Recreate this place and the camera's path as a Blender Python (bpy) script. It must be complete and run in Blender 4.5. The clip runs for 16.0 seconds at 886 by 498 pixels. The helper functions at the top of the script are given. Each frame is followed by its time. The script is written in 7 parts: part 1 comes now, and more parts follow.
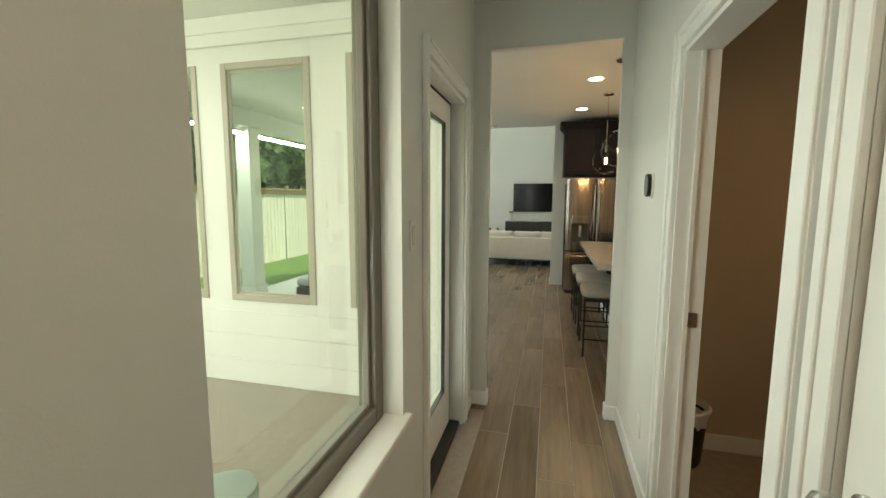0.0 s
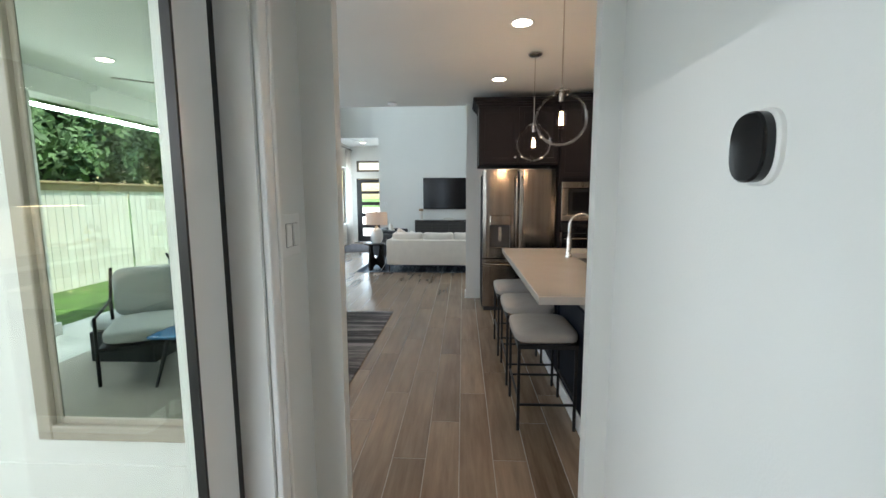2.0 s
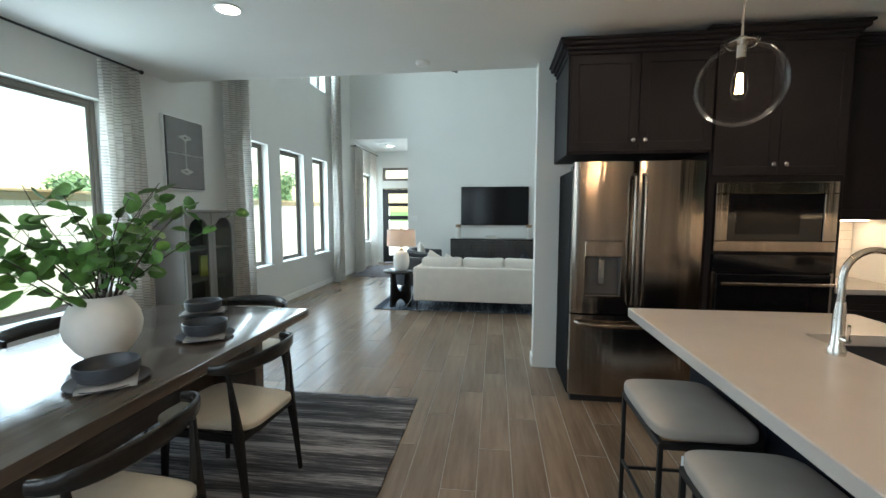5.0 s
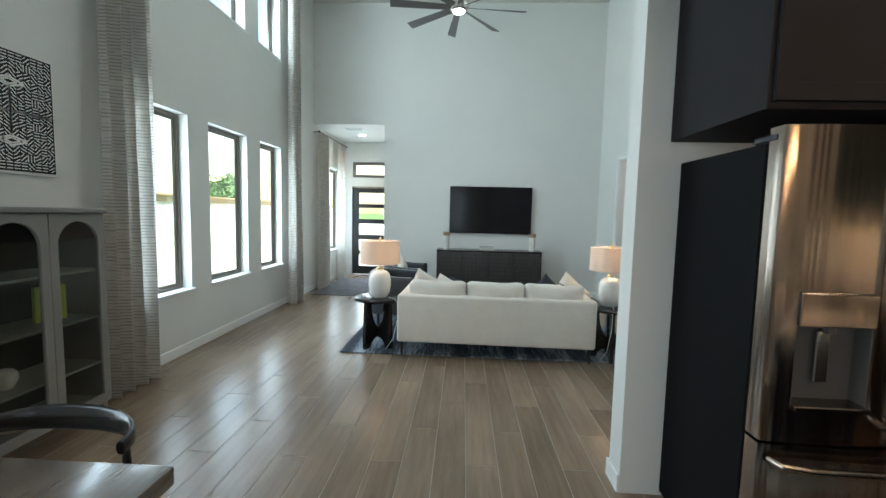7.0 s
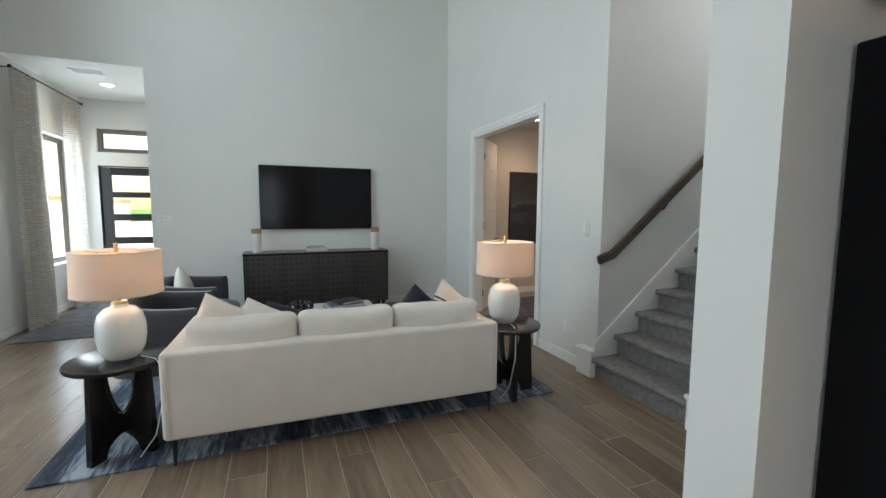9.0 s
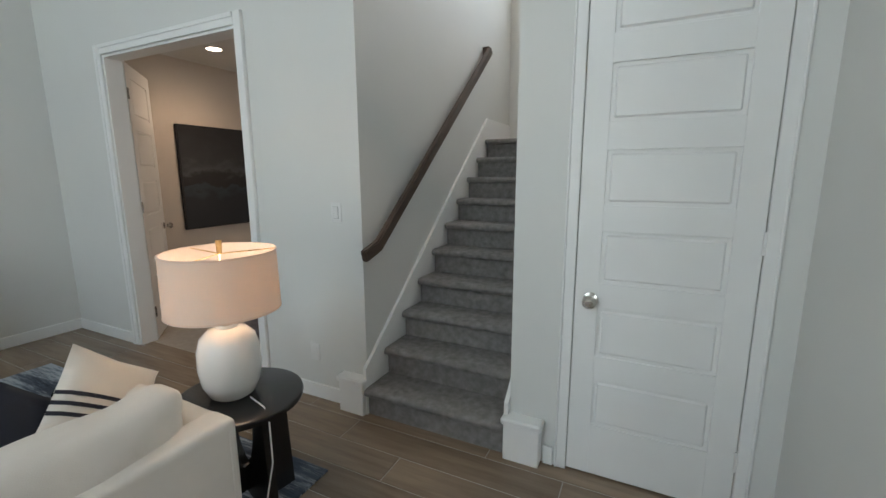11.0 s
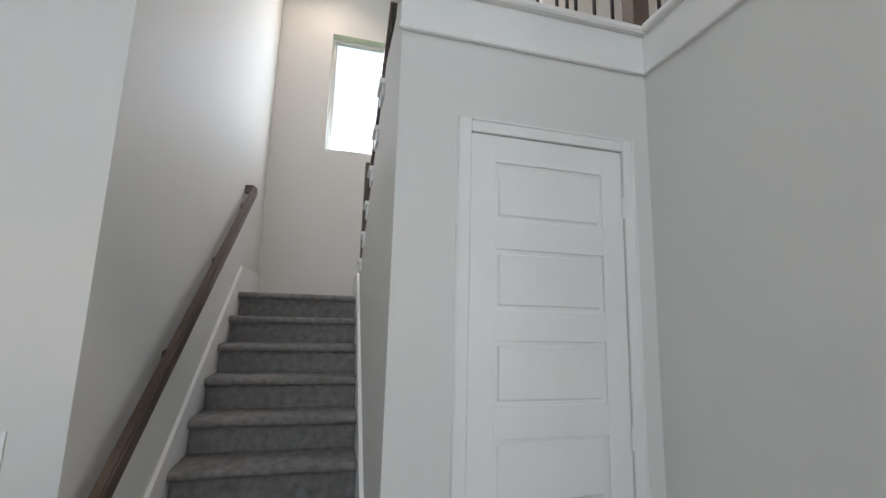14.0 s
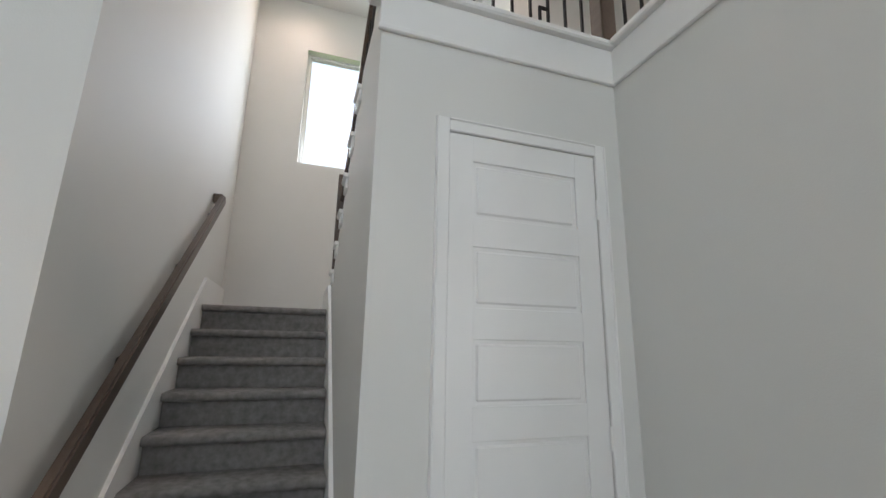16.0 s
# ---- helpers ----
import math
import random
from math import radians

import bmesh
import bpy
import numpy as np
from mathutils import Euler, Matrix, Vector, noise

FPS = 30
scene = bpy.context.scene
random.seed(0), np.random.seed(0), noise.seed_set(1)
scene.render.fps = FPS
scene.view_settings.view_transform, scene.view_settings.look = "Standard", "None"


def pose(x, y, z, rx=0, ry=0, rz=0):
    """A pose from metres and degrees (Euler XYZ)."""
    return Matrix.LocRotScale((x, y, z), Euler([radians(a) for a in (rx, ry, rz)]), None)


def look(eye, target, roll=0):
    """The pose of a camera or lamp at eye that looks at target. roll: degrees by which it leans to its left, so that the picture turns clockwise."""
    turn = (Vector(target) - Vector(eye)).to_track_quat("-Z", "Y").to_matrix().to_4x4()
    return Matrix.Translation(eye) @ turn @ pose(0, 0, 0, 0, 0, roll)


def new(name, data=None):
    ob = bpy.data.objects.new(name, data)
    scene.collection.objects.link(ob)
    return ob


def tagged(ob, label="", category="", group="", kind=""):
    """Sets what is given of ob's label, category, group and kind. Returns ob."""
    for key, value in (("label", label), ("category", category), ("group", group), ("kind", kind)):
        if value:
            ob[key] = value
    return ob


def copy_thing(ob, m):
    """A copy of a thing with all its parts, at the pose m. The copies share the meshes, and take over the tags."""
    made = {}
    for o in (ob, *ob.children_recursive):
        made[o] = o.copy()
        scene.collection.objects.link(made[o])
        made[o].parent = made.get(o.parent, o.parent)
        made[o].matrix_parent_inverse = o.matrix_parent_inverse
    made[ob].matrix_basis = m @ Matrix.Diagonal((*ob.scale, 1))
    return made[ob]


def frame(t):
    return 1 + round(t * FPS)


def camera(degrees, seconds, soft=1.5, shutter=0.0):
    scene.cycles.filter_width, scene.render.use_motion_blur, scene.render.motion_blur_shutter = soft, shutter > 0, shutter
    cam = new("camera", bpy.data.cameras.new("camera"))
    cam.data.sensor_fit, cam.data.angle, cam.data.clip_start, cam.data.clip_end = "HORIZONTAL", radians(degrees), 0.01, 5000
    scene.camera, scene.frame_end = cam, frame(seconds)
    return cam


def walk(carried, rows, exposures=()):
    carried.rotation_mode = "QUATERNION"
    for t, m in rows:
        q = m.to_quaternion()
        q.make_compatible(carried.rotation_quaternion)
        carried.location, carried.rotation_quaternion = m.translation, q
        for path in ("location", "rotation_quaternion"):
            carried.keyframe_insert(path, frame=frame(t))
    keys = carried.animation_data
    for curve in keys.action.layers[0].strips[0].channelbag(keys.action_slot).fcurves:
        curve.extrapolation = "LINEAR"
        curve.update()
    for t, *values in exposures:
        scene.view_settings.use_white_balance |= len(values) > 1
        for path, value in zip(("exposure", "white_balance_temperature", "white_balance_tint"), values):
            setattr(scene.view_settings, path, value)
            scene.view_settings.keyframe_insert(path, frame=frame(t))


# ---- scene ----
cam = camera(93.0, 16.0)
PATH = [
    (0, (0.069, -1.148, 1.473), (-0.417, 0.778, 1.242), 0.2),
    (0.5, (0.075, -0.755, 1.48), (-0.24, 1.207, 1.25), 0.2),
    (1, (0.052, -0.347, 1.48), (-0.166, 1.626, 1.235), 0.4),
    (1.5, (0.066, 0.031, 1.472), (-0.084, 2.01, 1.224), 0.1),
    (2, (0.065, 0.388, 1.471), (-0.029, 2.37, 1.224), -0.2),
    (2.5, (-0.013, 0.771, 1.468), (-0.069, 2.754, 1.217), -0.0),
    (3, (-0.079, 1.132, 1.462), (-0.112, 3.115, 1.209), 0.1),
    (3.5, (-0.132, 1.527, 1.455), (-0.153, 3.51, 1.2), 0.3),
    (4, (-0.186, 1.869, 1.457), (-0.226, 3.853, 1.205), 0.2),
    (4.5, (-0.211, 2.188, 1.456), (-0.375, 4.17, 1.242), 0.1),
    (4.7, (-0.222, 2.324, 1.452), (-0.469, 4.299, 1.258), 0.0),
    (6.8, (-0.701, 4.001, 1.476), (-0.908, 5.984, 1.313), 1.0),
    (7, (-0.764, 4.217, 1.478), (-0.857, 6.209, 1.31), 1.3),
    (7.5, (-0.779, 4.687, 1.458), (-0.656, 6.678, 1.289), 0.8),
    (8, (-0.854, 5.125, 1.454), (-0.584, 7.101, 1.28), 0.5),
    (8.5, (-0.869, 5.488, 1.45), (-0.409, 7.427, 1.269), 0.4),
    (9, (-0.813, 5.872, 1.407), (-0.081, 7.724, 1.22), 0.3),
    (9.5, (-0.79, 6.249, 1.398), (0.283, 7.923, 1.188), 0.2),
    (10, (-0.676, 6.559, 1.417), (0.724, 7.964, 1.16), -0.1),
    (10.2, (-0.606, 6.685, 1.44), (0.895, 7.978, 1.163), -0.2),
    (12.3, (0.105, 7.71, 1.49), (2.06, 7.982, 1.169), 0.7),
    (12.5, (0.141, 7.796, 1.511), (2.112, 7.983, 1.227), 0.8),
    (13, (0.196, 7.91, 1.577), (2.19, 7.837, 1.437), 1.2),
    (13.5, (0.169, 7.902, 1.635), (2.14, 7.577, 1.723), 1.4),
    (14, (0.16, 7.894, 1.65), (2.074, 7.405, 1.965), 1.6),
    (14.5, (0.162, 7.891, 1.659), (2.034, 7.323, 2.074), 1.6),
    (15, (0.153, 7.887, 1.66), (2.005, 7.282, 2.113), 1.5),
    (15.5, (0.186, 7.88, 1.613), (2.028, 7.255, 2.077), 1.3),
    (16, (0.206, 7.906, 1.546), (2.059, 7.294, 1.984), 1.1),
]
walk(cam, [(t, look(eye, target, roll)) for t, eye, target, roll in PATH], [(0, 1.38, 7900, 6), (0.5, 1.47, 7250, 8), (1, 1.47, 7450, 12), (2, 1.57, 6200, 16), (2.5, 1.53, 6900, 19), (3, 1.65, 7450, 26), (3.5, 1.6, 7250, 23), (4.5, 1.55, 6050, 10), (7, 1.55, 6200, 11), (8, 1.49, 6100, 11), (9, 1.37, 6500, 17), (9.5, 1.31, 6750, 17), (12.5, 1.21, 6500, 21), (13.5, 1.31, 6750, 22), (14, 1.21, 6650, 25), (15, 1.16, 6800, 25), (16, 1.16, 6800, 25)])

# ---- light ----
world = bpy.data.worlds.new("sky")
scene.world = world
world.use_nodes = True
_nt = world.node_tree
_sky = _nt.nodes.new("ShaderNodeTexSky")
_sky.sky_type, _sky.sun_disc = "NISHITA", False
_sky.sun_elevation, _sky.sun_rotation = radians(68), radians(132)
_sky.air_density, _sky.dust_density, _sky.ozone_density = 1.8, 1.0, 0.3
_nt.links.new(_sky.outputs[0], _nt.nodes["Background"].inputs[0])
_nt.nodes["Background"].inputs[1].default_value = 0.15

sun_data = bpy.data.lights.new("sun", "SUN")
sun_data.energy, sun_data.angle, sun_data.color = 5.0, radians(0.6), (1.0, 0.95, 0.86)
sun = new("sun", sun_data)
sun.matrix_world = look((9, -8, 30), (0, 0, 0))

DAY = (0.76, 0.93, 1.0)
WARM = (1.0, 0.72, 0.46)
LAMPS = 0.79    # strength of every lamp against the open sky


def area_lamp(name, eye, target, sx, sy, watts, color):
    d = bpy.data.lights.new(name, "AREA")
    d.shape, d.size, d.size_y, d.energy, d.color = "RECTANGLE", sx, sy, watts * LAMPS, color
    ob = new(name, d)
    ob.matrix_world = look(eye, target)
    return ob


def spot_lamp(name, at, watts, color, cone=150, size=0.06):
    d = bpy.data.lights.new(name, "SPOT")
    d.energy, d.color, d.spot_size, d.spot_blend, d.shadow_soft_size = watts * LAMPS, color, radians(cone), 0.8, size
    ob = new(name, d)
    ob.matrix_world = look(at, (at[0], at[1] + 0.001, at[2] - 1))
    return ob


def point_lamp(name, at, watts, color, size=0.04):
    d = bpy.data.lights.new(name, "POINT")
    d.energy, d.color, d.shadow_soft_size = watts * LAMPS, color, size
    ob = new(name, d)
    ob.location = at
    return ob


XW = -3.56      # inner face of the window wall
YT = 12.0       # face of the television wall
XS = 1.67       # study wall, closet wall
CEIL = 5.2      # two-storey ceiling
# daylight standing in the openings that look onto open sky
for y0, y1 in ((7.6, 8.41), (8.75, 9.57), (9.92, 10.58)):
    area_lamp("window_daylight", (XW - 0.1, (y0 + y1) / 2, 4.4), (0, (y0 + y1) / 2, 3.9), y1 - y0 - 0.1, 1.3, 12, DAY)
area_lamp("window_daylight", (XW - 0.1, 8.0, 1.53), (0, 8.0, 1.5), 0.7, 1.66, 8, DAY)
for y0, y1 in ((8.75, 9.57), (9.92, 10.58)):
    area_lamp("window_daylight", (XW - 0.09, (y0 + y1) / 2, 1.53), (0, (y0 + y1) / 2, 1.5), y1 - y0 - 0.1, 1.66, 9, DAY)
area_lamp("window_daylight", (XW - 0.09, 5.29, 1.5), (0, 5.29, 1.45), 0.88, 1.6, 13, DAY)
area_lamp("window_daylight", (XW - 0.1, 13.15, 1.5), (0, 13.15, 1.4), 1.0, 1.66, 15, DAY)
area_lamp("window_daylight", (4.50, 7.68, 3.95), (0, 7.68, 3.4), 0.74, 1.24, 14, DAY)
for xc in (-2.93, -1.98, -1.04):
    area_lamp("window_daylight", (xc, 1.80, 1.58), (xc, 6, 1.4), 0.55, 1.7, 3.5, DAY)
area_lamp("door_daylight", (-2.9, 13.98, 1.1), (-2.9, 10, 0.9), 0.65, 1.7, 9, DAY)
# warm lamp added inside the windowless study to brighten it
area_lamp("study_fill", (4.1, 9.0, 1.6), (3.0, 12, 1.4), 1.2, 1.4, 7, (1.0, 0.86, 0.7))
area_lamp("window_daylight", (-0.52, -0.16, 1.53), (1, -0.16, 1.4), 0.80, 1.66, 2.6, DAY)
area_lamp("door_daylight", (-0.50, 1.02, 1.1), (1, 1.02, 1.0), 0.46, 1.6, 1.8, DAY)
area_lamp("patio_daylight", (-4.47, -1.3, 2.46), (-3.0, -1.3, 0.0), 5.0, 0.06, 76, (0.95, 0.98, 1.0))
area_lamp("patio_daylight", (-2.6, -4.07, 2.46), (-2.6, -2.6, 0.0), 3.4, 0.06, 53, (0.95, 0.98, 1.0))

# ---- materials ----


def nodes_of(name):
    m = bpy.data.materials.new(name)
    m.use_nodes = True
    nt = m.node_tree
    return m, nt, nt.nodes["Principled BSDF"]


def ramp(nt, fac, stops):
    r = nt.nodes.new("ShaderNodeValToRGB")
    el = r.color_ramp.elements
    while len(el) < len(stops):
        el.new(0.5)
    for e, (p, c) in zip(el, stops):
        e.position, e.color = p, (*c, 1)
    nt.links.new(fac, r.inputs[0])
    return r.outputs[0]


def noise_tex(nt, scale, detail=4.0, stretch=(1, 1, 1), coord="Object", rough=0.55):
    tc, mp = nt.nodes.new("ShaderNodeTexCoord"), nt.nodes.new("ShaderNodeMapping")
    mp.inputs["Scale"].default_value = stretch
    n = nt.nodes.new("ShaderNodeTexNoise")
    n.inputs["Scale"].default_value, n.inputs["Detail"].default_value, n.inputs["Roughness"].default_value = scale, detail, rough
    nt.links.new(tc.outputs[coord], mp.inputs[0])
    nt.links.new(mp.outputs[0], n.inputs[0])
    return n, mp


def bump(nt, bsdf, height, strength, dist=0.002):
    b = nt.nodes.new("ShaderNodeBump")
    b.inputs["Strength"].default_value, b.inputs["Distance"].default_value = strength, dist
    nt.links.new(height, b.inputs["Height"])
    nt.links.new(b.outputs[0], bsdf.inputs["Normal"])


def scaled(c, k):
    return tuple(min(1.0, v * k) for v in c)


def plain(name, color, rough=0.5, metal=0.0, vary=0.06, scale=6.0, fine=220.0, relief=0.15, dist=0.001, stretch=(1, 1, 1), spec=0.5, sheen=0.0):
    """A painted, cast or woven surface: soft large variation and a fine relief."""
    m, nt, b = nodes_of(name)
    n, _ = noise_tex(nt, scale, 3.0, stretch)
    nt.links.new(ramp(nt, n.outputs["Fac"], [(0.3, scaled(color, 1 - vary)), (0.7, scaled(color, 1 + vary))]), b.inputs["Base Color"])
    b.inputs["Metallic"].default_value = metal
    b.inputs["Specular IOR Level"].default_value = spec
    b.inputs["Sheen Weight"].default_value = sheen
    f, _ = noise_tex(nt, fine, 2.0, stretch)
    mr = nt.nodes.new("ShaderNodeMapRange")
    mr.inputs["To Min"].default_value, mr.inputs["To Max"].default_value = max(0.02, rough - 0.06), min(1, rough + 0.06)
    nt.links.new(n.outputs["Fac"], mr.inputs[0])
    nt.links.new(mr.outputs[0], b.inputs["Roughness"])
    if relief:
        bump(nt, b, f.outputs["Fac"], relief, dist)
    return m


def wood(name, dark, light, rough=0.4, scale=3.0, axis=1, relief=0.2, random_tone=0.0):
    """Straight grain along one axis of the object."""
    m, nt, b = nodes_of(name)
    st = [9.0, 9.0, 9.0]
    st[axis] = 0.7
    n, mp = noise_tex(nt, scale, 6.0, tuple(st), rough=0.65)
    g, mp2 = noise_tex(nt, scale * 0.35, 2.0, (1.5, 0.6, 1.5))
    mixf = nt.nodes.new("ShaderNodeMath")
    mixf.operation = "MULTIPLY_ADD"
    nt.links.new(g.outputs["Fac"], mixf.inputs[0])
    mixf.inputs[1].default_value = 0.55
    half = nt.nodes.new("ShaderNodeMath")
    half.operation = "MULTIPLY"
    half.inputs[1].default_value = 0.48
    nt.links.new(n.outputs["Fac"], half.inputs[0])
    nt.links.new(half.outputs[0], mixf.inputs[2])
    fac = mixf.outputs[0]
    if random_tone:
        oi = nt.nodes.new("ShaderNodeObjectInfo")
        sh = nt.nodes.new("ShaderNodeVectorMath")
        sh.operation = "SCALE"
        sh.inputs[0].default_value = (37, 91, 13)
        nt.links.new(oi.outputs["Random"], sh.inputs["Scale"])
        nt.links.new(sh.outputs[0], mp.inputs["Location"])
        nt.links.new(sh.outputs[0], mp2.inputs["Location"])
        ad = nt.nodes.new("ShaderNodeMath")
        ad.operation = "MULTIPLY_ADD"
        nt.links.new(oi.outputs["Random"], ad.inputs[0])
        ad.inputs[1].default_value = random_tone
        nt.links.new(fac, ad.inputs[2])
        sb = nt.nodes.new("ShaderNodeMath")
        sb.operation = "SUBTRACT"
        nt.links.new(ad.outputs[0], sb.inputs[0])
        sb.inputs[1].default_value = random_tone / 2
        fac = sb.outputs[0]
    nt.links.new(ramp(nt, fac, [(0.28, dark), (0.5, tuple((a + c) / 2 for a, c in zip(dark, light))), (0.72, light)]), b.inputs["Base Color"])
    b.inputs["Roughness"].default_value = rough
    if relief:
        bump(nt, b, n.outputs["Fac"], relief, 0.0008)
    return m


def window_glass(name, mirror=0.1, tint=(0.96, 1.0, 0.98)):
    """A coated pane: mostly clear, partly mirror."""
    m, nt, b = nodes_of(name)
    nt.nodes.remove(b)
    t, g, mx = nt.nodes.new("ShaderNodeBsdfTransparent"), nt.nodes.new("ShaderNodeBsdfGlossy"), nt.nodes.new("ShaderNodeMixShader")
    t.inputs[0].default_value = (*tint, 1)
    g.inputs["Roughness"].default_value = 0.003
    g.inputs[0].default_value = (0.86, 0.98, 0.9, 1)
    mx.inputs[0].default_value = mirror
    nt.links.new(t.outputs[0], mx.inputs[1])
    nt.links.new(g.outputs[0], mx.inputs[2])
    nt.links.new(mx.outputs[0], nt.nodes["Material Output"].inputs[0])
    return m


def glow(name, color, strength):
    m, nt, b = nodes_of(name)
    b.inputs["Base Color"].default_value = (0.8, 0.8, 0.8, 1)
    b.inputs["Emission Color"].default_value = (*color, 1)
    b.inputs["Emission Strength"].default_value = strength
    return m


def striped(name, a, bcol, scale, axis, rough=0.9, stretch=0.12, relief=0.5, third=None):
    """Woven yarn in uneven streaks that run along one axis."""
    m, nt, b = nodes_of(name)
    st = [1.0, 1.0, 1.0]
    st[axis] = stretch
    n, _ = noise_tex(nt, scale, 5.0, tuple(st), rough=0.75)
    big, _ = noise_tex(nt, scale * 0.12, 2.0, tuple(st))
    ad = nt.nodes.new("ShaderNodeMath")
    ad.operation = "MULTIPLY_ADD"
    nt.links.new(big.outputs["Fac"], ad.inputs[0])
    ad.inputs[1].default_value = 0.5
    hf = nt.nodes.new("ShaderNodeMath")
    hf.operation = "MULTIPLY"
    hf.inputs[1].default_value = 0.5
    nt.links.new(n.outputs["Fac"], hf.inputs[0])
    nt.links.new(hf.outputs[0], ad.inputs[2])
    stops = [(0.40, a), (0.49, third or tuple((p + q) / 2 for p, q in zip(a, bcol))), (0.585, bcol)]
    nt.links.new(ramp(nt, ad.outputs[0], stops), b.inputs["Base Color"])
    b.inputs["Roughness"].default_value = rough
    f, _ = noise_tex(nt, 300, 2.0)
    bump(nt, b, f.outputs["Fac"], relief, 0.003)
    return m


M_WALL = plain("wall_paint", (0.70, 0.70, 0.67), 0.62, vary=0.02, scale=1.3, fine=160, relief=0.25, dist=0.0015)
M_CEIL = plain("ceiling_paint", (0.72, 0.72, 0.69), 0.8, vary=0.02, scale=1.5, fine=120, relief=0.3, dist=0.002)
M_TRIM = plain("trim_paint", (0.82, 0.82, 0.80), 0.35, vary=0.015, scale=4, fine=60, relief=0.04)
# the bathroom's warm brown light is mixed into this wall colour
M_BATH = plain("bath_brown_lit", (0.55, 0.47, 0.37), 0.6, vary=0.03, scale=1.4, fine=150, relief=0.25)
M_STUDY = plain("study_paint", (0.60, 0.55, 0.49), 0.6, vary=0.03, scale=1.4, fine=150, relief=0.25)
M_FLOOR = wood("plank_tile", (0.095, 0.063, 0.041), (0.33, 0.240, 0.165), 0.27, 2.6, 1, 0.15, 0.10)
M_GROUT = plain("grout", (0.33, 0.29, 0.245), 0.8, vary=0.1, scale=20)
M_SIDING = plain("white_siding", (0.74, 0.74, 0.71), 0.55, vary=0.03, scale=2, fine=90, relief=0.2)
M_CONC = plain("concrete", (0.60, 0.58, 0.53), 0.85, vary=0.16, scale=3, fine=140, relief=0.4)
M_BRONZE = plain("bronze_frame", (0.17, 0.15, 0.125), 0.42, vary=0.05, scale=5, fine=120, relief=0.05)
M_TAUPE = plain("taupe_frame", (0.40, 0.36, 0.30), 0.45, vary=0.05, scale=5, fine=120, relief=0.05)
M_PANE = window_glass("window_pane", 0.07)
M_COATED = window_glass("coated_pane", 0.50, (0.10, 0.13, 0.11))
M_BLACK = plain("black_trim", (0.012, 0.012, 0.013), 0.45, vary=0.1, scale=9)
M_IRON = plain("black_iron", (0.016, 0.015, 0.015), 0.5, metal=0.3, vary=0.15, scale=20, relief=0.1)
M_BWOOD = wood("black_wood", (0.008, 0.0075, 0.007), (0.018, 0.016, 0.015), 0.24, 5.0, 2, 0.1)
M_CAB = plain("navy_black_cabinet", (0.020, 0.0175, 0.0185), 0.55, spec=0.08, vary=0.08, scale=4, fine=160, relief=0.05)
M_NAVY = plain("navy_island", (0.0045, 0.0065, 0.0125), 0.55, spec=0.15, vary=0.08, scale=4, fine=160, relief=0.05)
M_QUARTZ = plain("white_quartz", (0.50, 0.468, 0.43), 0.12, vary=0.03, scale=3.5, fine=90, relief=0.0)
# vertical streaks in the base colour paint the glints on the brushed steel
M_STEEL = plain("brushed_steel_glints", (0.31, 0.268, 0.23), 0.18, metal=1.0, vary=0.22, scale=1.6, fine=2.6, relief=0.6, dist=0.005, stretch=(7, 7, 0.10))
M_CHROME = plain("nickel", (0.60, 0.57, 0.53), 0.22, metal=1.0, vary=0.03, relief=0.0)
M_BRASS = plain("brass", (0.62, 0.44, 0.20), 0.28, metal=1.0, vary=0.05, relief=0.0)
M_BGLASS = plain("black_glass", (0.006, 0.006, 0.007), 0.06, vary=0.0, relief=0.0)
M_TVGLASS = plain("screen_glass", (0.004, 0.004, 0.005), 0.12, spec=0.25, vary=0.0, relief=0.0)
M_SOFA = plain("ivory_boucle", (0.72, 0.67, 0.60), 0.92, vary=0.04, scale=7, fine=420, relief=0.7, dist=0.003, sheen=0.2)
M_SEAT = plain("beige_seat_fabric", (0.36, 0.333, 0.30), 0.9, vary=0.05, scale=8, fine=500, relief=0.5, dist=0.002)
M_CREAM = plain("cream_leather", (0.62, 0.55, 0.43), 0.55, vary=0.06, scale=7, fine=180, relief=0.3)
M_CERAM = plain("white_glazed_ceramic", (0.78, 0.76, 0.72), 0.16, vary=0.04, scale=7, relief=0.06, fine=40)
M_MATTE = plain("matte_white_ceramic", (0.72, 0.69, 0.64), 0.7, vary=0.05, scale=9, fine=160, relief=0.4)
M_CARPET = plain("grey_carpet", (0.265, 0.252, 0.243), 0.98, vary=0.22, scale=22, fine=420, relief=1.0, dist=0.006, sheen=0.0, spec=0.1)
M_RUG_D = striped("charcoal_rug", (0.012, 0.0115, 0.013), (0.34, 0.32, 0.31), 80, 0, stretch=0.05, third=(0.065, 0.062, 0.066))
M_RUG_L = striped("blue_rug", (0.014, 0.020, 0.034), (0.36, 0.40, 0.44), 40, 1, stretch=0.10, third=(0.06, 0.08, 0.11))
M_RUG_F = plain("foyer_rug", (0.10, 0.095, 0.105), 0.95, vary=0.45, scale=7, fine=300, relief=0.9, dist=0.004)
M_CURT = plain("linen_curtain", (0.88, 0.86, 0.83), 0.9, vary=0.03, scale=5, fine=400, relief=0.4)


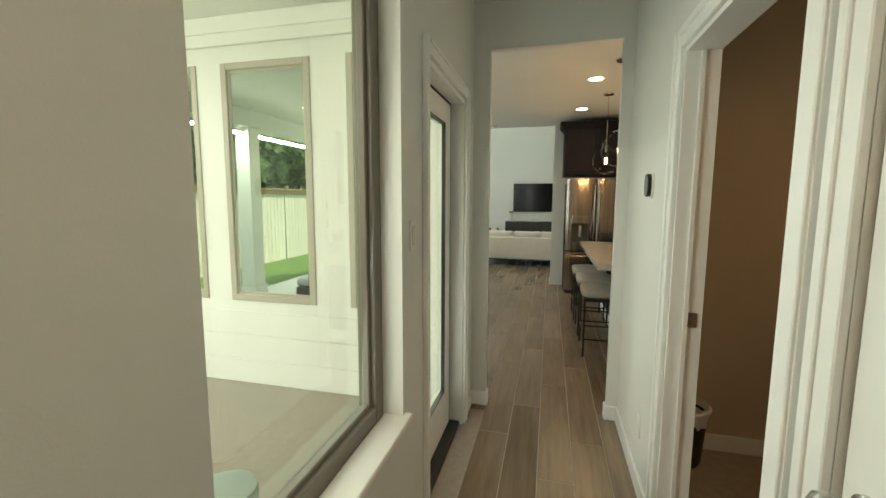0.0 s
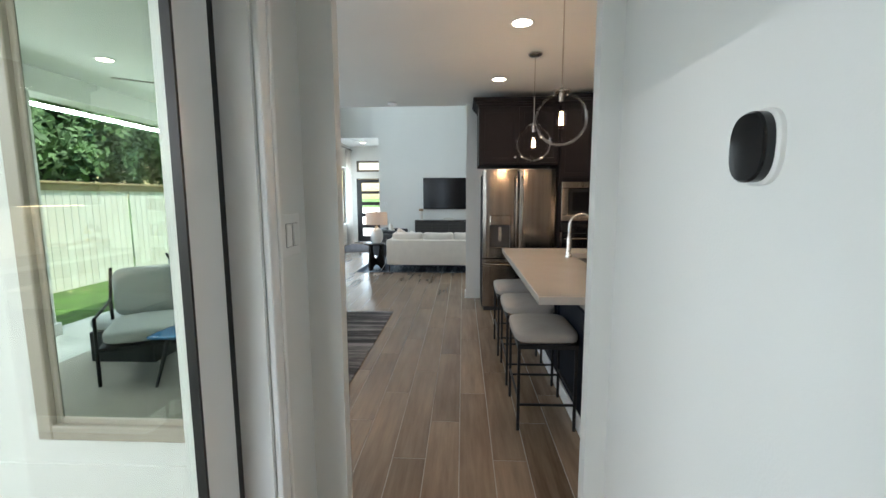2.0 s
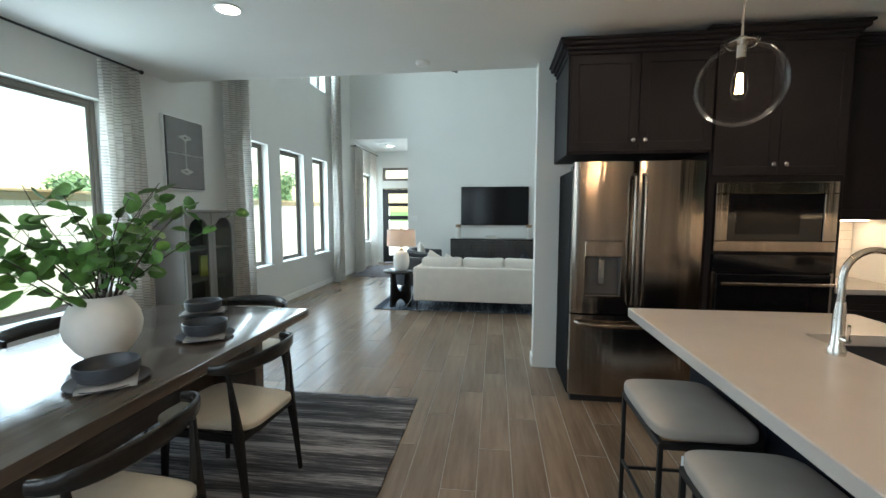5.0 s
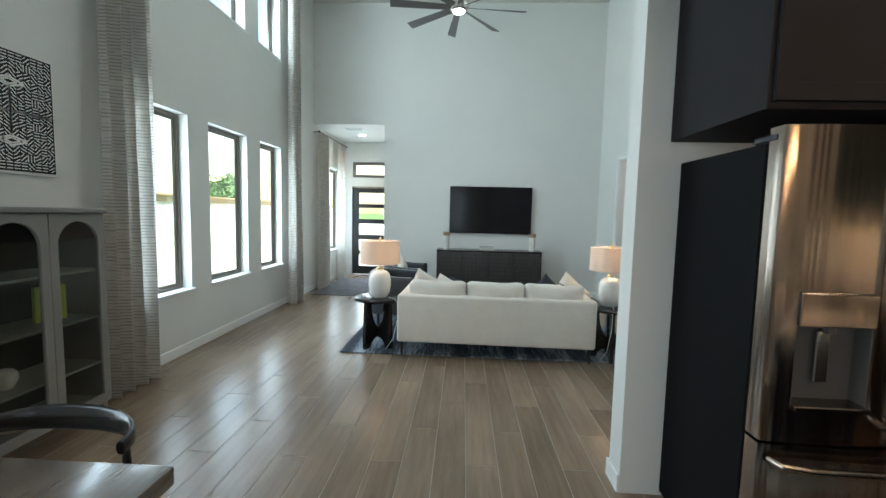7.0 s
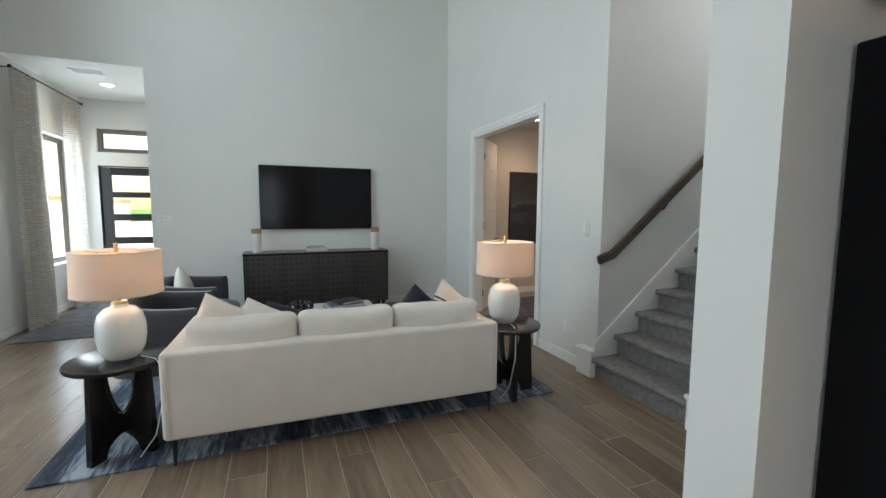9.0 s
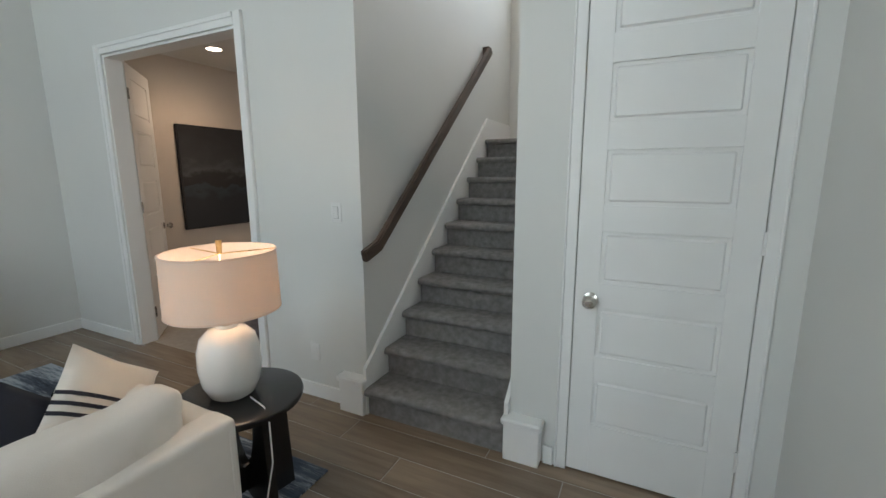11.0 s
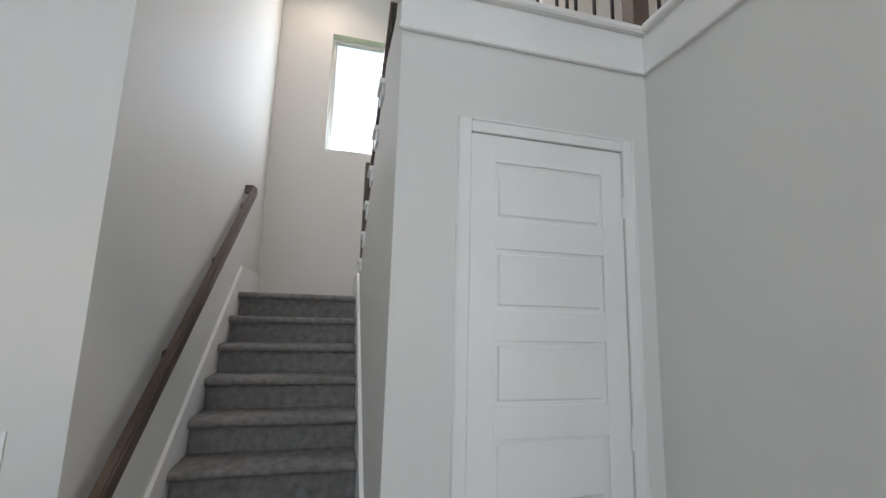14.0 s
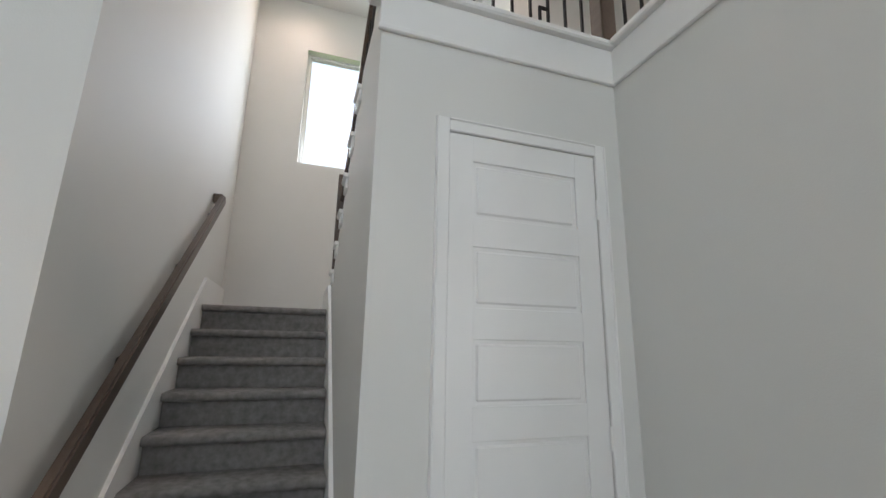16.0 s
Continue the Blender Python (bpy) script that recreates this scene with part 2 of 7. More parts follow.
def woven_dashes(m, color, pitch):
    """Short level dashes woven into a pale cloth, in rows one pitch apart."""
    nt = m.node_tree
    b = nt.nodes["Principled BSDF"]
    base = b.inputs["Base Color"].links[0].from_socket
    tc, wv = nt.nodes.new("ShaderNodeTexCoord"), nt.nodes.new("ShaderNodeTexWave")
    wv.bands_direction = "Z"
    wv.inputs["Scale"].default_value, wv.inputs["Distortion"].default_value = 0.314 / pitch, 1.2
    wv.inputs["Detail Scale"].default_value = 0.6
    nt.links.new(tc.outputs["Object"], wv.inputs[0])
    n, _ = noise_tex(nt, 14, 2.0, (0.3, 1.0, 4.0))
    mul = nt.nodes.new("ShaderNodeMath")
    mul.operation = "MULTIPLY"
    nt.links.new(ramp(nt, wv.outputs["Fac"], [(0.60, (0, 0, 0)), (0.82, (1, 1, 1))]), mul.inputs[0])
    nt.links.new(ramp(nt, n.outputs["Fac"], [(0.36, (0, 0, 0)), (0.50, (1, 1, 1))]), mul.inputs[1])
    mx = nt.nodes.new("ShaderNodeMix")
    mx.data_type = "RGBA"
    nt.links.new(mul.outputs[0], mx.inputs[0])
    nt.links.new(base, mx.inputs[6])
    mx.inputs[7].default_value = (*color, 1)
    nt.links.new(mx.outputs[2], b.inputs["Base Color"])


woven_dashes(M_CURT, (0.25, 0.22, 0.19), 0.025)
_ct = M_CURT.node_tree
_cm, _ctr = _ct.nodes.new("ShaderNodeMixShader"), _ct.nodes.new("ShaderNodeBsdfTranslucent")
_ctr.inputs[0].default_value = (0.82, 0.80, 0.76, 1)
_cm.inputs[0].default_value = 0.5
_ct.links.new(_ct.nodes["Principled BSDF"].outputs[0], _cm.inputs[1])
_ct.links.new(_ctr.outputs[0], _cm.inputs[2])
_ct.links.new(_cm.outputs[0], _ct.nodes["Material Output"].inputs[0])
M_TABLE = wood("table_walnut", (0.055, 0.042, 0.033), (0.135, 0.108, 0.088), 0.20, 4.0, 1, 0.2)
_tb = M_TABLE.node_tree.nodes["Principled BSDF"]
_tb.inputs["Specular IOR Level"].default_value, _tb.inputs["Coat Weight"].default_value, _tb.inputs["Coat Roughness"].default_value = 0.7, 0.5, 0.12
M_RAIL = wood("stained_rail", (0.045, 0.030, 0.022), (0.12, 0.082, 0.06), 0.35, 6.0, 0, 0.2)
M_OAK = wood("oak_board", (0.22, 0.13, 0.07), (0.42, 0.28, 0.16), 0.45, 5.0, 0, 0.2)
M_FENCE = wood("cedar_fence", (0.68, 0.61, 0.52), (0.88, 0.83, 0.74), 0.8, 4.0, 2, 0.4, 0.12)
M_GREYCAB = plain("grey_lacquer", (0.215, 0.21, 0.20), 0.5, vary=0.05, scale=3)
M_SHADE = plain("linen_shade", (0.72, 0.60, 0.50), 0.9, vary=0.04, scale=9, fine=500, relief=0.4)
M_CAN = glow("lamp_lens", (1.0, 0.86, 0.66), 14.0)
M_FIL = glow("filament", (1.0, 0.60, 0.24), 22.0)
M_STRIP = glow("led_strip", (1.0, 0.70, 0.38), 6.0)
M_LEAF = plain("eucalyptus_leaf", (0.10, 0.23, 0.045), 0.5, vary=0.5, scale=14, fine=60, relief=0.2, sheen=0.1)
M_BARK = plain("bark", (0.06, 0.045, 0.035), 0.8, vary=0.3, scale=20, relief=0.6)
M_GRASS = plain("lawn", (0.10, 0.19, 0.035), 0.9, vary=0.35, scale=3, fine=200, relief=1.0, dist=0.02)
M_TREE = plain("tree_foliage", (0.12, 0.20, 0.065), 0.7, vary=0.45, scale=2.5, fine=40, relief=0.6, dist=0.02)
M_BOWL = plain("slate_stoneware", (0.045, 0.052, 0.062), 0.4, vary=0.15, scale=12, fine=120, relief=0.2)
M_NAPK = plain("linen_napkin", (0.62, 0.60, 0.57), 0.9, vary=0.06, scale=20, fine=400, relief=0.4)
M_PLASTIC = plain("white_plastic", (0.76, 0.76, 0.74), 0.4, vary=0.01, relief=0.0)
# grey that paints the shade in the gaps of the switches
M_GAP_SHADE = plain("gap_shade_grey", (0.30, 0.30, 0.29), 0.7, vary=0.03, relief=0.0)
M_DARKFAB = plain("charcoal_velvet", (0.022, 0.024, 0.028), 0.85, vary=0.2, scale=8, fine=300, relief=0.4, sheen=0.4)
M_NAVYFAB = plain("navy_pillow_fabric", (0.018, 0.02, 0.03), 0.9, vary=0.15, scale=10, fine=400, relief=0.4)
M_PATIOFAB = plain("grey_outdoor_cushion", (0.42, 0.43, 0.42), 0.9, vary=0.05, scale=9, fine=300, relief=0.3)

# ---- mesh helpers ----


def rbox(bm, lo, hi, r=0.0, seg=1, m=None):
    """A box between two corners with its edges rounded by r."""
    t = bmesh.new()
    bmesh.ops.create_cube(t, size=1)
    lo, hi = Vector(lo), Vector(hi)
    for v in t.verts:
        v.co = Vector((lo[i] + (v.co[i] + 0.5) * (hi[i] - lo[i]) for i in range(3)))
    if r:
        bmesh.ops.bevel(t, geom=t.edges[:], offset=r, segments=seg, profile=0.5, affect="EDGES")
    merge(bm, t, m)
    return bm


def merge(bm, t, m=None):
    if m is not None:
        bmesh.ops.transform(t, matrix=m, verts=t.verts[:])
    me = bpy.data.meshes.new("tmp")
    t.to_mesh(me)
    bm.from_mesh(me)
    bpy.data.meshes.remove(me)
    t.free()


def tube(bm, a, b, r0, r1=None, seg=12, caps=True):
    a, b = Vector(a), Vector(b)
    r1 = r0 if r1 is None else r1
    rot = (b - a).to_track_quat("Z", "Y").to_matrix().to_4x4()
    t = bmesh.new()
    bmesh.ops.create_cone(t, cap_ends=caps, segments=seg, radius1=r0, radius2=r1, depth=(b - a).length)
    merge(bm, t, Matrix.Translation((a + b) / 2) @ rot)
    return bm


def sweep(bm, pts, r, seg=8):
    """A bent rod through points; r is one radius or one for each point."""
    pts = [Vector(p) for p in pts]
    rr = r if isinstance(r, (list, tuple)) else [r] * len(pts)
    rings = []
    side = None
    for i, p in enumerate(pts):
        d = (pts[min(i + 1, len(pts) - 1)] - pts[max(i - 1, 0)]).normalized()
        if side is None:
            side = d.orthogonal().normalized()
        side = (side - d * side.dot(d)).normalized()
        up = d.cross(side)
        rings.append([bm.verts.new(p + (side * math.cos(k * math.tau / seg) + up * math.sin(k * math.tau / seg)) * rr[i]) for k in range(seg)])
    for a, b in zip(rings, rings[1:]):
        for k in range(seg):
            bm.faces.new((a[k], a[(k + 1) % seg], b[(k + 1) % seg], b[k]))
    bm.faces.new(rings[0][::-1])
    bm.faces.new(rings[-1])
    return bm


def lathe(bm, profile, seg=32, at=(0, 0, 0), squash=1.0):
    """Turn a profile of (radius, height) round the z axis."""
    at = Vector(at)
    rings = []
    for r, z in profile:
        if r < 1e-5:
            rings.append([bm.verts.new(at + Vector((0, 0, z)))])
        else:
            rings.append([bm.verts.new(at + Vector((r * math.cos(k * math.tau / seg), squash * r * math.sin(k * math.tau / seg), z))) for k in range(seg)])
    for a, b in zip(rings, rings[1:]):
        for k in range(seg):
            j = (k + 1) % seg
            if len(a) == 1 and len(b) > 1:
                bm.faces.new((a[0], b[j], b[k]))
            elif len(b) == 1 and len(a) > 1:
                bm.faces.new((a[k], a[j], b[0]))
            elif len(a) > 1:
                bm.faces.new((a[k], a[j], b[j], b[k]))
    return bm


def puff(bm, lo, hi, bulge=0.06, n=10, corner=0.35):
    """A stuffed cushion: a rounded block whose faces swell in the middle."""
    lo, hi = Vector(lo), Vector(hi)
    c, h = (lo + hi) / 2, (hi - lo) / 2
    t = bmesh.new()
    bmesh.ops.create_cube(t, size=2)
    bmesh.ops.subdivide_edges(t, edges=t.edges[:], cuts=n, use_grid_fill=True)
    thin = min(range(3), key=lambda i: h[i])
    for v in t.verts:
        p = v.co.copy()
        q = Vector(math.copysign(abs(x) ** 0.9, x) for x in p)
        rad = max(abs(x) for x in q)
        l = sum(abs(x) ** 6 for x in q) ** (1 / 6)
        q = q * (rad / l) if l > 0 else q
        o = [i for i in range(3) if i != thin]
        w = max(0.0, (1 - q[o[0]] ** 2)) * max(0.0, (1 - q[o[1]] ** 2))
        co = Vector((q[0] * h[0], q[1] * h[1], q[2] * h[2]))
        co[thin] *= 0.62 + 0.38 * w ** 0.45
        co[thin] += math.copysign(bulge * w, p[thin]) if abs(p[thin]) > 0.5 else 0
        v.co = c + co
    merge(bm, t)
    return bm


def mesh_of(name, bm, mat, smooth=35):
    bmesh.ops.recalc_face_normals(bm, faces=bm.faces[:])
    me = bpy.data.meshes.new(name)
    bm.to_mesh(me)
    bm.free()
    me.materials.append(mat)
    if smooth:
        me.polygons.foreach_set("use_smooth", [True] * len(me.polygons))
        me.set_sharp_from_angle(angle=radians(smooth))
    return me


def part(name, bm, mat, parent, label="", smooth=35):
    ob = new(name, mesh_of(name, bm, mat, smooth))
    ob.parent = parent
    return tagged(ob, label)


def thing(name, at, label, category, group="", rz=0.0, kind=""):
    e = new(name)
    e.empty_display_size = 0.1
    e.matrix_world = pose(*at, 0, 0, rz)
    return tagged(e, label, category, group, kind)


def setting(name, bm, mat, label="", category="", smooth=0):
    return tagged(new(name, mesh_of(name, bm, mat, smooth)), label, category, "", "structure")


def single(name, bm, mat, at, label, category, group="", rz=0.0, smooth=35):
    ob = new(name, mesh_of(name, bm, mat, smooth))
    ob.matrix_world = pose(*at, 0, 0, rz)
    return tagged(ob, label, category, group)


def B(*args):
    """One mesh of several boxes: each (lo, hi) or (lo, hi, round)."""
    bm = bmesh.new()
    for lo, hi, *r in args:
        rbox(bm, lo, hi, r[0] if r else 0.0, r[1] if len(r) > 1 else 1)
    return bm


def wall_mesh(axis, pos, thick, a0, a1, z0, z1, holes=()):
    """A wall along x or y from a0 to a1, its faces at pos and pos + thick, with holes (b0, b1, z0, z1)."""
    bm = bmesh.new()

    def piece(p0, p1, q0, q1):
        if p1 - p0 < 1e-4 or q1 - q0 < 1e-4:
            return
        lo, hi = sorted((pos, pos + thick))
        if axis == "y":
            rbox(bm, (lo, p0, q0), (hi, p1, q1))
        else:
            rbox(bm, (p0, lo, q0), (p1, hi, q1))

    cuts = sorted({a0, a1, *(h[0] for h in holes), *(h[1] for h in holes)})
    for p0, p1 in zip(cuts, cuts[1:]):
        mid = (p0 + p1) / 2
        z = z0
        for h in sorted((h for h in holes if h[0] < mid < h[1]), key=lambda h: h[2]):
            piece(p0, p1, z, h[2])
            z = h[3]
        piece(p0, p1, z, z1)
    return bm


def wall(name, axis, pos, thick, a0, a1, z0, z1, holes=(), mat=None, label="", category="wall"):
    return setting(name, wall_mesh(axis, pos, thick, a0, a1, z0, z1, holes), mat or M_WALL, label or "smooth off-white painted plaster wall", category)


# ---- structure ----
LIV = ((7.6, 8.41), (8.75, 9.57), (9.92, 10.58))
w_holes = [(y0, y1, 0.64, 2.41) for y0, y1 in LIV] + [(y0, y1, 3.70, 5.0) for y0, y1 in LIV]
w_holes += [(4.80, 5.82, 0.64, 2.38), (12.6, 13.7, 0.64, 2.38)]
wall("wall_west", "y", XW, -0.17, 1.63, 14.15, 0, CEIL, w_holes)
SWIN = ((-3.23, -2.58), (-2.36, -1.61), (-1.33, -0.75))
wall("wall_south", "x", 1.715, 0.085, -3.56, -0.62, 0, CEIL, [(a, b, 0.68, 2.48) for a, b in SWIN])
wall("wall_south_outside", "x", 1.63, 0.085, -3.73, -0.62, 0, 3.2, [(a, b, 0.68, 2.48) for a, b in SWIN], M_SIDING, "white painted siding wall of the covered patio")
wall("wall_hall_west", "y", -0.45, -0.17, -3, 1.74, 0, 2.75, [(-0.62, 0.295, 0.64, 2.42), (0.615, 1.445, 0, 2.08)])
wall("wall_hall_stub", "x", 1.74, 0.06, -0.62, -0.34, 0, CEIL)
wall("wall_kitchen_south", "x", 1.74, 0.06, 0.48, 3.23, 0, CEIL)
wall("wall_hall_header", "x", 1.74, 0.06, -0.34, 0.48, 2.46, CEIL)
wall("wall_hall_east", "y", 0.55, 0.12, -3, 1.74, 0, 2.75, [(-0.153, 0.70, 0, 2.05), (-1.08, -0.34, 0, 2.05)])
wall("wall_hall_end", "x", -3, -0.15, -0.62, 0.67, 0, 2.75)
wall("wall_tv", "x", YT, 0.15, XW, 1.80, 0, CEIL, [(XW, -2.24, 0, 3.07)])
wall("wall_foyer_east", "y", -2.24, 0.15, 12.15, 14.0, 0, 3.07)
wall("wall_foyer_north", "x", 14.0, 0.15, XW, -2.09, 0, 3.07, [(-3.37, -2.42, 0, 2.05), (-3.37, -2.42, 2.27, 2.63)])
wall("wall_study_west", "y", XS, 0.13, 8.61, 12.0, 0, CEIL, [(9.52, 11.03, 0, 2.38)])
wall("wall_study_north", "x", 12.0, 0.15, 1.80, 4.45, 0, 2.8, (), M_STUDY, "warm greige painted study wall")
wall("wall_study_east", "y", 4.30, 0.15, 8.74, 12.0, 0, 2.8, (), M_STUDY, "warm greige painted study wall")
wall("wall_stair_north", "x", 8.61, 0.13, 1.80, 4.45, 0, CEIL)
wall("wall_stair_east", "y", 4.45, 0.15, 6.33, 8.74, 0, CEIL, [(7.30, 8.08, 3.31, 4.62)])
wall("wall_closet", "y", XS, 0.10, 6.57, 7.70, 0, 2.99, [(6.712, 7.406, 0, 2.382)])
wall("wall_kitchen_north", "x", 6.33, 0.24, 1.24, 4.45, 0, 2.99)
wall("wall_kitchen_end", "x", 6.41, 0.16, 0.11, 1.24, 0, 2.99)
wall("wall_loft", "x", 6.45, 0.12, XW, -0.6, 2.75, CEIL)
wall("wall_loft_band", "x", 6.45, 0.12, -0.6, 0.11, 2.75, 2.955)
wall("wall_loft_east", "y", 3.08, 0.15, 1.80, 6.33, 2.99, CEIL)
wall("wall_loft_north", "x", 6.33, -0.12, 3.23, 4.60, 2.99, CEIL)
wall("wall_kitchen_east", "y", 3.08, 0.15, 1.80, 4.92, 0, 2.75)
wall("wall_pantry_west", "y", 2.63, 0.12, 4.92, 6.33, 0, 2.75, [(5.30, 5.88, 0, 2.05)])
wall("wall_pantry_south", "x", 4.92, 0.12, 2.75, 3.95, 0, 2.75)
wall("wall_pantry_east", "y", 3.95, 0.12, 4.92, 6.33, 0, 2.75)
wall("wall_bath_north", "x", 1.53, 0.10, 0.67, 2.6, 0, 2.75, (), M_BATH, "bathroom wall with warm brown light mixed into its colour")
wall("wall_bath_east", "y", 2.6, 0.12, -1.2, 1.63, 0, 2.75, (), M_BATH, "bathroom wall with warm brown light mixed into its colour")
wall("wall_bath_south", "x", -1.2, 0.10, 0.67, 2.6, 0, 2.75, (), M_BATH, "bathroom wall with warm brown light mixed into its colour")

# knee wall between the flights, its top following the upper flight
KN = [(1.77, 0.0), (4.45, 0.0), (4.45, 1.86), (3.66, 1.95), (2.26, 2.99), (1.77, 2.99)]
bm = bmesh.new()
fa = [bm.verts.new((x, 7.60, z)) for x, z in KN]
fb = [bm.verts.new((x, 7.70, z)) for x, z in KN]
bm.faces.new(fa)
bm.faces.new(fb[::-1])
for i in range(len(KN)):
    j = (i + 1) % len(KN)
    bm.faces.new((fa[i], fa[j], fb[j], fb[i]))
setting("wall_stair_knee", bm, M_WALL, "off-white knee wall beside the carpeted stairs", "wall")


def slab(name, lo, hi, mat, label, category):
    return setting(name, B((lo, hi)), mat, label, category)


slab("ceiling_main", (XW - 0.17, 1.63, CEIL), (4.6, 14.15, CEIL + 0.15), M_CEIL, "flat white two-storey ceiling", "ceiling")
slab("ceiling_kitchen", (XW, 1.80, 2.75), (3.08, 6.45, 2.985), M_CEIL, "flat white painted kitchen and dining ceiling", "ceiling")
slab("ceiling_pantry", (2.75, 5.04, 2.75), (3.95, 6.33, 2.9), M_CEIL, "flat white pantry ceiling", "ceiling")
slab("ceiling_hall", (-0.62, -3, 2.75), (2.72, 1.74, 2.9), M_CEIL, "flat white hallway ceiling", "ceiling")
slab("ceiling_foyer", (XW, 12.15, 3.07), (-2.09, 14.0, 3.2), M_CEIL, "flat white foyer ceiling", "ceiling")
slab("ceiling_study", (1.80, 8.74, 2.75), (4.30, 12.0, 2.9), M_CEIL, "flat white study ceiling", "ceiling")
slab("ceiling_patio", (-4.6, -4.2, 2.80), (-0.62, 1.63, 3.0), M_SIDING, "white painted patio ceiling", "ceiling")
slab("floor_patio", (-4.6, -4.2, -0.12), (-0.62, 1.63, -0.01), M_CONC, "bare pale concrete patio slab", "floor")
g = bmesh.new()
bmesh.ops.create_grid(g, x_segments=60, y_segments=60, size=400)
for v in g.verts:
    v.co.z = -0.14
setting("ground", g, M_GRASS, "mown green lawn around the house", "lawn")


def baseboard(name, runs):
    """White boards along wall feet; each run (x0, y0, x1, y1) is its footprint."""
    bm = bmesh.new()
    for x0, y0, x1, y1 in runs:
        rbox(bm, (x0, y0, 0), (x1, y1, 0.10), 0.004)
    return setting(name, bm, M_TRIM, "white painted wooden baseboard", "baseboard", 35)


T = 0.014
baseboard("baseboard", [
    (XW, 1.80, XW + T, 12.0), (XW, 12.15, XW + T, 14.0), (-2.24, YT - T, XS, YT), (-2.24 - T, 12.0, -2.24, 14.0),
    (XS - T, 11.11, XS, 12.0), (XS - T, 8.78, XS, 9.44), (XS - T, 7.47, XS, 7.52), (0.11, 6.57, 1.67, 6.57 + T), (0.11 - T, 6.41, 0.11, 6.57 + T),
    (-3.56, 1.80, -0.34, 1.80 + T), (-0.34, 1.74, -0.34 + T, 1.80), (-0.45, 1.51, -0.45 + T, 1.74), (-0.45 + T, 1.74 - T, -0.34 + T, 1.74),
    (0.55 - T, 0.79, 0.55, 1.74), (0.48 - T, 1.74 - T, 0.55 - T, 1.74), (0.48 - T, 1.74, 0.48, 1.80), (-0.45, -3, -0.45 + T, 0.55),
    (1.80, 12.0 - T, 4.3, 12.0), (0.67, 1.53 - T, 2.6, 1.53), (2.6 - T, -1.1, 2.6, 1.53), (XW, 14.0 - T, -3.45, 14.0), (0.48, 1.80, 2.3, 1.80 + T)])


def casing(name, axis, pos, side, a0, a1, top, w=0.075, t=0.018, label="white painted door casing"):
    """Moulded boards round a doorway on the face at pos; side is the way it stands proud."""
    bm = bmesh.new()
    for u0, u1, z0, z1 in ((a0 - w, a0, 0, top + w), (a1, a1 + w, 0, top + w), (a0, a1, top, top + w)):
        for k, (ins, th) in enumerate(((0.0, t), (0.022, t + 0.007))):
            v0, v1, y1 = u0, u1, z1
            if k:
                y1 -= 0.002
                if u1 - u0 < w + 0.01:
                    v0, v1 = (u0 + 0.002, u1 - ins * 2) if u1 <= a0 + 1e-6 else (u0 + ins * 2, u1 - 0.002)
                else:
                    z0 = z0 + ins * 2
            p, q = sorted((pos, pos + side * th))
            rbox(bm, (p, v0, z0) if axis == "y" else (v0, p, z0), (q, v1, y1) if axis == "y" else (v1, q, y1), 0.003)
    return setting(name, bm, M_TRIM, label, "door casing", 35)


casing("trim_exit_door", "y", -0.45, 1, 0.615, 1.445, 2.08, 0.062)
casing("trim_bath_door", "y", 0.55, -1, -0.153, 0.70, 2.05)
casing("trim_hall_closet", "y", 0.55, -1, -1.08, -0.34, 2.05)
casing("trim_study_door", "y", XS, -1, 9.52, 11.03, 2.38)
casing("trim_stair_closet", "y", XS, -1, 6.712, 7.406, 2.382, 0.056, 0.010)
casing("trim_pantry", "y", 2.63, -1, 5.30, 5.88, 2.05)

# loft edge: band and cap
setting("trim_loft_edge", B(
    ((XS - 0.016, 6.57, 2.77), (XS, 7.71, 2.955), 0.004), ((XS - 0.05, 6.53, 2.955), (XS + 0.10, 7.75, 2.99), 0.008),
    ((-0.6, 6.57, 2.77), (XS - 0.016, 6.586, 2.955), 0.004), ((-0.6, 6.45, 2.955), (XS - 0.05, 6.62, 2.99), 0.008),
    ((XS - 0.022, 6.57, 2.765), (XS, 7.715, 2.79), 0.004), ((-0.6, 6.5705, 2.765), (XS - 0.022, 6.592, 2.79), 0.004)), M_TRIM, "white painted trim along the loft edge", "trim", 35)
slab("floor_loft", (XS + 0.10, 6.33, 2.80), (2.26, 7.60, 2.985), M_CARPET, "grey carpeted loft floor", "floor")


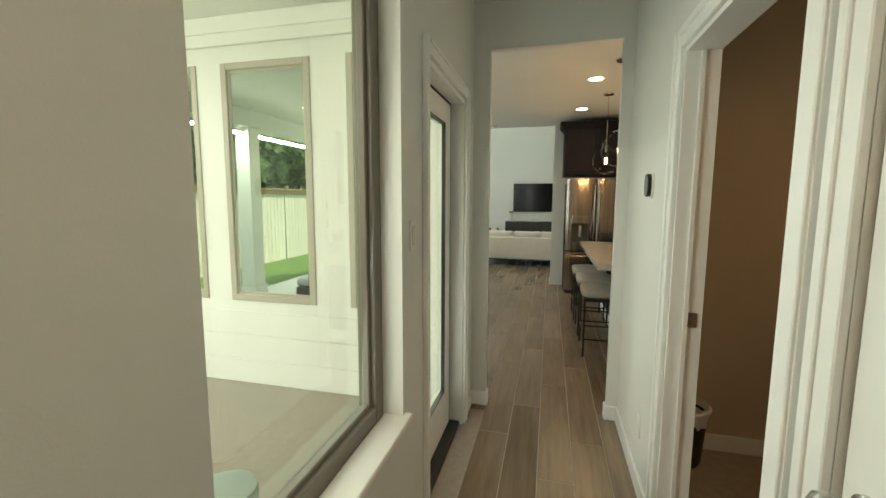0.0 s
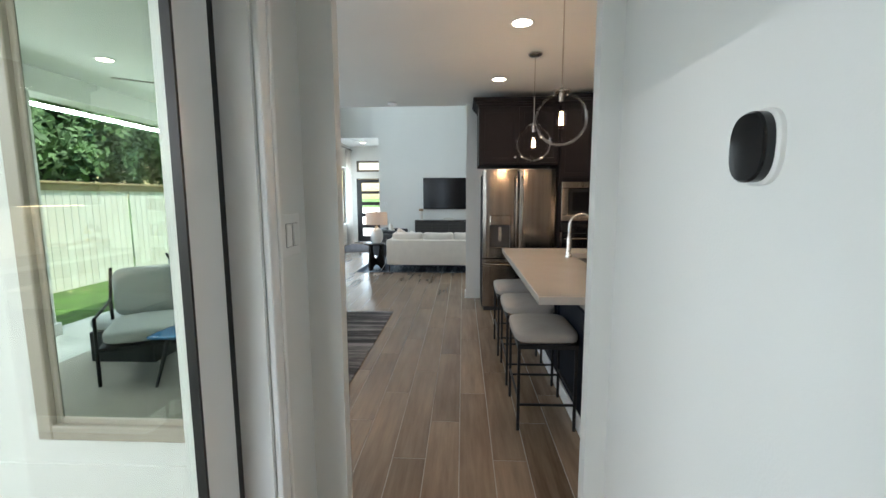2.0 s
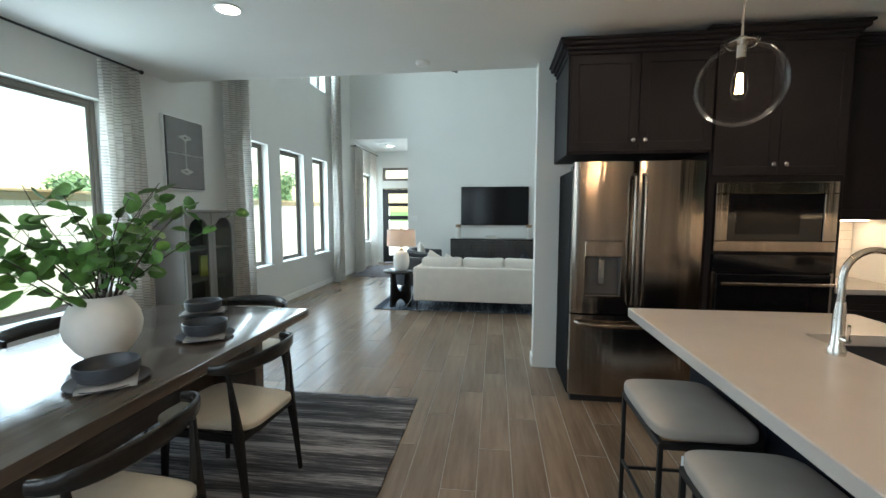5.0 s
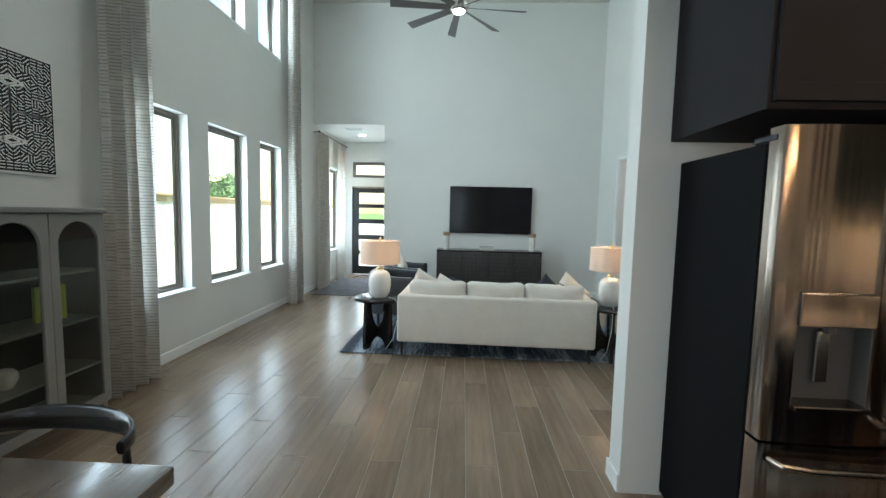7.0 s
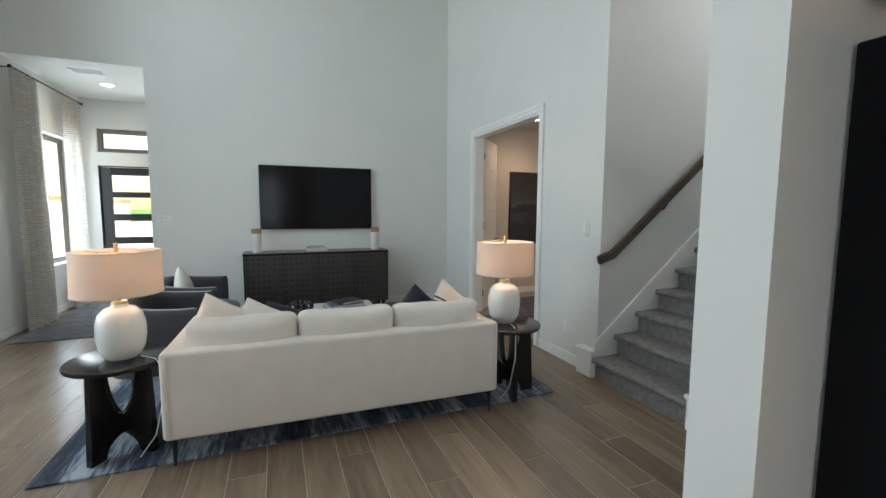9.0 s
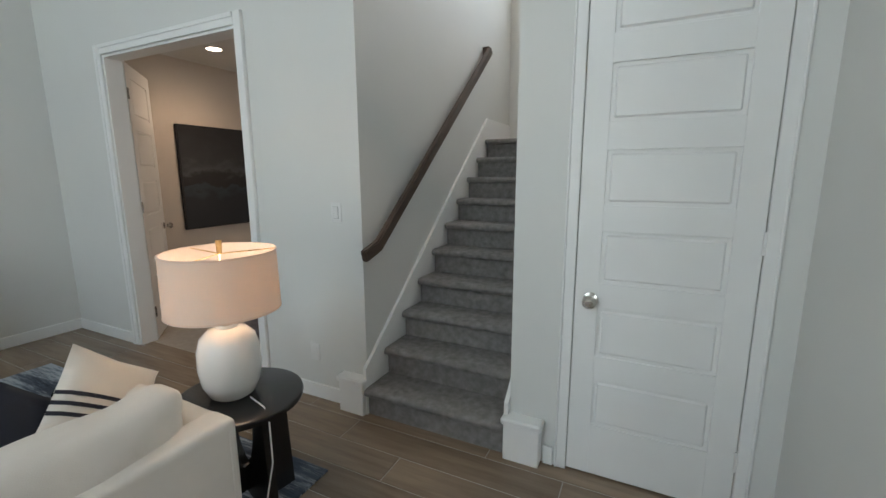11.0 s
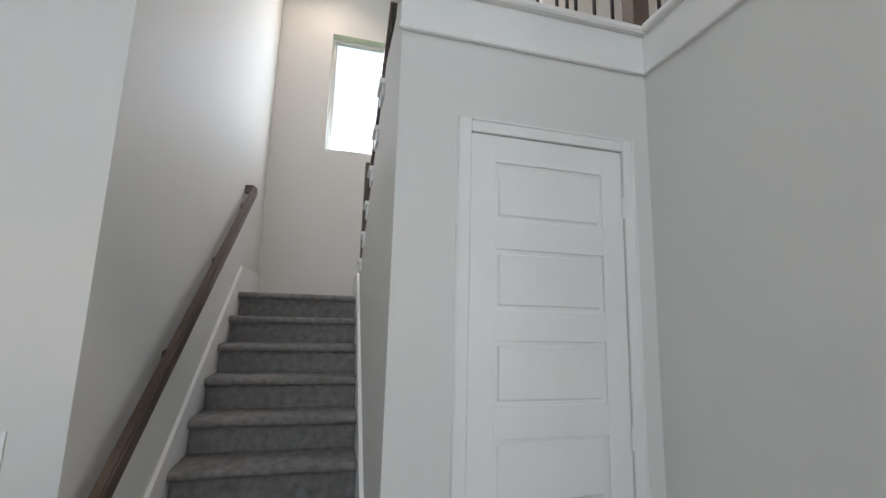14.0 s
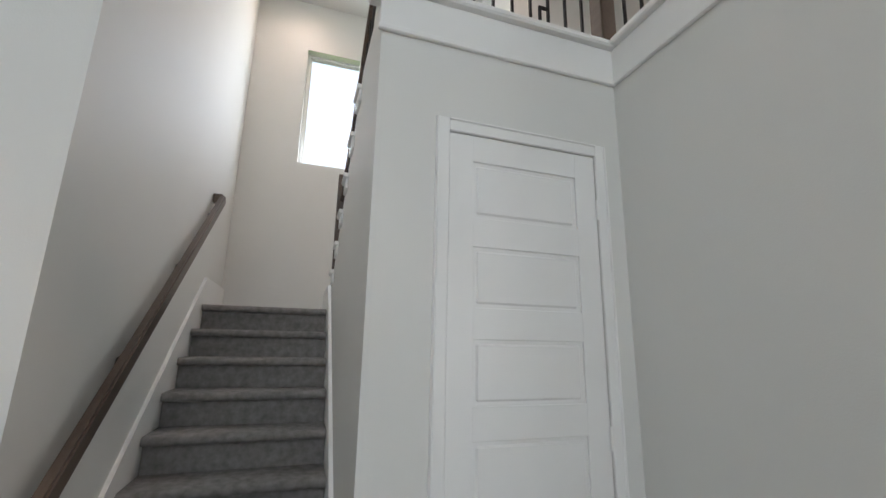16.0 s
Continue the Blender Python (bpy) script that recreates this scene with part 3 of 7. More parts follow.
def window(name, axis, pos, a0, a1, z0, z1, depth, frame_mat, pane_mat, label, sill=None, fw=0.045, apron=0.03):
    """A fixed window whose frame stands at pos in the wall; sill: where the inside board ends."""
    e = thing(name, (0, 0, 0), label, "window", kind="structure")
    bm = bmesh.new()

    def bx(u0, u1, p0, p1, q0, q1, r=0.004):
        rbox(bm, (p0, u0, q0) if axis == "y" else (u0, p0, q0), (p1, u1, q1) if axis == "y" else (u1, p1, q1), r)

    p0, p1 = sorted((pos, pos + depth))
    for k, (f, d0, d1) in enumerate(((fw, p0, p1), (fw + 0.02, p0 + abs(depth) * 0.35, p1 - abs(depth) * 0.25))):
        bx(a0, a0 + f, d0, d1, z0, z1)
        bx(a1 - f, a1, d0, d1, z0, z1)
        bx(a0 + f, a1 - f, d0, d1, z0, z0 + f)
        bx(a0 + f, a1 - f, d0, d1, z1 - f, z1)
    part("window_frame", bm, frame_mat, e)
    mid = (p0 + p1) / 2
    bm = bmesh.new()
    bx(a0 + fw, a1 - fw, mid - 0.003, mid + 0.003, z0 + fw, z1 - fw, 0)
    pn = part("pane", bm, pane_mat, e, smooth=0)
    pn.visible_shadow = False
    if sill:
        bm = bmesh.new()
        s0, s1 = sorted(sill)
        bx(a0 - 0.03, a1 + 0.03, s0, s1, z0 - 0.012, z0 + 0.012)
        part("window_sill", bm, M_TRIM, e, "white painted sill board")
    return e


for k, (y0, y1) in enumerate(LIV):
    window("window_%d" % (k + 1), "y", XW - 0.15, y0, y1, 0.64, 2.41, 0.05, M_BRONZE, M_PANE, "tall dark-framed window with a white sill", (XW - 0.10, XW + 0.03))
    window("window_%d" % (k + 4), "y", XW - 0.17, y0, y1, 3.70, 5.0, 0.05, M_BRONZE, M_PANE, "upper dark-framed window high in the wall", (XW - 0.07, XW + 0.01))
window("window_7", "y", XW - 0.15, 4.80, 5.82, 0.64, 2.38, 0.05, M_BRONZE, M_PANE, "tall dark-framed dining window with a white sill", (XW - 0.10, XW + 0.03))
window("window_8", "y", XW - 0.17, 12.6, 13.7, 0.64, 2.38, 0.05, M_BRONZE, M_PANE, "dark-framed foyer window behind curtains", (XW - 0.07, XW + 0.02))
window("window_9", "y", 4.54, 7.30, 8.08, 3.31, 4.62, 0.05, M_PLASTIC, M_PANE, "white-framed window above the stair landing", None, 0.03)
for k, (a, b) in enumerate(SWIN):
    window("window_%d" % (k + 10), "x", 1.62, a, b, 0.68, 2.48, 0.06, M_TAUPE, M_COATED, "taupe-framed reflective window onto the patio", None, 0.05)
window("window_13", "y", -0.60, -0.62, 0.295, 0.64, 2.42, 0.07, M_BRONZE, M_PANE, "bronze-framed hallway window with a deep white sill", (-0.53, -0.42), 0.07)
window("window_14", "x", 14.05, -3.37, -2.42, 2.27, 2.63, 0.06, M_BRONZE, M_PANE, "dark-framed transom window over the front door", None, 0.05)

# out-of-view slab added to block the sun from the stair window
setting("sun_block_eave", B(((4.45, 5.0, 5.22), (5.35, 10.0, 5.36), 0.004)), M_SIDING, "unseen white slab added to keep sun off the stair window", "eave")

# ---- doors ----


def panel_door(name, at, w, h, rz, label, hinge_side=1, rows=5, knob_at=None, thick=0.035, painted=False):
    """Moulded white door: local x along its width from the hinge, y through its thickness, front at -y."""
    e = thing(name, at, label, "door", "", rz, "structure")
    bm = bmesh.new()
    rbox(bm, (0, 0.010, 0), (w, thick, h))
    st, gap = 0.105 * w / 0.7, 0.118
    ph = (h - 0.113 - 0.26 - gap * (rows - 1)) / rows
    rbox(bm, (0, 0, 0), (st, 0.010, h), 0.002)
    rbox(bm, (w - st, 0, 0), (w, 0.010, h), 0.002)
    z = 0.26
    rbox(bm, (st - 0.002, 0.0003, 0), (w - st + 0.002, 0.010, 0.26), 0.002)
    for k in range(rows):
        rbox(bm, (st + 0.014, 0.002, z + 0.014), (w - st - 0.014, 0.020, z + ph - 0.014), 0.0085)
        top = h if k == rows - 1 else z + ph + gap
        rbox(bm, (st - 0.002, 0.0003, z + ph), (w - st + 0.002, 0.010, top), 0.002)
        z += ph + gap
    part("door_leaf", bm, M_TRIM, e)
    if knob_at:
        bm = bmesh.new()
        kx, kz = knob_at
        lathe(bm, [(0, 0), (0.033, 0), (0.033, 0.008), (0.013, 0.014), (0.012, 0.035), (0.024, 0.042), (0.031, 0.055), (0.029, 0.068), (0.018, 0.078), (0, 0.08)], 24)
        bmesh.ops.transform(bm, matrix=Matrix.Translation((kx, 0, kz)) @ pose(0, 0, 0, 90, 0, 0), verts=bm.verts[:])
        part("door_knob", bm, M_CHROME, e, "brushed nickel door knob")
    hx = w if hinge_side > 0 else 0
    for z in (0.25, h * 0.5, h - 0.25):
        bm = bmesh.new()
        tube(bm, (hx, -0.004, z - 0.045), (hx, -0.004, z + 0.045), 0.006, seg=10)
        rbox(bm, (hx - 0.012, -0.001, z - 0.045), (hx + 0.012, 0.001, z + 0.045))
        part("hinge", bm, M_TRIM if painted else M_CHROME, e, "white painted hinge" if painted else "small nickel hinge")
    return e


# local x runs along -y in the closet wall; front faces -x
panel_door("door_1", (XS + 0.001, 7.403, 0.010), 0.688, 2.369, -90, "white six-panel closet door, closed, under the stairs", 1, 6, (0.070, 0.885), painted=True)
panel_door("door_2", (0.562, -0.345, 0.008), 0.73, 2.035, -90, "white panelled hallway door, closed", 1, 5, (0.065, 0.98))
d = thing("door_3", (-0.575, 0, 0), "white full-glass patio door with black glazing edge, closed", "door", kind="structure")
Y0, Y1, GS = 0.64, 1.40, 0.135
part("door_leaf", B(((0, Y0, 0.03), (0.045, Y0 + GS, 2.04), 0.003), ((0, Y1 - GS, 0.03), (0.045, Y1, 2.04), 0.003),
                    ((0, Y0 + GS, 0.03), (0.045, Y1 - GS, 0.30), 0.003), ((0, Y0 + GS, 1.91), (0.045, Y1 - GS, 2.04), 0.003)), M_TRIM, d)
part("glazing_bead", B(((0.026, Y0 + GS - 0.004, 0.296), (0.048, Y0 + GS + 0.004, 1.914)), ((0.026, Y1 - GS - 0.004, 0.296), (0.048, Y1 - GS + 0.004, 1.914)),
                       ((0.026, Y0 + GS + 0.006, 0.296), (0.050, Y1 - GS - 0.006, 0.306)), ((0.026, Y0 + GS + 0.006, 1.904), (0.050, Y1 - GS - 0.006, 1.914))), M_BLACK, d, "black glazing bead", 0)
pn = part("pane", B(((0.018, Y0 + GS, 0.30), (0.024, Y1 - GS, 1.91))), M_PANE, d, smooth=0)
pn.visible_shadow = False
part("weatherstrip", B(((0.012, 0.629, 0.03), (0.047, 0.639, 2.05)), ((0.012, 1.401, 0.03), (0.040, 1.430, 2.05)), ((0.012, 0.639, 2.041), (0.047, 1.401, 2.05))), M_BLACK, d, "black weather strip", 0)
part("threshold", B(((-0.05, 0.632, -0.004), (0.11, 1.428, 0.028), 0.006)), M_BLACK, d, "black metal threshold")
setting("door_jamb_exit", B(((-0.619, 0.616, 0), (-0.451, 0.628, 2.078)), ((-0.619, 1.431, 0), (-0.451, 1.444, 2.078)), ((-0.619, 0.628, 2.052), (-0.451, 1.431, 2.078))), M_TRIM, "white painted patio door jamb", "door jamb")

d = thing("door_4", (0, 14.03, 0), "black front door with horizontal frosted glass lites, closed", "door", kind="structure")
fr = [((-3.36, 0, 0.01), (-3.22, 0.045, 2.04), 0.003), ((-2.57, 0, 0.01), (-2.43, 0.045, 2.04), 0.003)]
lites = ((0.20, 0.46), (0.57, 0.83), (0.94, 1.20), (1.31, 1.57), (1.66, 1.92))
lo_z = 0.01
for z0, z1 in lites:
    fr.append(((-3.22, 0, lo_z), (-2.57, 0.045, z0), 0.003))
    lo_z = z1
fr.append(((-3.22, 0, lo_z), (-2.57, 0.045, 2.04), 0.003))
part("door_leaf", B(*fr), M_BLACK, d)
for z0, z1 in lites:
    pn = part("pane", B(((-3.22, 0.02, z0), (-2.57, 0.026, z1))), M_PANE, d, smooth=0)
    pn.visible_shadow = False
setting("trim_front_door", B(((-3.37, 13.99, 0), (-3.362, 14.06, 2.05)), ((-3.37, 13.985, 2.045), (-2.42, 14.06, 2.06))), M_BLACK, "dark painted front door frame", "door frame")

# study door, folded open into the study
e = panel_door("door_5", (1.815, 11.02, 0.01), 0.73, 2.36, 48, "white study door standing open", -1, 5, (0.66, 0.95))

# ---- stairs ----
RISE, RUN, X1 = 0.179, 0.226, 1.60
e = thing("staircase", (0, 0, 0), "straight flight of grey carpeted stairs up to a landing", "stairs")


def tread(x0, z, last=False, y0=7.722, y1=8.588, way=1):
    """One carpeted step: riser block and rounded nosing."""
    bm = bmesh.new()
    n = 6
    x_end = 4.45 if last else x0 + way * (RUN + 0.05)
    prof = [(x0 + way * 0.046, z - RISE), (x0 + way * 0.046, z - 0.047)]
    for k in range(n + 1):
        a = math.pi * (1.5 - k / n)
        prof.append((x0 + way * (0.022 + 0.023 * math.cos(a)), z - 0.023 + 0.023 * math.sin(a)))
    prof += [(x_end, z), (x_end, z - RISE)]
    a_ = [bm.verts.new((x, y0, zz_)) for x, zz_ in prof]
    b_ = [bm.verts.new((x, y1, zz_)) for x, zz_ in prof]
    bm.faces.new(a_)
    bm.faces.new(b_[::-1])
    for i in range(len(prof)):
        j = (i + 1) % len(prof)
        bm.faces.new((a_[i], a_[j], b_[j], b_[i]))
    return bm


for k in range(1, 11):
    part("step", tread(X1 + (k - 1) * RUN, k * RISE, k == 10), M_CARPET, e)
e2 = thing("upper_flight", (0, 0, 0), "upper flight of grey carpeted stairs turning back to the loft", "stairs")
part("landing", B(((3.64, 6.60, 1.60), (4.44, 7.60, 1.79), 0.01)), M_CARPET, e2)
for k in range(1, 7):
    part("step", tread(3.62 - (k - 1) * RUN, 1.79 + k * 0.1715, False, 6.60, 7.575, -1), M_CARPET, e2)


def skirt(name, y0, y1):
    pts = [(1.63, 0.0), (1.63, 0.30), (3.70, 1.99), (4.45, 1.99), (4.45, 0.0)]
    bm = bmesh.new()
    a_ = [bm.verts.new((x, y0, z)) for x, z in pts]
    b_ = [bm.verts.new((x, y1, z)) for x, z in pts]
    bm.faces.new(a_)
    bm.faces.new(b_[::-1])
    for i in range(len(pts)):
        j = (i + 1) % len(pts)
        bm.faces.new((a_[i], a_[j], b_[j], b_[i]))
    return setting(name, bm, M_TRIM, "white painted stair skirt board", "trim", 0)


skirt("trim_stair_north", 8.590, 8.612)
skirt("trim_stair_south", 7.698, 7.720)
for nm, y0, y1 in (("plinth_north", 8.60, 8.78), ("plinth_south", 7.53, 7.715)):
    p = single("stair_plinth", B(((0, 0, 0), (0.075, y1 - y0, 0.20), 0.004), ((-0.012, -0.012, 0.20), (0.078, y1 - y0 + 0.012, 0.235), 0.008)), M_TRIM, (1.60, y0, 0), "white painted plinth block at the foot of the stairs", "plinth block", "stair plinths")
# handrail on the wall
e = thing("handrail", (0, 0, 0), "dark-stained wooden handrail on black brackets", "handrail")
P0, P1 = Vector((1.72, 8.545, 1.035)), Vector((3.62, 8.545, 2.58))
dirn = (P1 - P0).normalized()
up = Vector((-dirn.z, 0, dirn.x))


def rail_block(a, b, hw=0.020, hh=0.036):
    bm = bmesh.new()
    d_ = (b - a).normalized()
    u_ = Vector((-d_.z, 0, d_.x))
    s_ = Vector((0, 1, 0))
    t = bmesh.new()
    vs = [[t.verts.new(p + s_ * sx * hw + u_ * sz * hh) for sx, sz in ((-1, -1), (1, -1), (1, 1), (-1, 1))] for p in (a, b)]
    t.faces.new(vs[0][::-1])
    t.faces.new(vs[1])
    for i in range(4):
        j = (i + 1) % 4
        t.faces.new((vs[0][i], vs[0][j], vs[1][j], vs[1][i]))
    bmesh.ops.bevel(t, geom=t.edges[:], offset=0.008, segments=2, affect="EDGES")
    merge(bm, t)
    return bm


part("rail", rail_block(P0, P1), M_RAIL, e)
part("rail_return", rail_block(P0 + dirn * 0.02, P0 + Vector((-0.13, 0, -0.03))), M_RAIL, e)
part("rail_return", B(((P1.x - 0.03, 8.545, P1.z - 0.035), (P1.x + 0.03, 8.61, P1.z + 0.035), 0.006)), M_RAIL, e)
for f in (0.3, 0.62, 0.93):
    p = P0 + (P1 - P0) * f
    bm = bmesh.new()
    sweep(bm, [p - up * 0.036, p - up * 0.06 + Vector((0, 0.02, 0)), p - up * 0.075 + Vector((0, 0.066, 0))], 0.008)
    tube(bm, p - up * 0.075 + Vector((0, 0.058, 0)), p - up * 0.075 + Vector((0, 0.066, 0)), 0.028, seg=16)
    part("bracket", bm, M_IRON, e, "black iron bracket")

# loft railing
e = thing("loft_railing", (0, 0, 2.99), "black iron balusters between dark wooden newel posts", "railing")
for x, y in ((1.72, 7.62), (1.72, 6.56), (-0.55, 6.53)):
    bm = B(((x - 0.045, y - 0.045, 0), (x + 0.045, y + 0.045, 1.12), 0.006), ((x - 0.058, y - 0.058, 1.12), (x + 0.058, y + 0.058, 1.15), 0.006), ((x - 0.058, y - 0.058, 0), (x + 0.058, y + 0.058, 0.05), 0.006))
    part("newel_post", bm, M_RAIL, e, "dark-stained wooden newel post")
part("top_rail", B(((1.69, 6.60, 0.94), (1.75, 7.58, 1.0), 0.01)), M_RAIL, e)
part("top_rail", B(((-0.5, 6.50, 0.94), (1.68, 6.56, 1.0), 0.01)), M_RAIL, e)
for k in range(9):
    y = 6.69 + k * 0.0985
    bm = B(((1.714, y - 0.006, 0), (1.726, y + 0.006, 0.95)))
    if k % 4 == 2:
        rbox(bm, (1.714, y - 0.006, 0.16), (1.726, y + 0.05, 0.172))
        rbox(bm, (1.714, y + 0.04, 0.03), (1.726, y + 0.052, 0.172))
        rbox(bm, (1.714, y + 0.04, 0.03), (1.726, y + 0.09, 0.042))
    part("baluster", bm, M_IRON, e)
for k in range(20):
    x = 1.60 - k * 0.105
    part("baluster", B(((x - 0.006, 6.524, 0), (x + 0.006, 6.536, 0.95))), M_IRON, e)
e = thing("stair_railing", (0, 0, 0), "dark wooden stair rail with black balusters up to the loft", "railing")
part("newel_post", B(((3.70, 7.61, 1.86), (3.79, 7.70, 2.95), 0.006)), M_RAIL, e, "dark-stained wooden newel post")
part("rail", rail_block(Vector((3.74, 7.655, 2.72)), Vector((1.75, 7.655, 3.99))), M_RAIL, e)
for k in range(11):
    x = 2.36 + k * 0.115
    zb = 2.99 - 0.743 * (x - 2.26)
    part("baluster", B(((x - 0.006, 7.649, zb), (x + 0.006, 7.661, zb + 0.80))), M_IRON, e)
for k in range(6):
    x = 3.50 - k * RUN
    zb = 2.99 - 0.743 * (x - 2.26)
    part("tread_bracket", B(((x - 0.09, 7.70, zb - 0.10), (x + 0.06, 7.715, zb - 0.02), 0.004), ((x - 0.10, 7.70, zb - 0.03), (x + 0.07, 7.73, zb + 0.0), 0.004)), M_TRIM, e, "white painted tread end")
# ---- hallway ----


def wall_plate(at, rz, label, toggles=1, w=0.075, h=0.118, kind="switch"):
    """Plate on a wall; local front is -y."""
    e = thing("light_switch" if kind == "switch" else "outlet", at, label, kind, "", rz)
    part("plate", B(((-w / 2, -0.007, -h / 2), (w / 2, 0.0, h / 2), 0.0035, 2)), M_PLASTIC, e)
    for k in range(toggles):
        cx = (k - (toggles - 1) / 2) * 0.046
        if kind == "switch":
            # no real gap: a grey plate paints the shade round the rocker
            part("rocker_gap_shade", B(((cx - 0.0185, -0.0085, -0.035), (cx + 0.0185, -0.0065, 0.035))), M_GAP_SHADE, e, "grey plate painted as the shade round the rocker", 0)
            part("rocker", B(((cx - 0.0165, -0.0125, -0.033), (cx + 0.0165, -0.006, 0.033), 0.002)), M_PLASTIC, e)
        else:
            for cz in (-0.02, 0.02):
                part("socket", B(((cx - 0.016, -0.009, cz - 0.014), (cx + 0.016, -0.006, cz + 0.014), 0.002)), M_PLASTIC, e)
    return e


wall_plate((-0.45, 0.415, 1.335), 90, "white rocker light switch on the hallway wall", 1, 0.072, 0.122)
wall_plate((-0.45, 1.61, 1.36), 90, "white double dimmer switch on the wall by the opening", 2, 0.132, 0.124)
wall_plate((0.55, 1.08, 0.33), -90, "white outlet low on the hallway wall", 1, kind="outlet")
wall_plate((XS, 8.79, 1.24), -90, "white rocker light switch beside the stairs")
wall_plate((XS, 9.02, 0.32), -90, "white outlet low on the wall beside the stairs", 1, kind="outlet")
wall_plate((-2.11, YT, 1.26), 0, "white triple switch plate on the television wall", 3, 0.165, 0.118)
wall_plate((1.30, 6.57, 0.33), 180, "white outlet low on the wall", 1, kind="outlet")
wall_plate((2.45, 12.0, 1.22), 0, "white light switch inside the study")
wall_plate((3.05, 12.0, 0.36), 0, "white outlet low on the study wall", 1, kind="outlet")

e = thing("thermostat", (0.55, 1.105, 1.548), "oval thermostat with a black glass face on a white base", "thermostat", "", -90)
bm = bmesh.new()


def oval(bm, w, h, y0, y1, p=2.6, seg=40):
    rings = []
    for y, k in ((y0 + 0.0, 1.0), (y1 + 0.004, 1.0), (y1, 0.94)):
        rings.append([bm.verts.new((k * w * math.copysign(abs(math.cos(a)) ** (2 / p), math.cos(a)), y, k * h * math.copysign(abs(math.sin(a)) ** (2 / p), math.sin(a)))) for a in (i * math.tau / seg for i in range(seg))])
    for a_, b_ in zip(rings, rings[1:]):
        for i in range(seg):
            bm.faces.new((a_[i], a_[(i + 1) % seg], b_[(i + 1) % seg], b_[i]))
    bm.faces.new(rings[-1])
    bm.faces.new(rings[0][::-1])
    return bm


part("base", oval(bm, 0.048, 0.061, 0.0, -0.012), M_PLASTIC, e)
part("face", oval(bmesh.new(), 0.043, 0.056, -0.012, -0.030), M_BGLASS, e, "glossy black glass face")

setting("door_jamb_bath", B(((0.55, -0.153, 0), (0.67, -0.135, 2.05)), ((0.55, 0.682, 0), (0.67, 0.70, 2.05)), ((0.55, -0.135, 2.032), (0.67, 0.682, 2.05)), ((0.60, 0.668, 0), (0.615, 0.682, 2.03))), M_TRIM, "white painted door jamb", "door jamb")
single("strike_plate", B(((0, 0, 0), (0.034, 0.003, 0.06), 0.001), ((0.008, -0.001, 0.012), (0.026, 0.0, 0.048))), M_CHROME, (0.617, 0.677, 0.97), "nickel strike plate on the bathroom door jamb", "strike plate")
setting("pantry_jamb", B(((2.63, 5.30, 0), (2.75, 5.318, 2.05)), ((2.63, 5.862, 0), (2.75, 5.88, 2.05)), ((2.63, 5.318, 2.032), (2.75, 5.862, 2.05))), M_TRIM, "white painted pantry door jamb", "door jamb")
setting("study_jamb", B(((XS, 9.52, 0), (1.80, 9.538, 2.38)), ((XS, 11.012, 0), (1.80, 11.03, 2.38)), ((XS, 9.538, 2.362), (1.80, 11.012, 2.38))), M_TRIM, "white painted study door jamb", "door jamb")
# bathroom things
bm = bmesh.new()
lathe(bm, [(0, 0.01), (0.10, 0.01), (0.105, 0.0), (0.115, 0.02), (0.135, 0.29), (0.138, 0.30), (0.130, 0.30), (0.11, 0.03), (0, 0.03)], 32)
e = thing("waste_bin", (0.825, 1.385, 0), "small dark waste bin with a white liner", "waste bin")
part("bin", bm, M_BLACK, e)
bm = bmesh.new()
lathe(bm, [(0.128, 0.24), (0.141, 0.295), (0.150, 0.33), (0.139, 0.345), (0.128, 0.30), (0.12, 0.25)], 28)
for v in bm.verts:
    v.co += Vector((noise.noise(v.co * 25), noise.noise(v.co * 25 + Vector((5, 0, 0))), noise.noise(v.co * 25 + Vector((0, 9, 0))))) * 0.012
part("liner", bm, M_PLASTIC, e, "crumpled white bin liner")
e = thing("bathroom_vanity", (1.60, 0.955, 0), "dark vanity cabinet in the bathroom", "vanity")
part("body", B(((0, 0, 0.08), (0.80, 0.57, 0.88), 0.004)), M_CAB, e)
part("top", B(((-0.02, -0.02, 0.88), (0.82, 0.57, 0.91), 0.004)), M_BLACK, e)
for k in range(2):
    part("door", B(((0.03 + k * 0.38, -0.018, 0.12), (0.39 + k * 0.38, 0.0, 0.84), 0.003)), M_CAB, e)

# ---- soft furnishing helpers ----


def curtain(at, width, height, folds, label, amp=0.045, seedv=1.0, axis="y"):
    """Hanging drape: pleats that widen and wander towards the hem."""
    bm = bmesh.new()
    nu, nv = folds * 12, 28
    grid = []
    for j in range(nv + 1):
        f = j / nv
        z = height * (1 - f)
        row = []
        for i in range(nu + 1):
            s = i / nu
            ph = s * folds * math.tau + 0.9 * noise.noise(Vector((s * 3 + seedv, f * 1.2, 0)))
            a = amp * (0.55 + 0.45 * f) * (1 + 0.5 * noise.noise(Vector((s * 5, seedv, f))))
            u = (s - 0.5) * width * (0.93 + 0.10 * f) + 0.010 * math.sin(ph * 2 + 1)
            w = a * math.sin(ph) + 0.015 * noise.noise(Vector((s * 4, f * 3, seedv)))
            row.append(bm.verts.new((w, u, z) if axis == "y" else (u, w, z)))
        grid.append(row)
    for j in range(nv):
        for i in range(nu):
            bm.faces.new((grid[j][i], grid[j][i + 1], grid[j + 1][i + 1], grid[j + 1][i]))
    bmesh.ops.solidify(bm, geom=bm.faces[:], thickness=0.004)
    e = thing("curtain", at, label, "curtain")
    part("drape", bm, M_CURT, e, smooth=80)
    return e


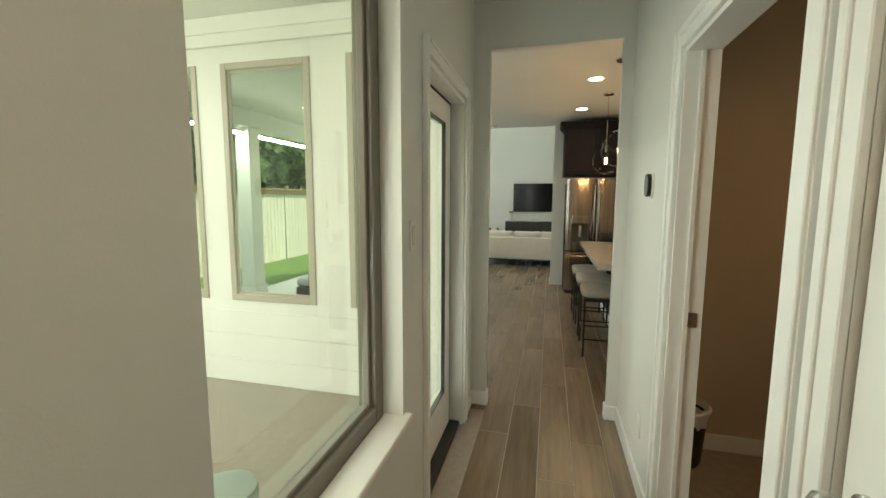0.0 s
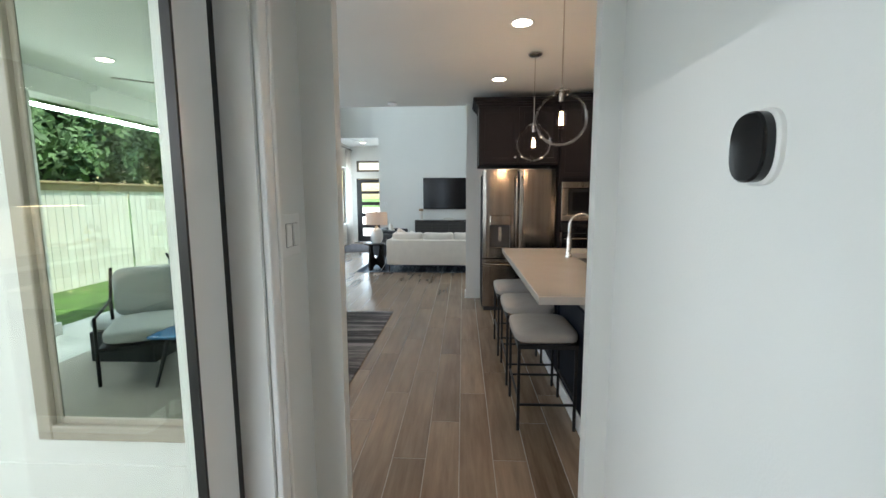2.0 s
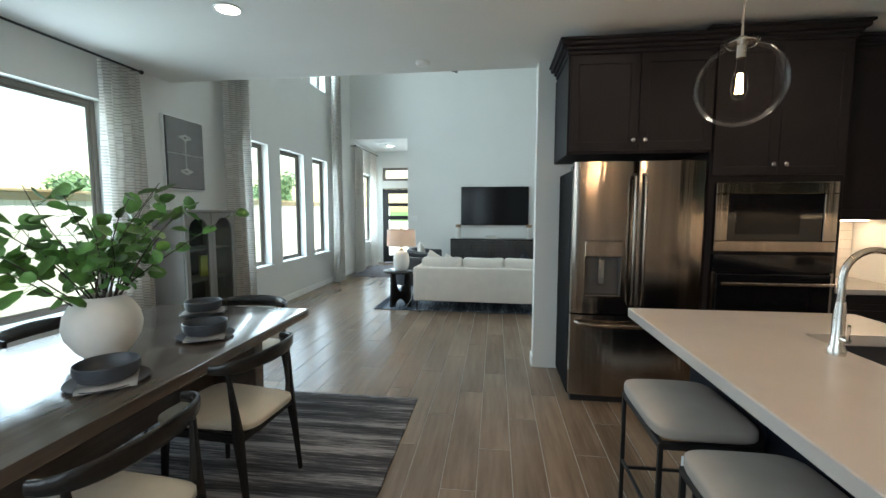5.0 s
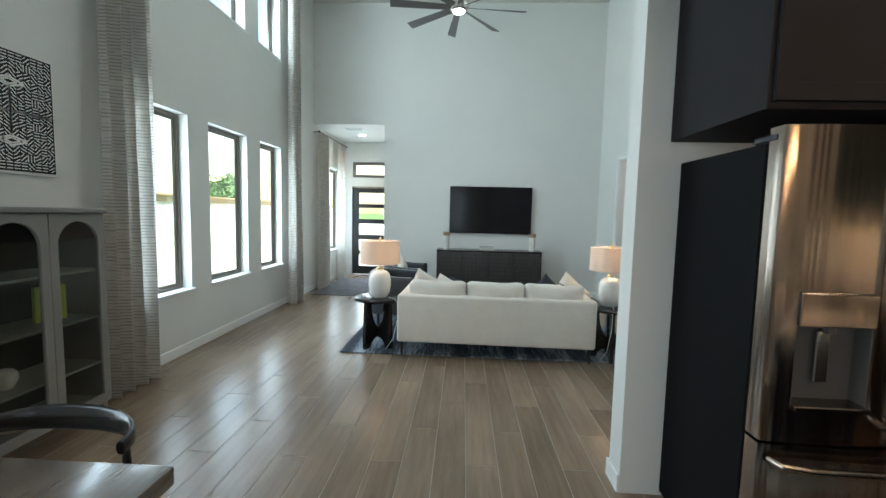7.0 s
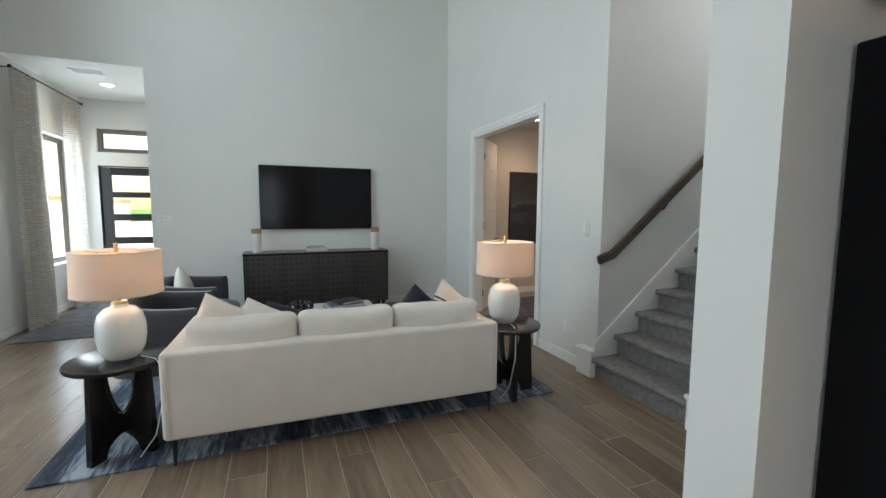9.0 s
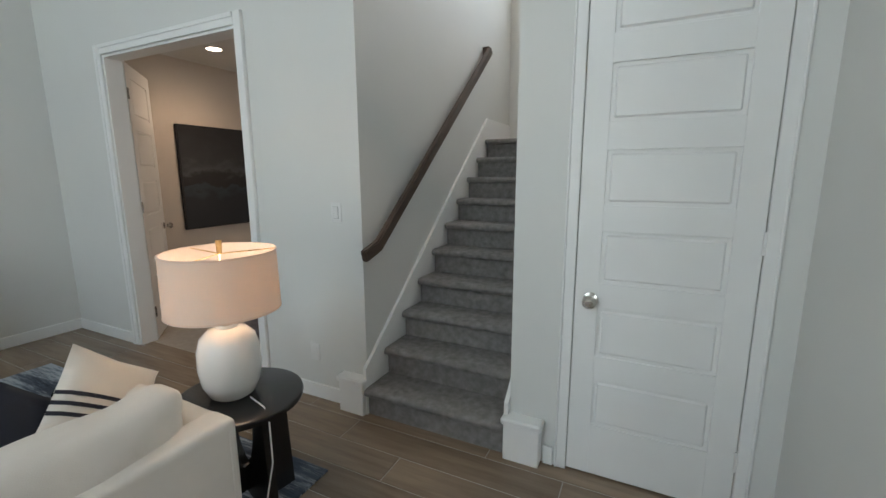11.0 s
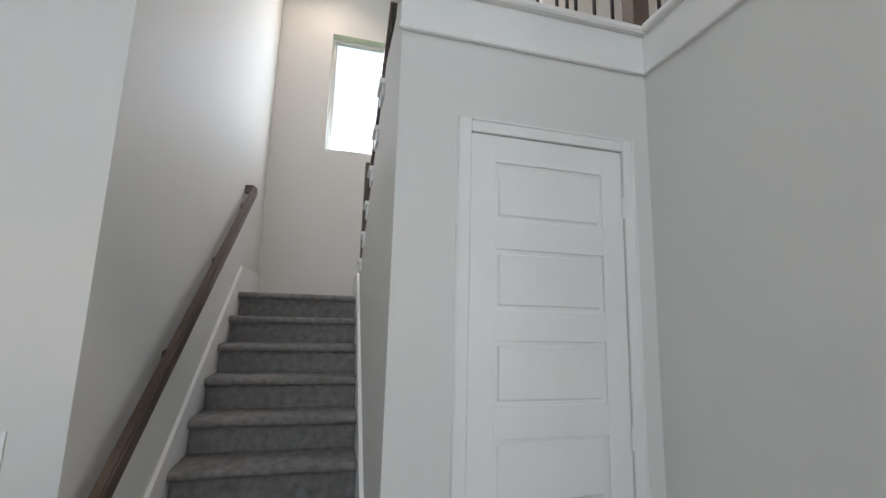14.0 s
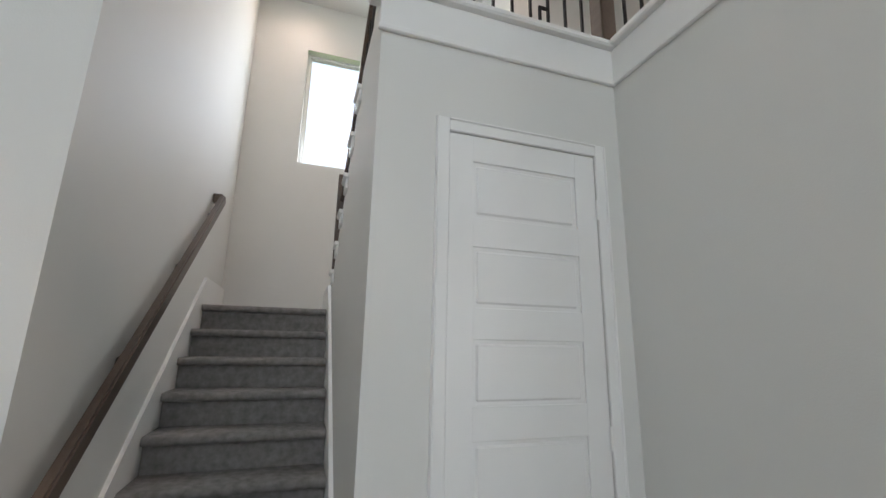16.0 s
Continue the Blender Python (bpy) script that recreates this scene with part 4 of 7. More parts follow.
def rod(a, b, r=0.009, label="slim dark metal curtain rod"):
    e = thing("curtain_rod", a, label, "curtain rod")
    d_ = Vector(b) - Vector(a)
    bm = bmesh.new()
    tube(bm, (0, 0, 0), d_, r, seg=12)
    part("rod", bm, M_IRON, e)
    for p in (Vector((0, 0, 0)), d_):
        bm = bmesh.new()
        lathe(bm, [(0, -0.02), (0.014, -0.014), (0.019, 0), (0.014, 0.014), (0, 0.02)], 16, p)
        part("finial", bm, M_IRON, e)
    for f in (0.03, 0.97):
        p = d_ * f
        bm = bmesh.new()
        tube(bm, p, p + Vector((XW - a[0] + 0.001, 0, 0)), 0.006, seg=8)
        part("bracket", bm, M_IRON, e)
    return e


GL = "long pale linen curtain hanging in soft pleats"
curtain((XW + 0.14, 7.46, 0.01), 0.52, 5.06, 4, GL + " beside the window", 0.085, seedv=2.0)
curtain((XW + 0.14, 10.80, 0.01), 0.44, 5.06, 4, GL + " beside the window", 0.075, seedv=7.0)
curtain((XW + 0.11, 5.86, 0.01), 0.44, 2.67, 5, GL + " in the dining room", 0.055, seedv=4.0)
curtain((XW + 0.12, 12.22, 0.01), 0.60, 2.90, 5, GL + " in the foyer", 0.06, seedv=11.0)
curtain((XW + 0.12, 13.36, 0.01), 0.54, 2.90, 4, GL + " in the foyer", 0.06, seedv=15.0)
rod((XW + 0.14, 7.2, 5.09), (XW + 0.14, 11.0, 5.09))
rod((XW + 0.11, 4.5, 2.70), (XW + 0.11, 6.10, 2.70))
rod((XW + 0.12, 11.95, 2.925), (XW + 0.12, 13.75, 2.925))


def rug(name, x0, y0, x1, y1, mat, label, z=0.0):
    bm = bmesh.new()
    nx, ny = max(2, int((x1 - x0) / 0.08)), max(2, int((y1 - y0) / 0.08))
    vs_ = [[bm.verts.new((x0 + (x1 - x0) * i / nx + 0.006 * noise.noise(Vector((j * 0.7, i * 3.0, 1))) * (i in (0, nx)), y0 + (y1 - y0) * j / ny, z + 0.011 + 0.002 * noise.noise(Vector((i * 0.9, j * 0.9, 3))))) for i in range(nx + 1)] for j in range(ny + 1)]
    for j in range(ny):
        for i in range(nx):
            bm.faces.new((vs_[j][i], vs_[j][i + 1], vs_[j + 1][i + 1], vs_[j + 1][i]))
    ret = bmesh.ops.extrude_face_region(bm, geom=bm.faces[:])
    for v in ret["geom"]:
        if isinstance(v, bmesh.types.BMVert):
            v.co.z = z + 0.0005
    return single(name, bm, mat, (0, 0, 0), label, "rug", smooth=50)


rug("dining_rug", -3.3, 2.2, -0.83, 5.61, M_RUG_D, "charcoal and cream streaked flatweave rug under the dining table")
rug("living_rug", -2.02, 8.47, 1.13, 11.25, M_RUG_L, "blue and ivory distressed rug under the sofa")
rug("foyer_rug", -3.42, 11.42, -2.30, 13.30, M_RUG_F, "dark grey patterned runner in the foyer")
rug("study_rug", 2.2, 9.6, 4.1, 11.6, M_RUG_F, "dark rug on the study floor")

# ---- dining room ----
DT = 0.77
e = thing("dining_table", (-2.10, 4.165, 0), "long dark walnut dining table with a thick top", "table")
part("tabletop", B(((-0.56, -1.12, DT - 0.055), (0.56, 1.12, DT), 0.006, 2)), M_TABLE, e)
for y in (-0.85, 0.85):
    part("leg_panel", B(((-0.34, y - 0.045, 0.012), (0.34, y + 0.045, DT - 0.055), 0.005)), M_TABLE, e)
part("stretcher", B(((-0.04, -0.81, 0.30), (0.04, 0.81, 0.42), 0.004)), M_TABLE, e)


def dining_chair():
    """Black wooden chair; local front is -y, back at +y."""
    e = thing("dining_chair", (0, 0, 0), "black wooden dining chair with a curved back and cream leather seat", "chair", "dining chairs")
    hw, hd = 0.215, 0.21
    for sx in (-1, 1):
        bm = bmesh.new()
        sweep(bm, [(sx * hw, -hd - 0.01, 0.0), (sx * (hw - 0.005), -hd, 0.25), (sx * (hw - 0.01), -hd + 0.01, 0.42)], [0.012, 0.018, 0.022], 10)
        part("leg", bm, M_BWOOD, e)
        bm = bmesh.new()
        sweep(bm, [(sx * (hw + 0.005), hd + 0.035, 0.0), (sx * hw, hd + 0.01, 0.25), (sx * (hw - 0.005), hd - 0.01, 0.41), (sx * (hw + 0.002), hd - 0.015, 0.52), (sx * (hw + 0.018), hd - 0.03, 0.715)], [0.012, 0.019, 0.027, 0.019, 0.010], 10)
        part("leg", bm, M_BWOOD, e)
        part("side_rail", B(((sx * (hw - 0.01) - 0.012, -hd, 0.372), (sx * (hw - 0.01) + 0.012, hd, 0.418), 0.005)), M_BWOOD, e)
    part("front_rail", B(((-hw, -hd - 0.01, 0.375), (hw, -hd + 0.014, 0.418), 0.005)), M_BWOOD, e)
    part("back_rail", B(((-hw, hd - 0.014, 0.375), (hw, hd + 0.01, 0.418), 0.005)), M_BWOOD, e)
    # wedge seat, wider in front, its rear corners notched round the posts
    bm = bmesh.new()
    puff(bm, (-0.225, -0.27, 0.412), (0.225, 0.255, 0.470), 0.010, 10, 0.2)
    for v in bm.verts:
        v.co.x *= 1.03 - 0.16 * (v.co.y + 0.27) / 0.52
    part("seat", bm, M_CREAM, e, "padded cream leather seat")
    # bowed top rail, tall in the middle and blunt at its two ends
    bm = bmesh.new()
    n = 24
    rows = []
    for i in range(n + 1):
        a = math.pi * i / n
        s_ = math.sin(a)
        x, y = 0.268 * math.cos(a), 0.115 + 0.155 * s_ ** 0.8
        h, th = 0.021 + 0.020 * s_, 0.012 + 0.003 * s_
        nx, ny = math.cos(a), 0.35 + 0.65 * s_
        ring = []
        for k in range(12):
            b_ = k * math.tau / 12
            lean = 0.22 * h * math.sin(b_) * s_
            ring.append(bm.verts.new((x + nx * th * math.cos(b_) * (1 - 0.5 * s_), y + ny * (th * math.cos(b_) * (0.3 + 0.7 * s_) + lean), 0.738 + 0.010 * s_ + h * math.copysign(abs(math.sin(b_)) ** 0.7, math.sin(b_)))))
        rows.append(ring)
    for a_, b_ in zip(rows, rows[1:]):
        for k in range(12):
            bm.faces.new((a_[k], a_[(k + 1) % 12], b_[(k + 1) % 12], b_[k]))
    bm.faces.new(rows[0][::-1])
    bm.faces.new(rows[-1])
    bmesh.ops.recalc_face_normals(bm, faces=bm.faces[:])
    part("backrest", bm, M_BWOOD, e, "bent black wooden back", 60)
    return e


ch = dining_chair()
ch.matrix_world = pose(-1.535, 3.665, 0.012, 0, 0, -90)
for x, y, rz in ((-1.585, 4.46, -95), (-2.68, 3.72, 90), (-2.68, 4.64, 92), (-2.05, 5.27, 0), (-2.03, 3.05, 180)):
    copy_thing(ch, pose(x, y, 0.012, 0, 0, rz))


def place_setting(x, y, rz):
    e = thing("plate", (x, y, DT), "dark stoneware dinner plate on the dining table", "plate", "place settings", rz)
    bm = bmesh.new()
    lathe(bm, [(0, 0.002), (0.09, 0.0), (0.125, 0.009), (0.142, 0.016), (0.140, 0.019), (0.12, 0.013), (0.088, 0.006), (0, 0.006)], 36)
    part("dish", bm, M_BOWL, e)
    bm = bmesh.new()
    nn = 14
    vs_ = [[bm.verts.new((-0.13 + 0.26 * i / nn, -0.09 + 0.19 * j / nn, 0.021 + 0.005 * noise.noise(Vector((i * 0.35, j * 0.35, x))) - 0.012 * max(0, abs(i / nn - 0.5) - 0.42) * 8)) for i in range(nn + 1)] for j in range(nn + 1)]
    for j in range(nn):
        for i in range(nn):
            bm.faces.new((vs_[j][i], vs_[j][i + 1], vs_[j + 1][i + 1], vs_[j + 1][i]))
    bmesh.ops.solidify(bm, geom=bm.faces[:], thickness=0.003)
    nk = single("napkin", bm, M_NAPK, (x, y, DT), "folded pale linen napkin on a plate", "napkin", "place settings", rz + 20)
    bm = bmesh.new()
    lathe(bm, [(0, 0.026), (0.075, 0.026), (0.097, 0.030), (0.109, 0.052), (0.111, 0.086), (0.107, 0.089), (0.103, 0.085), (0.099, 0.055), (0.085, 0.038), (0, 0.034)], 36)
    single("bowl", bm, M_BOWL, (x, y, DT), "dark slate stoneware bowl on a napkin", "bowl", "place settings")


for x, y, rz in ((-1.77, 3.97, -70), (-1.80, 4.58, -80), (-2.17, 5.06, 10), (-2.44, 4.62, 100), (-2.44, 3.90, 95), (-2.06, 3.27, 180)):
    place_setting(x, y, rz)

bm = bmesh.new()
lathe(bm, [(0, 0.0), (0.095, 0.0), (0.135, 0.035), (0.178, 0.10), (0.190, 0.155), (0.178, 0.215), (0.145, 0.265), (0.118, 0.288), (0.113, 0.302), (0.104, 0.302), (0.106, 0.285), (0.135, 0.26), (0.165, 0.21), (0.175, 0.155), (0.12, 0.04), (0, 0.03)], 48)
for v in bm.verts:
    v.co.x, v.co.y, v.co.z = v.co.x * 0.82, v.co.y * 0.82, v.co.z * 0.95
single("vase", bm, M_MATTE, (-2.08, 4.26, DT), "round matte white ceramic vase on the dining table", "vase")


def foliage(at, stems, spread, top, seed_, label, leaves=12, leaf=0.046):
    """Cut branches with rounded leaves."""
    rnd = random.Random(seed_)
    e = thing("leafy_branches", at, label, "plant")
    lf = bmesh.new()
    for s in range(stems):
        a = s * 2.399 + rnd.uniform(-0.3, 0.3)
        r = spread * rnd.uniform(0.35, 1.0)
        h = top * rnd.uniform(0.55, 1.0) * (1.0 - 0.35 * (r / spread) ** 2)
        pts = []
        for k in range(7):
            f = k / 6
            pts.append(Vector((math.cos(a) * r * f ** 1.3 + 0.02 * math.sin(5 * f + s), math.sin(a) * r * f ** 1.3 + 0.02 * math.cos(4 * f + s), -0.16 + (h + 0.16) * (f ** 0.8))))
        bm = bmesh.new()
        sweep(bm, pts, [0.0045 - 0.0005 * k for k in range(7)], 6)
        part("stem", bm, M_BARK, e)
        for k in range(leaves):
            f = rnd.uniform(0.36, 1.0)
            i = min(5, int(f * 6))
            p = pts[i].lerp(pts[i + 1], f * 6 - i)
            size = rnd.uniform(0.6, 1.1) * leaf
            out = Vector((rnd.uniform(-1, 1), rnd.uniform(-1, 1), rnd.uniform(-0.5, 0.7))).normalized()
            p2 = p + out * rnd.uniform(0.02, 0.07)
            nrm = (Vector((rnd.uniform(-1, 1), rnd.uniform(-1, 1), rnd.uniform(0.1, 1.2)))).normalized()
            side = out.cross(nrm).normalized()
            nrm = side.cross(out)
            ring = []
            for q in range(8):
                b_ = q * math.tau / 8
                l = out * (math.cos(b_) * size + size) + side * math.sin(b_) * size * 0.78
                ring.append(lf.verts.new(p2 + l + nrm * (0.012 * math.sin(b_) ** 2 - 0.006 * math.cos(b_))))
            c = lf.verts.new(p2 + out * size - nrm * 0.004)
            for q in range(8):
                lf.faces.new((c, ring[q], ring[(q + 1) % 8]))
            tube(lf, p, p2, 0.0012, seg=4, caps=False)
    part("leaves", lf, M_LEAF, e, "rounded green leaves", 60)
    return e


foliage((-2.08, 4.26, DT + 0.27), 22, 0.56, 0.62, 5, "leafy green branches standing in a white vase")

e = thing("framed_art", (XW + 0.012, 6.69, 2.04), "black and white maze-patterned canvas in a white frame", "wall art")
part("canvas", B(((0, -0.27, -0.36), (0.028, 0.27, 0.36))), plain("art_black", (0.012, 0.012, 0.014), 0.7, relief=0.1), e)
part("frame", B(((-0.010, -0.285, -0.375), (0.020, -0.27, 0.375)), ((-0.010, 0.27, -0.375), (0.020, 0.285, 0.375)), ((-0.010, -0.27, 0.36), (0.020, 0.27, 0.375)), ((-0.010, -0.27, -0.375), (0.020, 0.27, -0.36))), M_PLASTIC, e)
bm = bmesh.new()
rnd = random.Random(11)


def dash(y, z, ln, ang, th=0.0046):
    """One white stroke and its three mirror images."""
    for sy in (1, -1):
        for zz_ in ((z, ang), (-z, -ang)):
            a = zz_[1] * sy
            c, s = math.cos(a), math.sin(a)
            vs_ = [bm.verts.new((0.0315, sy * y + u * c - w * s, zz_[0] + u * s + w * c)) for u, w in ((-ln, -th), (ln, -th), (ln, th), (-ln, th))]
            bm.faces.new(vs_)


# patches of fine parallel strokes round two diamond eyes
CY, CZ = 0.0435, 0.0502
for i in range(6):
    for j in range(7):
        y0, z0 = i * CY + CY / 2, j * CZ + CZ / 2
        if i == 0 and j == 3:
            continue
        ang = (0.785, -0.785, 0.0, 1.571, 0.5, -0.5)[(i * 2 + j * 3 + rnd.randint(0, 2)) % 6]
        c_, s_ = math.cos(ang), math.sin(ang)
        for k in range(-3, 4):
            d_ = k * 0.0185
            ly, lz = -s_ * d_, c_ * d_
            lo_t, hi_t = -1.0, 1.0
            for p, q, half in ((ly, c_, CY / 2), (lz, s_, CZ / 2)):
                if abs(q) < 1e-6:
                    if abs(p) > half:
                        lo_t, hi_t = 1.0, -1.0
                    continue
                t0, t1 = sorted(((-half - p) / q, (half - p) / q))
                lo_t, hi_t = max(lo_t, t0), min(hi_t, t1)
            if hi_t - lo_t < 0.010:
                continue
            mid_t, half_t = (lo_t + hi_t) / 2, (hi_t - lo_t) / 2 - 0.0035
            dash(y0 + ly + c_ * mid_t, z0 + lz + s_ * mid_t, half_t, ang, 0.0032)
for r, th in ((0.030, 0.005), (0.056, 0.006)):
    for up_ in (1, -1):
        dash(r * 0.8, 0.176 + up_ * r * 0.26, r * 0.84, -0.315 * up_, th)
dash(0.0, 0.08, 0.076, 1.571, 0.005)
dash(0.13, 0.0, 0.128, 0.0, 0.005)
part("pattern", bm, M_PLASTIC, e, "white maze pattern", 0)

# grey display cabinet with arched doors
M_CABPANE = window_glass("cabinet_pane", 0.02, (0.8, 0.82, 0.8))
e = thing("display_cabinet", (XW + 0.012, 6.14, 0), "grey lacquered display cabinet with two arched glass doors", "cabinet")
W, Hc, Dp, Zb = 0.765, 1.46, 0.40, 0.15
part("rear_panel", B(((0, 0, Zb), (0.02, W, Hc - 0.03))), M_GREYCAB, e)
for y in (0.0, W - 0.02):
    part("side_panel", B(((0.02, y, Zb), (Dp - 0.019, y + 0.02, Hc - 0.03), 0.001)), M_GREYCAB, e)
for z in (Zb, Hc - 0.06):
    part("floor_panel" if z == Zb else "head_panel", B(((0.02, 0.02, z), (Dp - 0.019, W - 0.02, z + 0.03))), M_GREYCAB, e)
# extra black sheet that paints the shade inside the cabinet
part("dark_backing", B(((0.02, 0.021, Zb + 0.031), (0.026, W - 0.021, Hc - 0.061))), M_BLACK, e, smooth=0)
part("top", B(((0, -0.012, Hc - 0.03), (Dp + 0.03, W + 0.012, Hc), 0.006)), M_GREYCAB, e)
for x in (0.04, Dp - 0.03):
    for y in (0.03, W - 0.03):
        bm = bmesh.new()
        tube(bm, (x, y, 0.0), (x, y, Zb), 0.012, 0.018, 12)
        part("leg", bm, M_GREYCAB, e)
for z in (0.42, 0.735, 1.05):
    part("shelf", B(((0.02, 0.02, z), (Dp - 0.04, W - 0.02, z + 0.015))), M_GREYCAB, e)


def arch_door(y0, y1, z0, z1):
    """A slab with an arched opening cut through it."""
    bm = bmesh.new()
    st = 0.050
    a0, a1, zb = y0 + st, y1 - st, z0 + 0.06
    rad = (a1 - a0) / 2
    zc = z1 - 0.045 - rad
    arc = [((a0 + a1) / 2 - rad * math.cos(math.pi * k / 16), zc + rad * math.sin(math.pi * k / 16)) for k in range(17)]
    inner = [(a0, zb)] + arc + [(a1, zb)]
    outer = [(y0, z0)]
    for (y, z) in arc:
        f = (y - a0) / (a1 - a0)
        outer.append((y0 + (y1 - y0) * f, z1) if 0.0 < f < 1.0 else ((y0 if f <= 0 else y1), zc))
    outer.append((y1, z0))
    n = len(inner)
    L = {}
    for x in (0.0, 0.022):
        L[x] = ([bm.verts.new((x, *p)) for p in inner], [bm.verts.new((x, *p)) for p in outer])
    for x in (0.0, 0.022):
        i_, o_ = L[x]
        for k in range(n - 1):
            bm.faces.new((i_[k], i_[k + 1], o_[k + 1], o_[k]))
        bm.faces.new((i_[0], o_[0], o_[-1], i_[-1]))
    for q in (0, 1):
        a_, b_ = L[0.0][q], L[0.022][q]
        for k in range(n):
            j = (k + 1) % n
            bm.faces.new((a_[k], a_[j], b_[j], b_[k]))
    return bm


for y0, y1 in ((0.006, W / 2 - 0.002), (W / 2 + 0.002, W - 0.006)):
    bm = arch_door(y0, y1, Zb + 0.01, Hc - 0.035)
    bmesh.ops.transform(bm, matrix=Matrix.Translation((Dp - 0.018, 0, 0)), verts=bm.verts[:])
    dr = part("door", bm, M_GREYCAB, e)
    pn = part("pane", B(((Dp - 0.010, y0 + 0.05, Zb + 0.07), (Dp - 0.007, y1 - 0.05, Hc - 0.19))), M_CABPANE, dr, "clear glass pane", 0)
    pn.visible_shadow = False
bm = bmesh.new()
lathe(bm, [(0, 0), (0.038, 0), (0.04, 0.01), (0.04, 0.17), (0.036, 0.20), (0.016, 0.235), (0.014, 0.30), (0, 0.30)], 24)
single("wine_bottle", bm, M_BLACK, (XW + 0.24, 6.34, 1.065), "dark wine bottle on a cabinet shelf", "bottle")
single("book", B(((0, 0, 0), (0.16, 0.035, 0.22), 0.003)), plain("lime_cover", (0.55, 0.60, 0.10), 0.5), (XW + 0.20, 6.62, 0.75), "yellow-green book standing on a cabinet shelf", "book", rz=70)
bm = bmesh.new()
lathe(bm, [(0, 0), (0.05, 0), (0.085, 0.03), (0.09, 0.05), (0.08, 0.045), (0, 0.02)], 24)
single("bowl", bm, M_BRASS, (XW + 0.24, 6.42, 0.18), "small brass bowl on the cabinet floor", "bowl")
bm = bmesh.new()
lathe(bm, [(0, 0), (0.03, 0), (0.055, 0.05), (0.05, 0.09), (0.03, 0.11), (0, 0.11)], 20)
single("jar", bm, M_CERAM, (XW + 0.24, 6.40, 0.435), "small pale jar on a cabinet shelf", "jar")
# ---- kitchen ----
def shaker(bm, x0, x1, z0, z1, y, t=0.02, rail=0.058):
    """A framed cabinet front facing -y, its face at y."""
    rbox(bm, (x0, y, z0), (x1, y + t, z1))
    bm.normal_update()
    face = min(bm.faces, key=lambda f: f.normal.y)
    bmesh.ops.inset_region(bm, faces=[face], thickness=rail, use_even_offset=True)
    bmesh.ops.inset_region(bm, faces=[face], thickness=0.003, use_even_offset=True)
    for v in face.verts:
        v.co.y += 0.008
    return bm


def knob(parent, x, y, z):
    bm = bmesh.new()
    lathe(bm, [(0, 0), (0.006, 0), (0.006, 0.012), (0.014, 0.018), (0.015, 0.024), (0.009, 0.029), (0, 0.03)], 16)
    bmesh.ops.transform(bm, matrix=Matrix.Translation((x, y, z)) @ pose(0, 0, 0, 90, 0, 0), verts=bm.verts[:])
    part("knob", bm, M_CHROME, parent, "small nickel knob")


def crown(bm, x0, x1, y0, y1, z):
    """Stepped cornice over a cabinet run; front at y0."""
    for k, (o, h0, h1) in enumerate(((0.012, 0.0, 0.03), (0.03, 0.03, 0.055), (0.055, 0.055, 0.085), (0.07, 0.085, 0.105))):
        rbox(bm, (x0 - o, y0 - o, z + h0), (x1 + o, y1, z + h1), 0.006)
    return bm


# cabinet over the refrigerator
e = thing("fridge_cabinet", (0, 0, 0), "near-black wall cabinet above the refrigerator", "cabinet")
part("body", B(((0.26, 5.74, 1.86), (1.238, 6.409, 2.56), 0.003)), M_CAB, e)
for x0, x1, kx in ((0.275, 0.747, 0.71), (0.753, 1.235, 0.79)):
    dr = part("door", shaker(bmesh.new(), x0, x1, 1.885, 2.545, 5.72), M_CAB, e)
    knob(dr, kx, 5.72, 1.95)
part("cornice", crown(bmesh.new(), 0.26, 1.245, 5.74, 6.329, 2.56), M_CAB, e)
# tall oven cabinet
e = thing("oven_cabinet", (0, 0, 0), "near-black tall cabinet built round the ovens", "cabinet")
part("body", B(((1.25, 5.76, 0.0), (2.12, 6.329, 2.60), 0.003)), M_CAB, e)
for x0, x1, kx in ((1.265, 1.682, 1.645), (1.688, 2.105, 1.725)):
    dr = part("door", shaker(bmesh.new(), x0, x1, 1.70, 2.585, 5.74), M_CAB, e)
    knob(dr, kx, 5.74, 1.77)
part("drawer", shaker(bmesh.new(), 1.265, 2.105, 0.12, 0.34, 5.74), M_CAB, e)
part("cornice", crown(bmesh.new(), 1.25, 2.12, 5.76, 6.329, 2.60), M_CAB, e)
# microwave and oven
e = thing("microwave", (0, 0, 0), "built-in microwave with a stainless trim frame", "microwave")
part("trim_frame", B(((1.29, 5.715, 1.165), (2.07, 5.76, 1.24), 0.004), ((1.29, 5.715, 1.57), (2.07, 5.76, 1.65), 0.004), ((1.29, 5.715, 1.24), (1.375, 5.76, 1.57), 0.004), ((1.985, 5.715, 1.24), (2.07, 5.76, 1.57), 0.004)), M_STEEL, e)
part("door", B(((1.375, 5.725, 1.24), (1.985, 5.76, 1.57), 0.003)), M_BGLASS, e, "black glass door")
part("window", B(((1.43, 5.722, 1.29), (1.84, 5.726, 1.52), 0.001)), M_TVGLASS, e)
e = thing("wall_oven", (0, 0, 0), "built-in wall oven with black glass and a steel bar handle", "oven")
part("control_panel", B(((1.29, 5.715, 1.02), (2.07, 5.76, 1.145), 0.004)), M_BGLASS, e)
for x0 in (1.285, 2.05):
    part("side_trim", B(((x0, 5.718, 0.40), (x0 + 0.025, 5.76, 1.02))), M_STEEL, e)
part("door", B(((1.31, 5.70, 0.40), (2.05, 5.76, 1.01), 0.006)), M_BGLASS, e, "black glass oven door")
bm = bmesh.new()
tube(bm, (1.32, 5.655, 0.945), (2.04, 5.655, 0.945), 0.013, seg=14)
